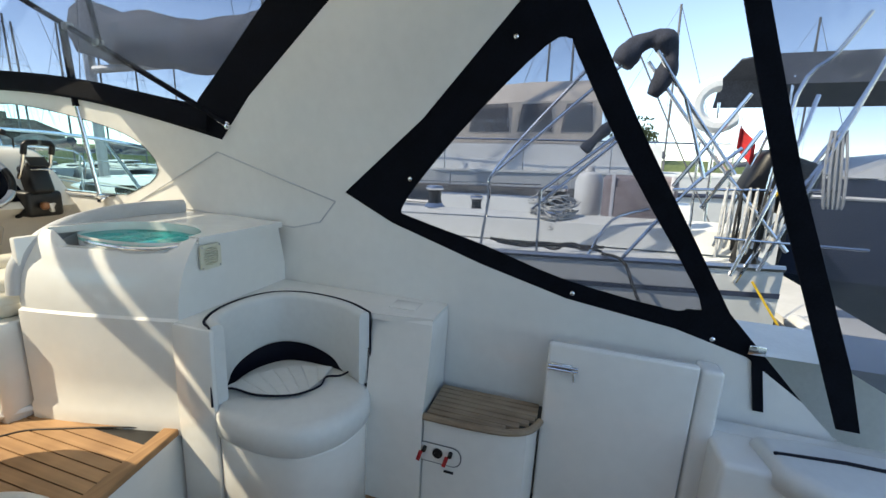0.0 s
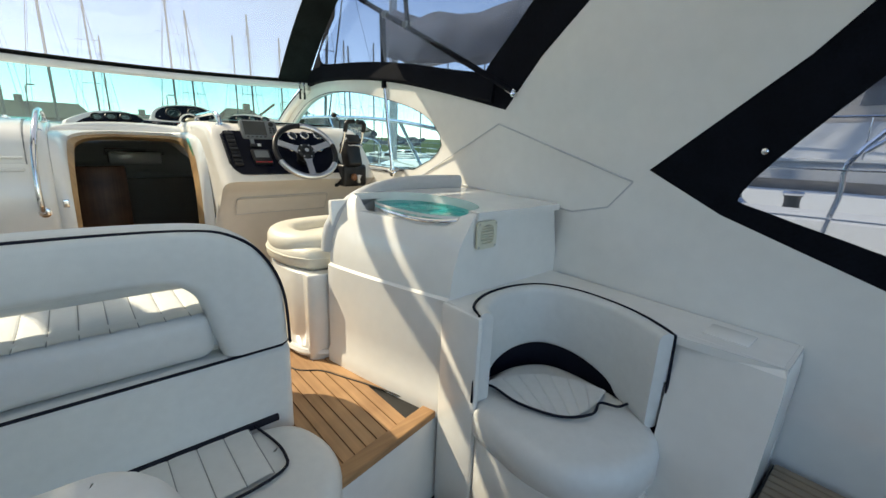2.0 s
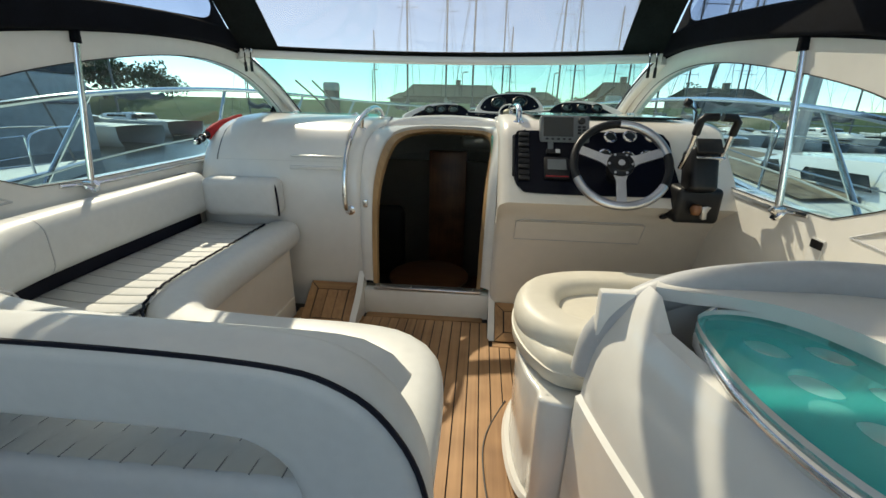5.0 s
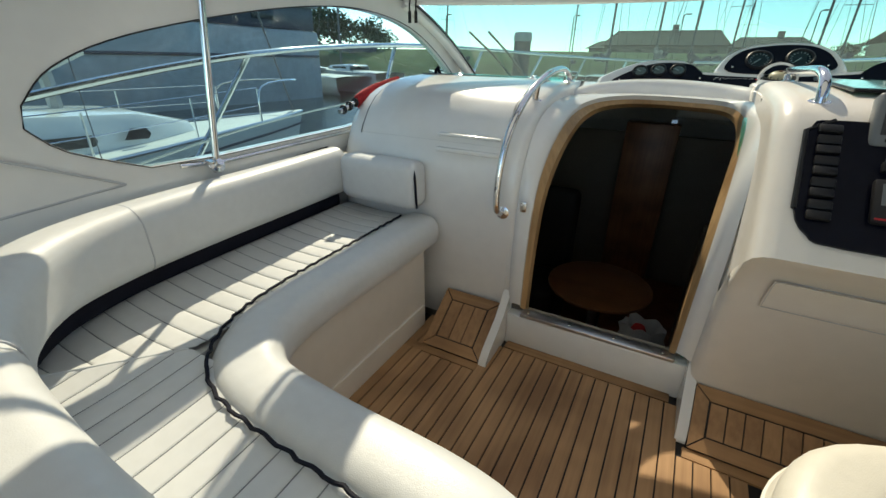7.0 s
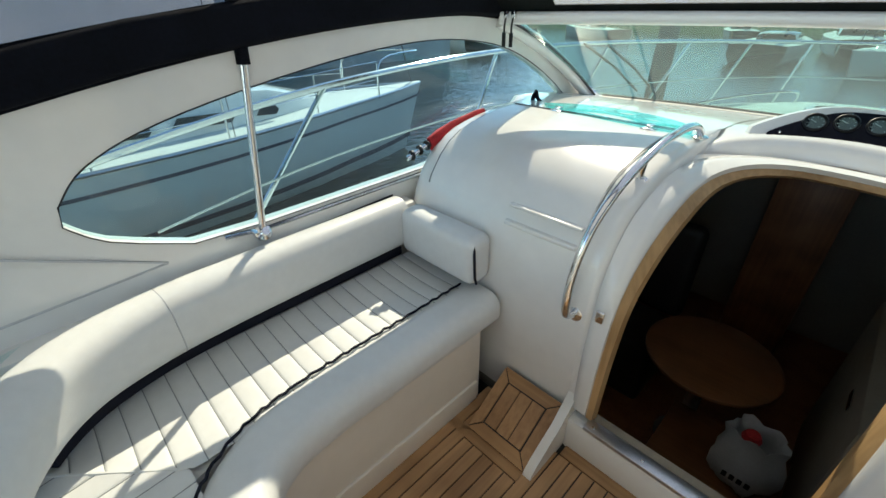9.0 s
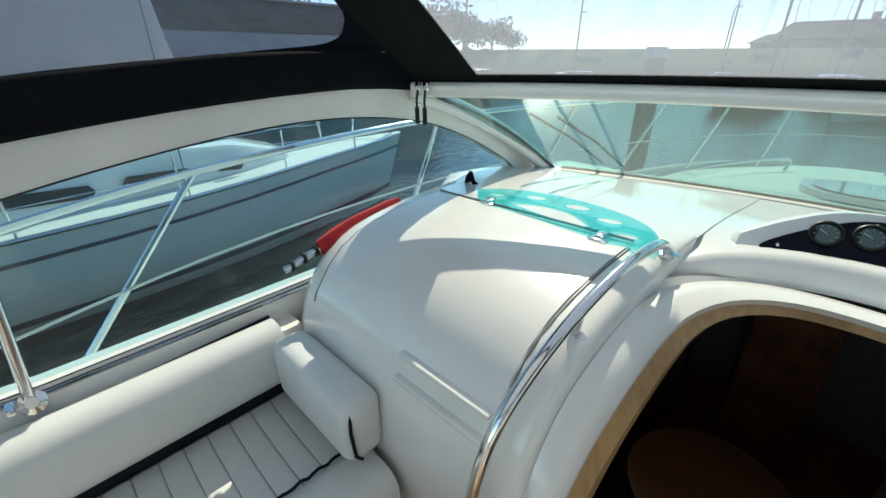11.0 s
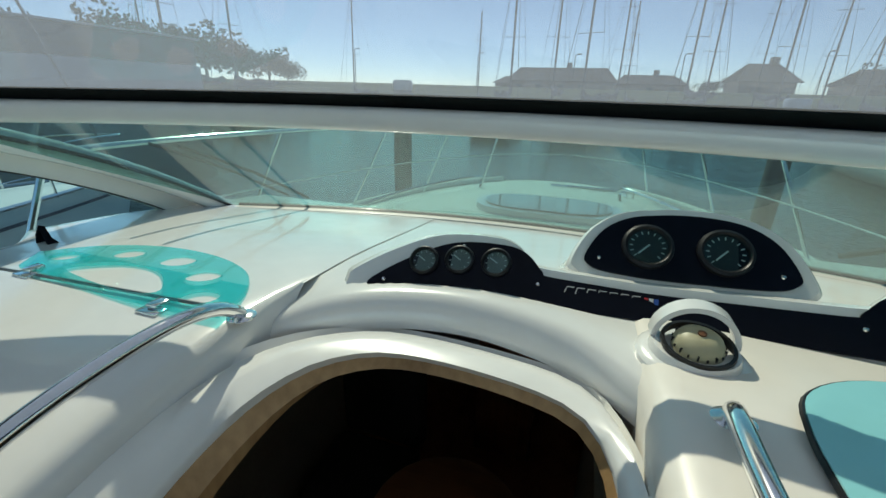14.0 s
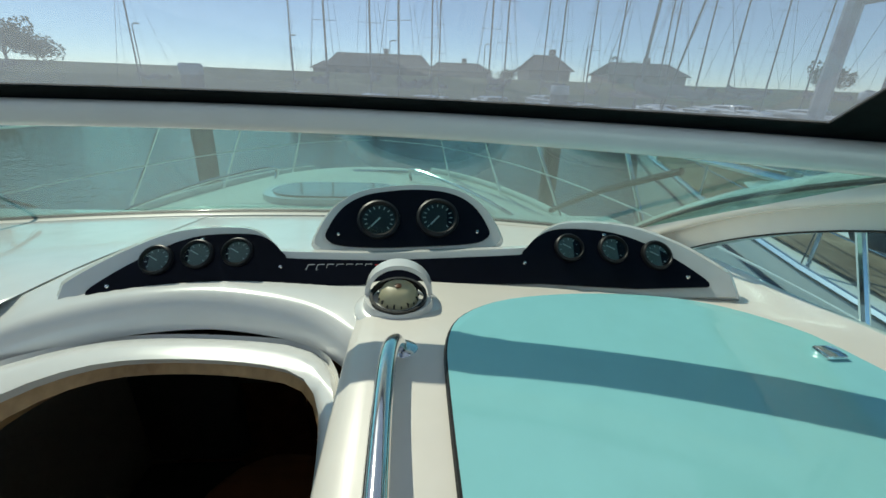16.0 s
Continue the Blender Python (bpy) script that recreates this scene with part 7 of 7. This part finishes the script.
part("canopy", sheet([[(8.9, y, 2.6), (9.3, y, 3.2), (10.6, y, 3.4), (11.9, y, 3.2), (12.3, y, 2.6)] for y in (-10, -7, -4, -2.2)], 0.03), COVER, nb, "grey canvas canopy", angle=40)
for yy in (-9.6, -7, -4.6, -2.6):
    part("canopy_post", tube([(9.0, yy, 0.95), (9.0, yy, 2.75)], 0.025, 6), CHROME, nb)
part("rub_rail", tube([(8.78, -10.4, 0.6), (8.62, -7, 0.6), (8.9, -4.5, 0.6), (9.56, -3.2, 0.6), (10.4, -2.75, 0.6)], 0.04, 6), FENDER, nb, "pale rubbing strake")
pr = thing("finger_pontoon", (6, -2.4, -0.8), "dark timber finger pontoon with pale deck", "pontoon")
part("deck", plate([(3.3, -1.5), (9, -1.62), (9, -2.5), (3.3, -2.35)], [], lambda x, y, t: (x, y, -0.72 + t), 0.08), GEL, pr, "pale pontoon deck")
part("frame", plate([(3.25, -1.46), (9.05, -1.57), (9.05, -2.55), (3.25, -2.4)], [], lambda x, y, t: (x, y, -1.05 + t), 0.33), PIER, pr, "dark timber frame")
fe = thing("fender", (4.6, -1.9, -0.7), "long white fender hung along the pontoon", "fender")
part("body", ring_sweep([(3.8, -1.38, -0.5), (3.86, -1.38, -0.5), (4.68, -1.38, -0.5), (4.74, -1.38, -0.5)], lambda f: circle(0.05 if f in (0.0, 1.0) else 0.1, 12), False), FENDER, fe)
yr = thing("yellow_mooring_line", (3.0, -0.6, 0.0), "thin yellow mooring line running down to the water", "rope")
part("line", tube(smooth_line([(2.95, -0.28, 0.32), (2.88, -0.57, -0.12), (2.86, -0.84, -0.38), (2.8, -1.25, -0.68), (2.7, -1.7, -0.9)], 6), 0.009, 6), YROPE, yr)

# our bow rail
br = thing("bow_rail", (0, 7, 0.8), "polished steel bow rail with diagonal stanchions", "bow rail")
for s in (-1, 1):
    top = smooth_line([(s * 1.6, 2.75, 0.86), (s * 1.63, 3.2, 0.97), (s * 1.64, 4.1, 1.09), (s * 1.62, 5.2, 1.13), (s * 1.5, 6.3, 1.1), (s * 1.2, 7.5, 1.04), (s * 0.65, 8.6, 0.98), (s * 0.05, 9.0, 0.96)], 5)
    part("top_rail", moved(tube(top, 0.014, 8), TRIM), CHROME, br)
    part("wire", moved(tube([Vector((p.x, p.y, p.z - 0.30)) for p in top[6:]], 0.005, 5), TRIM), FENDER, br)
    for (ya, za), (yb, zb) in (((3.55, 0.44), (4.1, 1.09)), ((4.9, 0.44), (5.3, 1.13)), ((6.0, 0.44), (6.3, 1.1)), ((7.0, 0.42), (7.25, 1.05)), ((7.85, 0.4), (8.05, 1.01)), ((8.5, 0.38), (8.62, 0.98))):
        part("stanchion", moved(tube([(s * min(1.66, deck_half(ya) - 0.08), ya, za), min(top, key=lambda q: abs(q.y - yb))], 0.012, 8), TRIM), CHROME, br)
    grab = thing("deck_grab_rail", (s * 0.95, 6.3, 0.75), "low polished steel grab rail along the cabin top", "grab rail", "deck grab rails")
    gp = [(s * (1.05 - 0.16 * k), 5.95 + 0.2 * k) for k in range(5)]
    part("rail", moved(tube(smooth_line([(*gp[0], deck_top(*gp[0]))] + [(x, y, deck_top(x, y) + 0.07) for x, y in gp] + [(*gp[-1], deck_top(*gp[-1]))], 4), 0.01, 8), TRIM), CHROME, grab)
wl = thing("anchor_windlass", (0.25, 7.3, 0.66), "low steel anchor windlass frame on the foredeck", "windlass")
part("base", moved(cube(0.02, 0.5, 7.1, 7.32, 0.56, 0.70, 0.03, 3), TRIM), GEL, wl)
part("bar", moved(tube([(0.0, 7.15, 0.66), (0.0, 7.15, 0.735), (0.52, 7.15, 0.735), (0.52, 7.15, 0.66)], 0.012, 8), TRIM), CHROME, wl)
part("cleat", moved(tube([(0.15, 7.05, 0.71), (0.35, 7.05, 0.71)], 0.014, 8), TRIM), CHROME, wl)
dh_ = thing("deck_hatch", (0.1, 6.6, 0.78), "smoked deck hatch with aluminium frame", "deck hatch")
hatch_at = TRIM @ pose(0.05, 6.2, 0.848, -5)
part("frame", moved(plate(pad(0.66, 0.46, 0.2, 8), [], lambda x, y, t: (x, y, t - 0.02), 0.03), hatch_at), ALU, dh_)
part("pane", moved(plate(pad(0.58, 0.38, 0.17, 8), [], lambda x, y, t: (x, y, 0.011 + t), 0.006), hatch_at), DARKG, dh_)
wp = thing("windscreen_wipers", (-0.6, 5.8, 0.95), "black windscreen wiper arms", "wiper")
for x0, x1 in ((-0.98, -1.08), (-0.88, -0.96)):
    part("arm", moved(tube([(x0, 5.66, 0.93), (x0 * 0.5 + x1 * 0.5, 5.42, 1.08), (x1, 5.18, 1.2)], 0.006, 6), TRIM), BLACK, wp)
part("arm", moved(tube([(0.95, 5.70, 0.93), (1.02, 5.45, 1.08), (1.1, 5.2, 1.2)], 0.01, 6), TRIM), BLACK, wp)

# far harbour
bank = [[(-400, y, z), (-150, y, z), (-80, y, z + 0.3), (-40, y, z + 0.2), (0, y, z), (60, y, z), (150, y, z - 0.3), (400, y, z)] for y, z in ((58, WL - 0.3), (61, 0.4), (68, 2.2), (76, 2.4), (110, 1.6), (400, 1.4))]
struct("ground_bank", sheet(bank), GRASS, "grassy harbour dike across the water", "grass bank", angle=70)
side_bank = [[(x, 62, z), (x, 20, z), (x, -30, z), (x, -120, z)] for x, z in ((70, WL - 0.3), (73, 0.5), (80, 2.0), (400, 2.0))]
struct("ground_east", sheet(side_bank), GRASS, "grassy shore beyond the moorings", "grass bank", angle=70)
side_bank = [[(x, 60, z), (x, 20, z), (x, -30, z), (x, -120, z)] for x, z in ((-60, WL - 0.3), (-63, 0.5), (-70, 2.4), (-400, 2.0))]
struct("ground_west", sheet(side_bank), GRASS, "grassy shore beyond the moorings", "grass bank", angle=70)


def crown(r, h, n):
    """Clumps of small leaves in an uneven mass."""
    vs, fs = [], []
    blobs = [(random.gauss(0, r * 0.42), random.gauss(0, r * 0.42), h * (0.45 + 0.4 * random.random()), r * (0.3 + 0.25 * random.random())) for _ in range(12)]
    for i in range(n):
        bx, by, bz, brad = random.choice(blobs)
        d = Vector((random.gauss(0, 1), random.gauss(0, 1), random.gauss(0, 0.8))).normalized() * brad * (0.6 + 0.5 * random.random())
        c = Vector((bx, by, bz)) + d
        a = Vector((random.gauss(0, 1), random.gauss(0, 1), random.gauss(0, 1))).normalized() * 0.32
        b = a.cross(Vector((random.gauss(0, 1), random.gauss(0, 1), random.gauss(0, 1)))).normalized() * 0.2
        k = len(vs)
        vs += [c - a, c + b, c + a, c - b]
        fs.append((k, k + 1, k + 2, k + 3))
    return vs, fs


def tree(at, r, h):
    t = thing("tree", at, "leafy green tree on the far dike", "tree", "trees on the dike")
    part("trunk", moved(ring_sweep([(0, 0, 0), (0.1, 0, h * 0.25), (0, 0.1, h * 0.55)], lambda f: circle(0.3 - 0.18 * f, 7), False), Matrix.Translation(at)), BARK, t)
    for k in range(4):
        part("limb", moved(ring_sweep([(0, 0, h * 0.25), (r * 0.3 * math.cos(k * 1.6), r * 0.3 * math.sin(k * 1.6), h * 0.45), (r * 0.55 * math.cos(k * 1.6), r * 0.55 * math.sin(k * 1.6), h * 0.65)], lambda f: circle(0.12 - 0.08 * f, 5), False), Matrix.Translation(at)), BARK, t)
    vs, fs = crown(r, h, 1500)
    me = bpy.data.meshes.new("crown")
    me.from_pydata([v + Vector(at) for v in vs], [], fs)
    me.materials.append(LEAF)
    ob = new("crown", me)
    ob.parent, ob.matrix_parent_inverse = t, t.matrix_world.inverted()
    return t


t0 = tree((-60, 70, 2.0), 4.5, 7.5)
for az, dist, k in ((-66, 88, 1.1), (-61, 86, 1.25), (-56, 84, 1.0), (-52, 82, 1.3), (-48.5, 84, 1.2), (-45.5, 83, 1.1), (-42.5, 85, 1.0), (-39.0, 84, 0.8), (-37, 84, 0.6), (8.5, 110, 0.55), (12, 110, 0.5), (26, 95, 0.7), (44, 90, 0.6), (60, 85, 0.9), (84, 80, 0.8), (98, 80, 0.9)):
    copy_thing(t0, Matrix.Translation((dist * math.sin(radians(az)), 3 + dist * math.cos(radians(az)), 1.6)) @ Matrix.Rotation(az * 0.7, 4, "Z") @ Matrix.Scale(k, 4))
t0.matrix_basis = Matrix.Translation((-95 * math.sin(radians(74)), 3 + 95 * math.cos(radians(74)), 1.6))


def house(az, dist, w, h, roofh):
    x, y = dist * math.sin(radians(az)), 3 + dist * math.cos(radians(az))
    hs_ = thing("house", (x, y, 1.8), "low house with a broad dark roof behind the dike", "house", "houses behind the dike")
    part("wall", cube(x - w / 2, x + w / 2, y, y + 8, 1.2, 1.8 + h), BRICK, hs_, smooth=False)
    part("roof", sheet([[(x - w / 2 - 0.6, y - 0.6, 1.8 + h), (x + w / 2 + 0.6, y - 0.6, 1.8 + h)], [(x - w / 2 + 1.5, y + 4, 1.8 + h + roofh), (x + w / 2 - 1.5, y + 4, 1.8 + h + roofh)], [(x - w / 2 - 0.6, y + 8.6, 1.8 + h), (x + w / 2 + 0.6, y + 8.6, 1.8 + h)]], 0.1), ROOFM, hs_, smooth=False)
    ch_ = part("chimney", cube(x + 0.8, x + 1.8, y + 3.6, y + 4.4, 1.8 + h + roofh - 0.3, 1.8 + h + roofh + 0.9), BRICK, hs_)
    for k in range(max(2, int(w // 4))):
        xx = x - w / 2 + 1.5 + k * 4
        wd = part("window", cube(xx, xx + 1.2, y - 0.05, y + 0.02, 2.2, 3.3), DARKG, hs_)


house(-4, 92, 20, 2.2, 2.6)
house(6, 96, 12, 2.0, 1.8)
house(17, 80, 7, 2.2, 2.6)
house(-9, 99, 10, 1.8, 1.5)
house(28, 88, 14, 2.0, 2.2)
for x, y, h in ((-2.95, 11.3, 1.62), (3.1, 12.2, 1.5), (10.5, 13.4, 1.6)):
    pl = thing("mooring_pile", (x, y, WL), "weathered timber mooring pile with a pale cap", "mooring pile", "mooring piles")
    part("shaft", moved(lathe([(0.16, -0.5), (0.16, h - WL), (0.14, h - WL + 0.04), (0, h - WL + 0.05)], 14), Matrix.Translation((x, y, WL))), PILE, pl)
    part("cap", moved(lathe([(0.165, h - WL - 0.1), (0.17, h - WL - 0.08), (0.17, h - WL + 0.03), (0.15, h - WL + 0.06)], 14), Matrix.Translation((x, y, WL))), HULLG, pl)
for az in (-29, -14, -2.5, 9, 21):
    x, y = 72 * math.sin(radians(az)), 3 + 72 * math.cos(radians(az))
    lp = thing("street_lamp", (x, y, 2.2), "slim grey street lamp on the dike", "street lamp", "lamps on the dike")
    part("post", tube([(x, y, 2.0), (x, y, 7.0), (x + 0.3, y, 7.2)], 0.07, 6), MASTD, lp)
    part("lantern", cube(x + 0.2, x + 0.9, y - 0.12, y + 0.12, 7.1, 7.25, 0.04), MASTD, lp)
far = yacht("moored_yacht", (-5.5, 30, WL), 0, 10, 3.0, 0.9, HULLW, "white yacht moored across the basin", 11.5, COVER, False, MASTD)
tagged(far, group="moored yachts")
spots = [(-3, 33, 12), (0, 38, -20), (2.5, 34, 160), (5, 45, 8), (9, 42, 190), (13.5, 36, 10), (17, 44, 170), (20, 52, 15), (23, 38, -10), (26, 48, 186), (29, 36, 10), (33, 42, 0), (36, 50, 170), (38.5, 40, 12), (41, 46, 4), (44, 36, 186), (47, 50, 0), (50, 42, 175), (54, 38, 0), (58, 48, 185), (63, 40, 6), (69, 46, 180), (75, 38, 0), (81, 34, 186), (87, 30, 0), (93, 36, 180), (100, 30, 4), (107, 38, 180), (-13, 47, 20), (-25, 42, 60), (-36, 36, 75), (-46, 40, 85), (-40.5, 28, 80)]
for i, (az, dist, turn) in enumerate(spots):
    k = 0.85 + 0.3 * random.random()
    copy_thing(far, Matrix.Translation((dist * math.sin(radians(az)), 3 + dist * math.cos(radians(az)), WL)) @ Matrix.Rotation(radians(turn), 4, "Z") @ Matrix.Scale(k, 4))
dk2 = yacht("leaning_yacht", (11.0, 17.5, WL), 5, 10.5, 3.1, 0.95, HULLW, "white yacht with a dark stout mast moored ahead", 13, COVER, False, MASTD, 0.9)
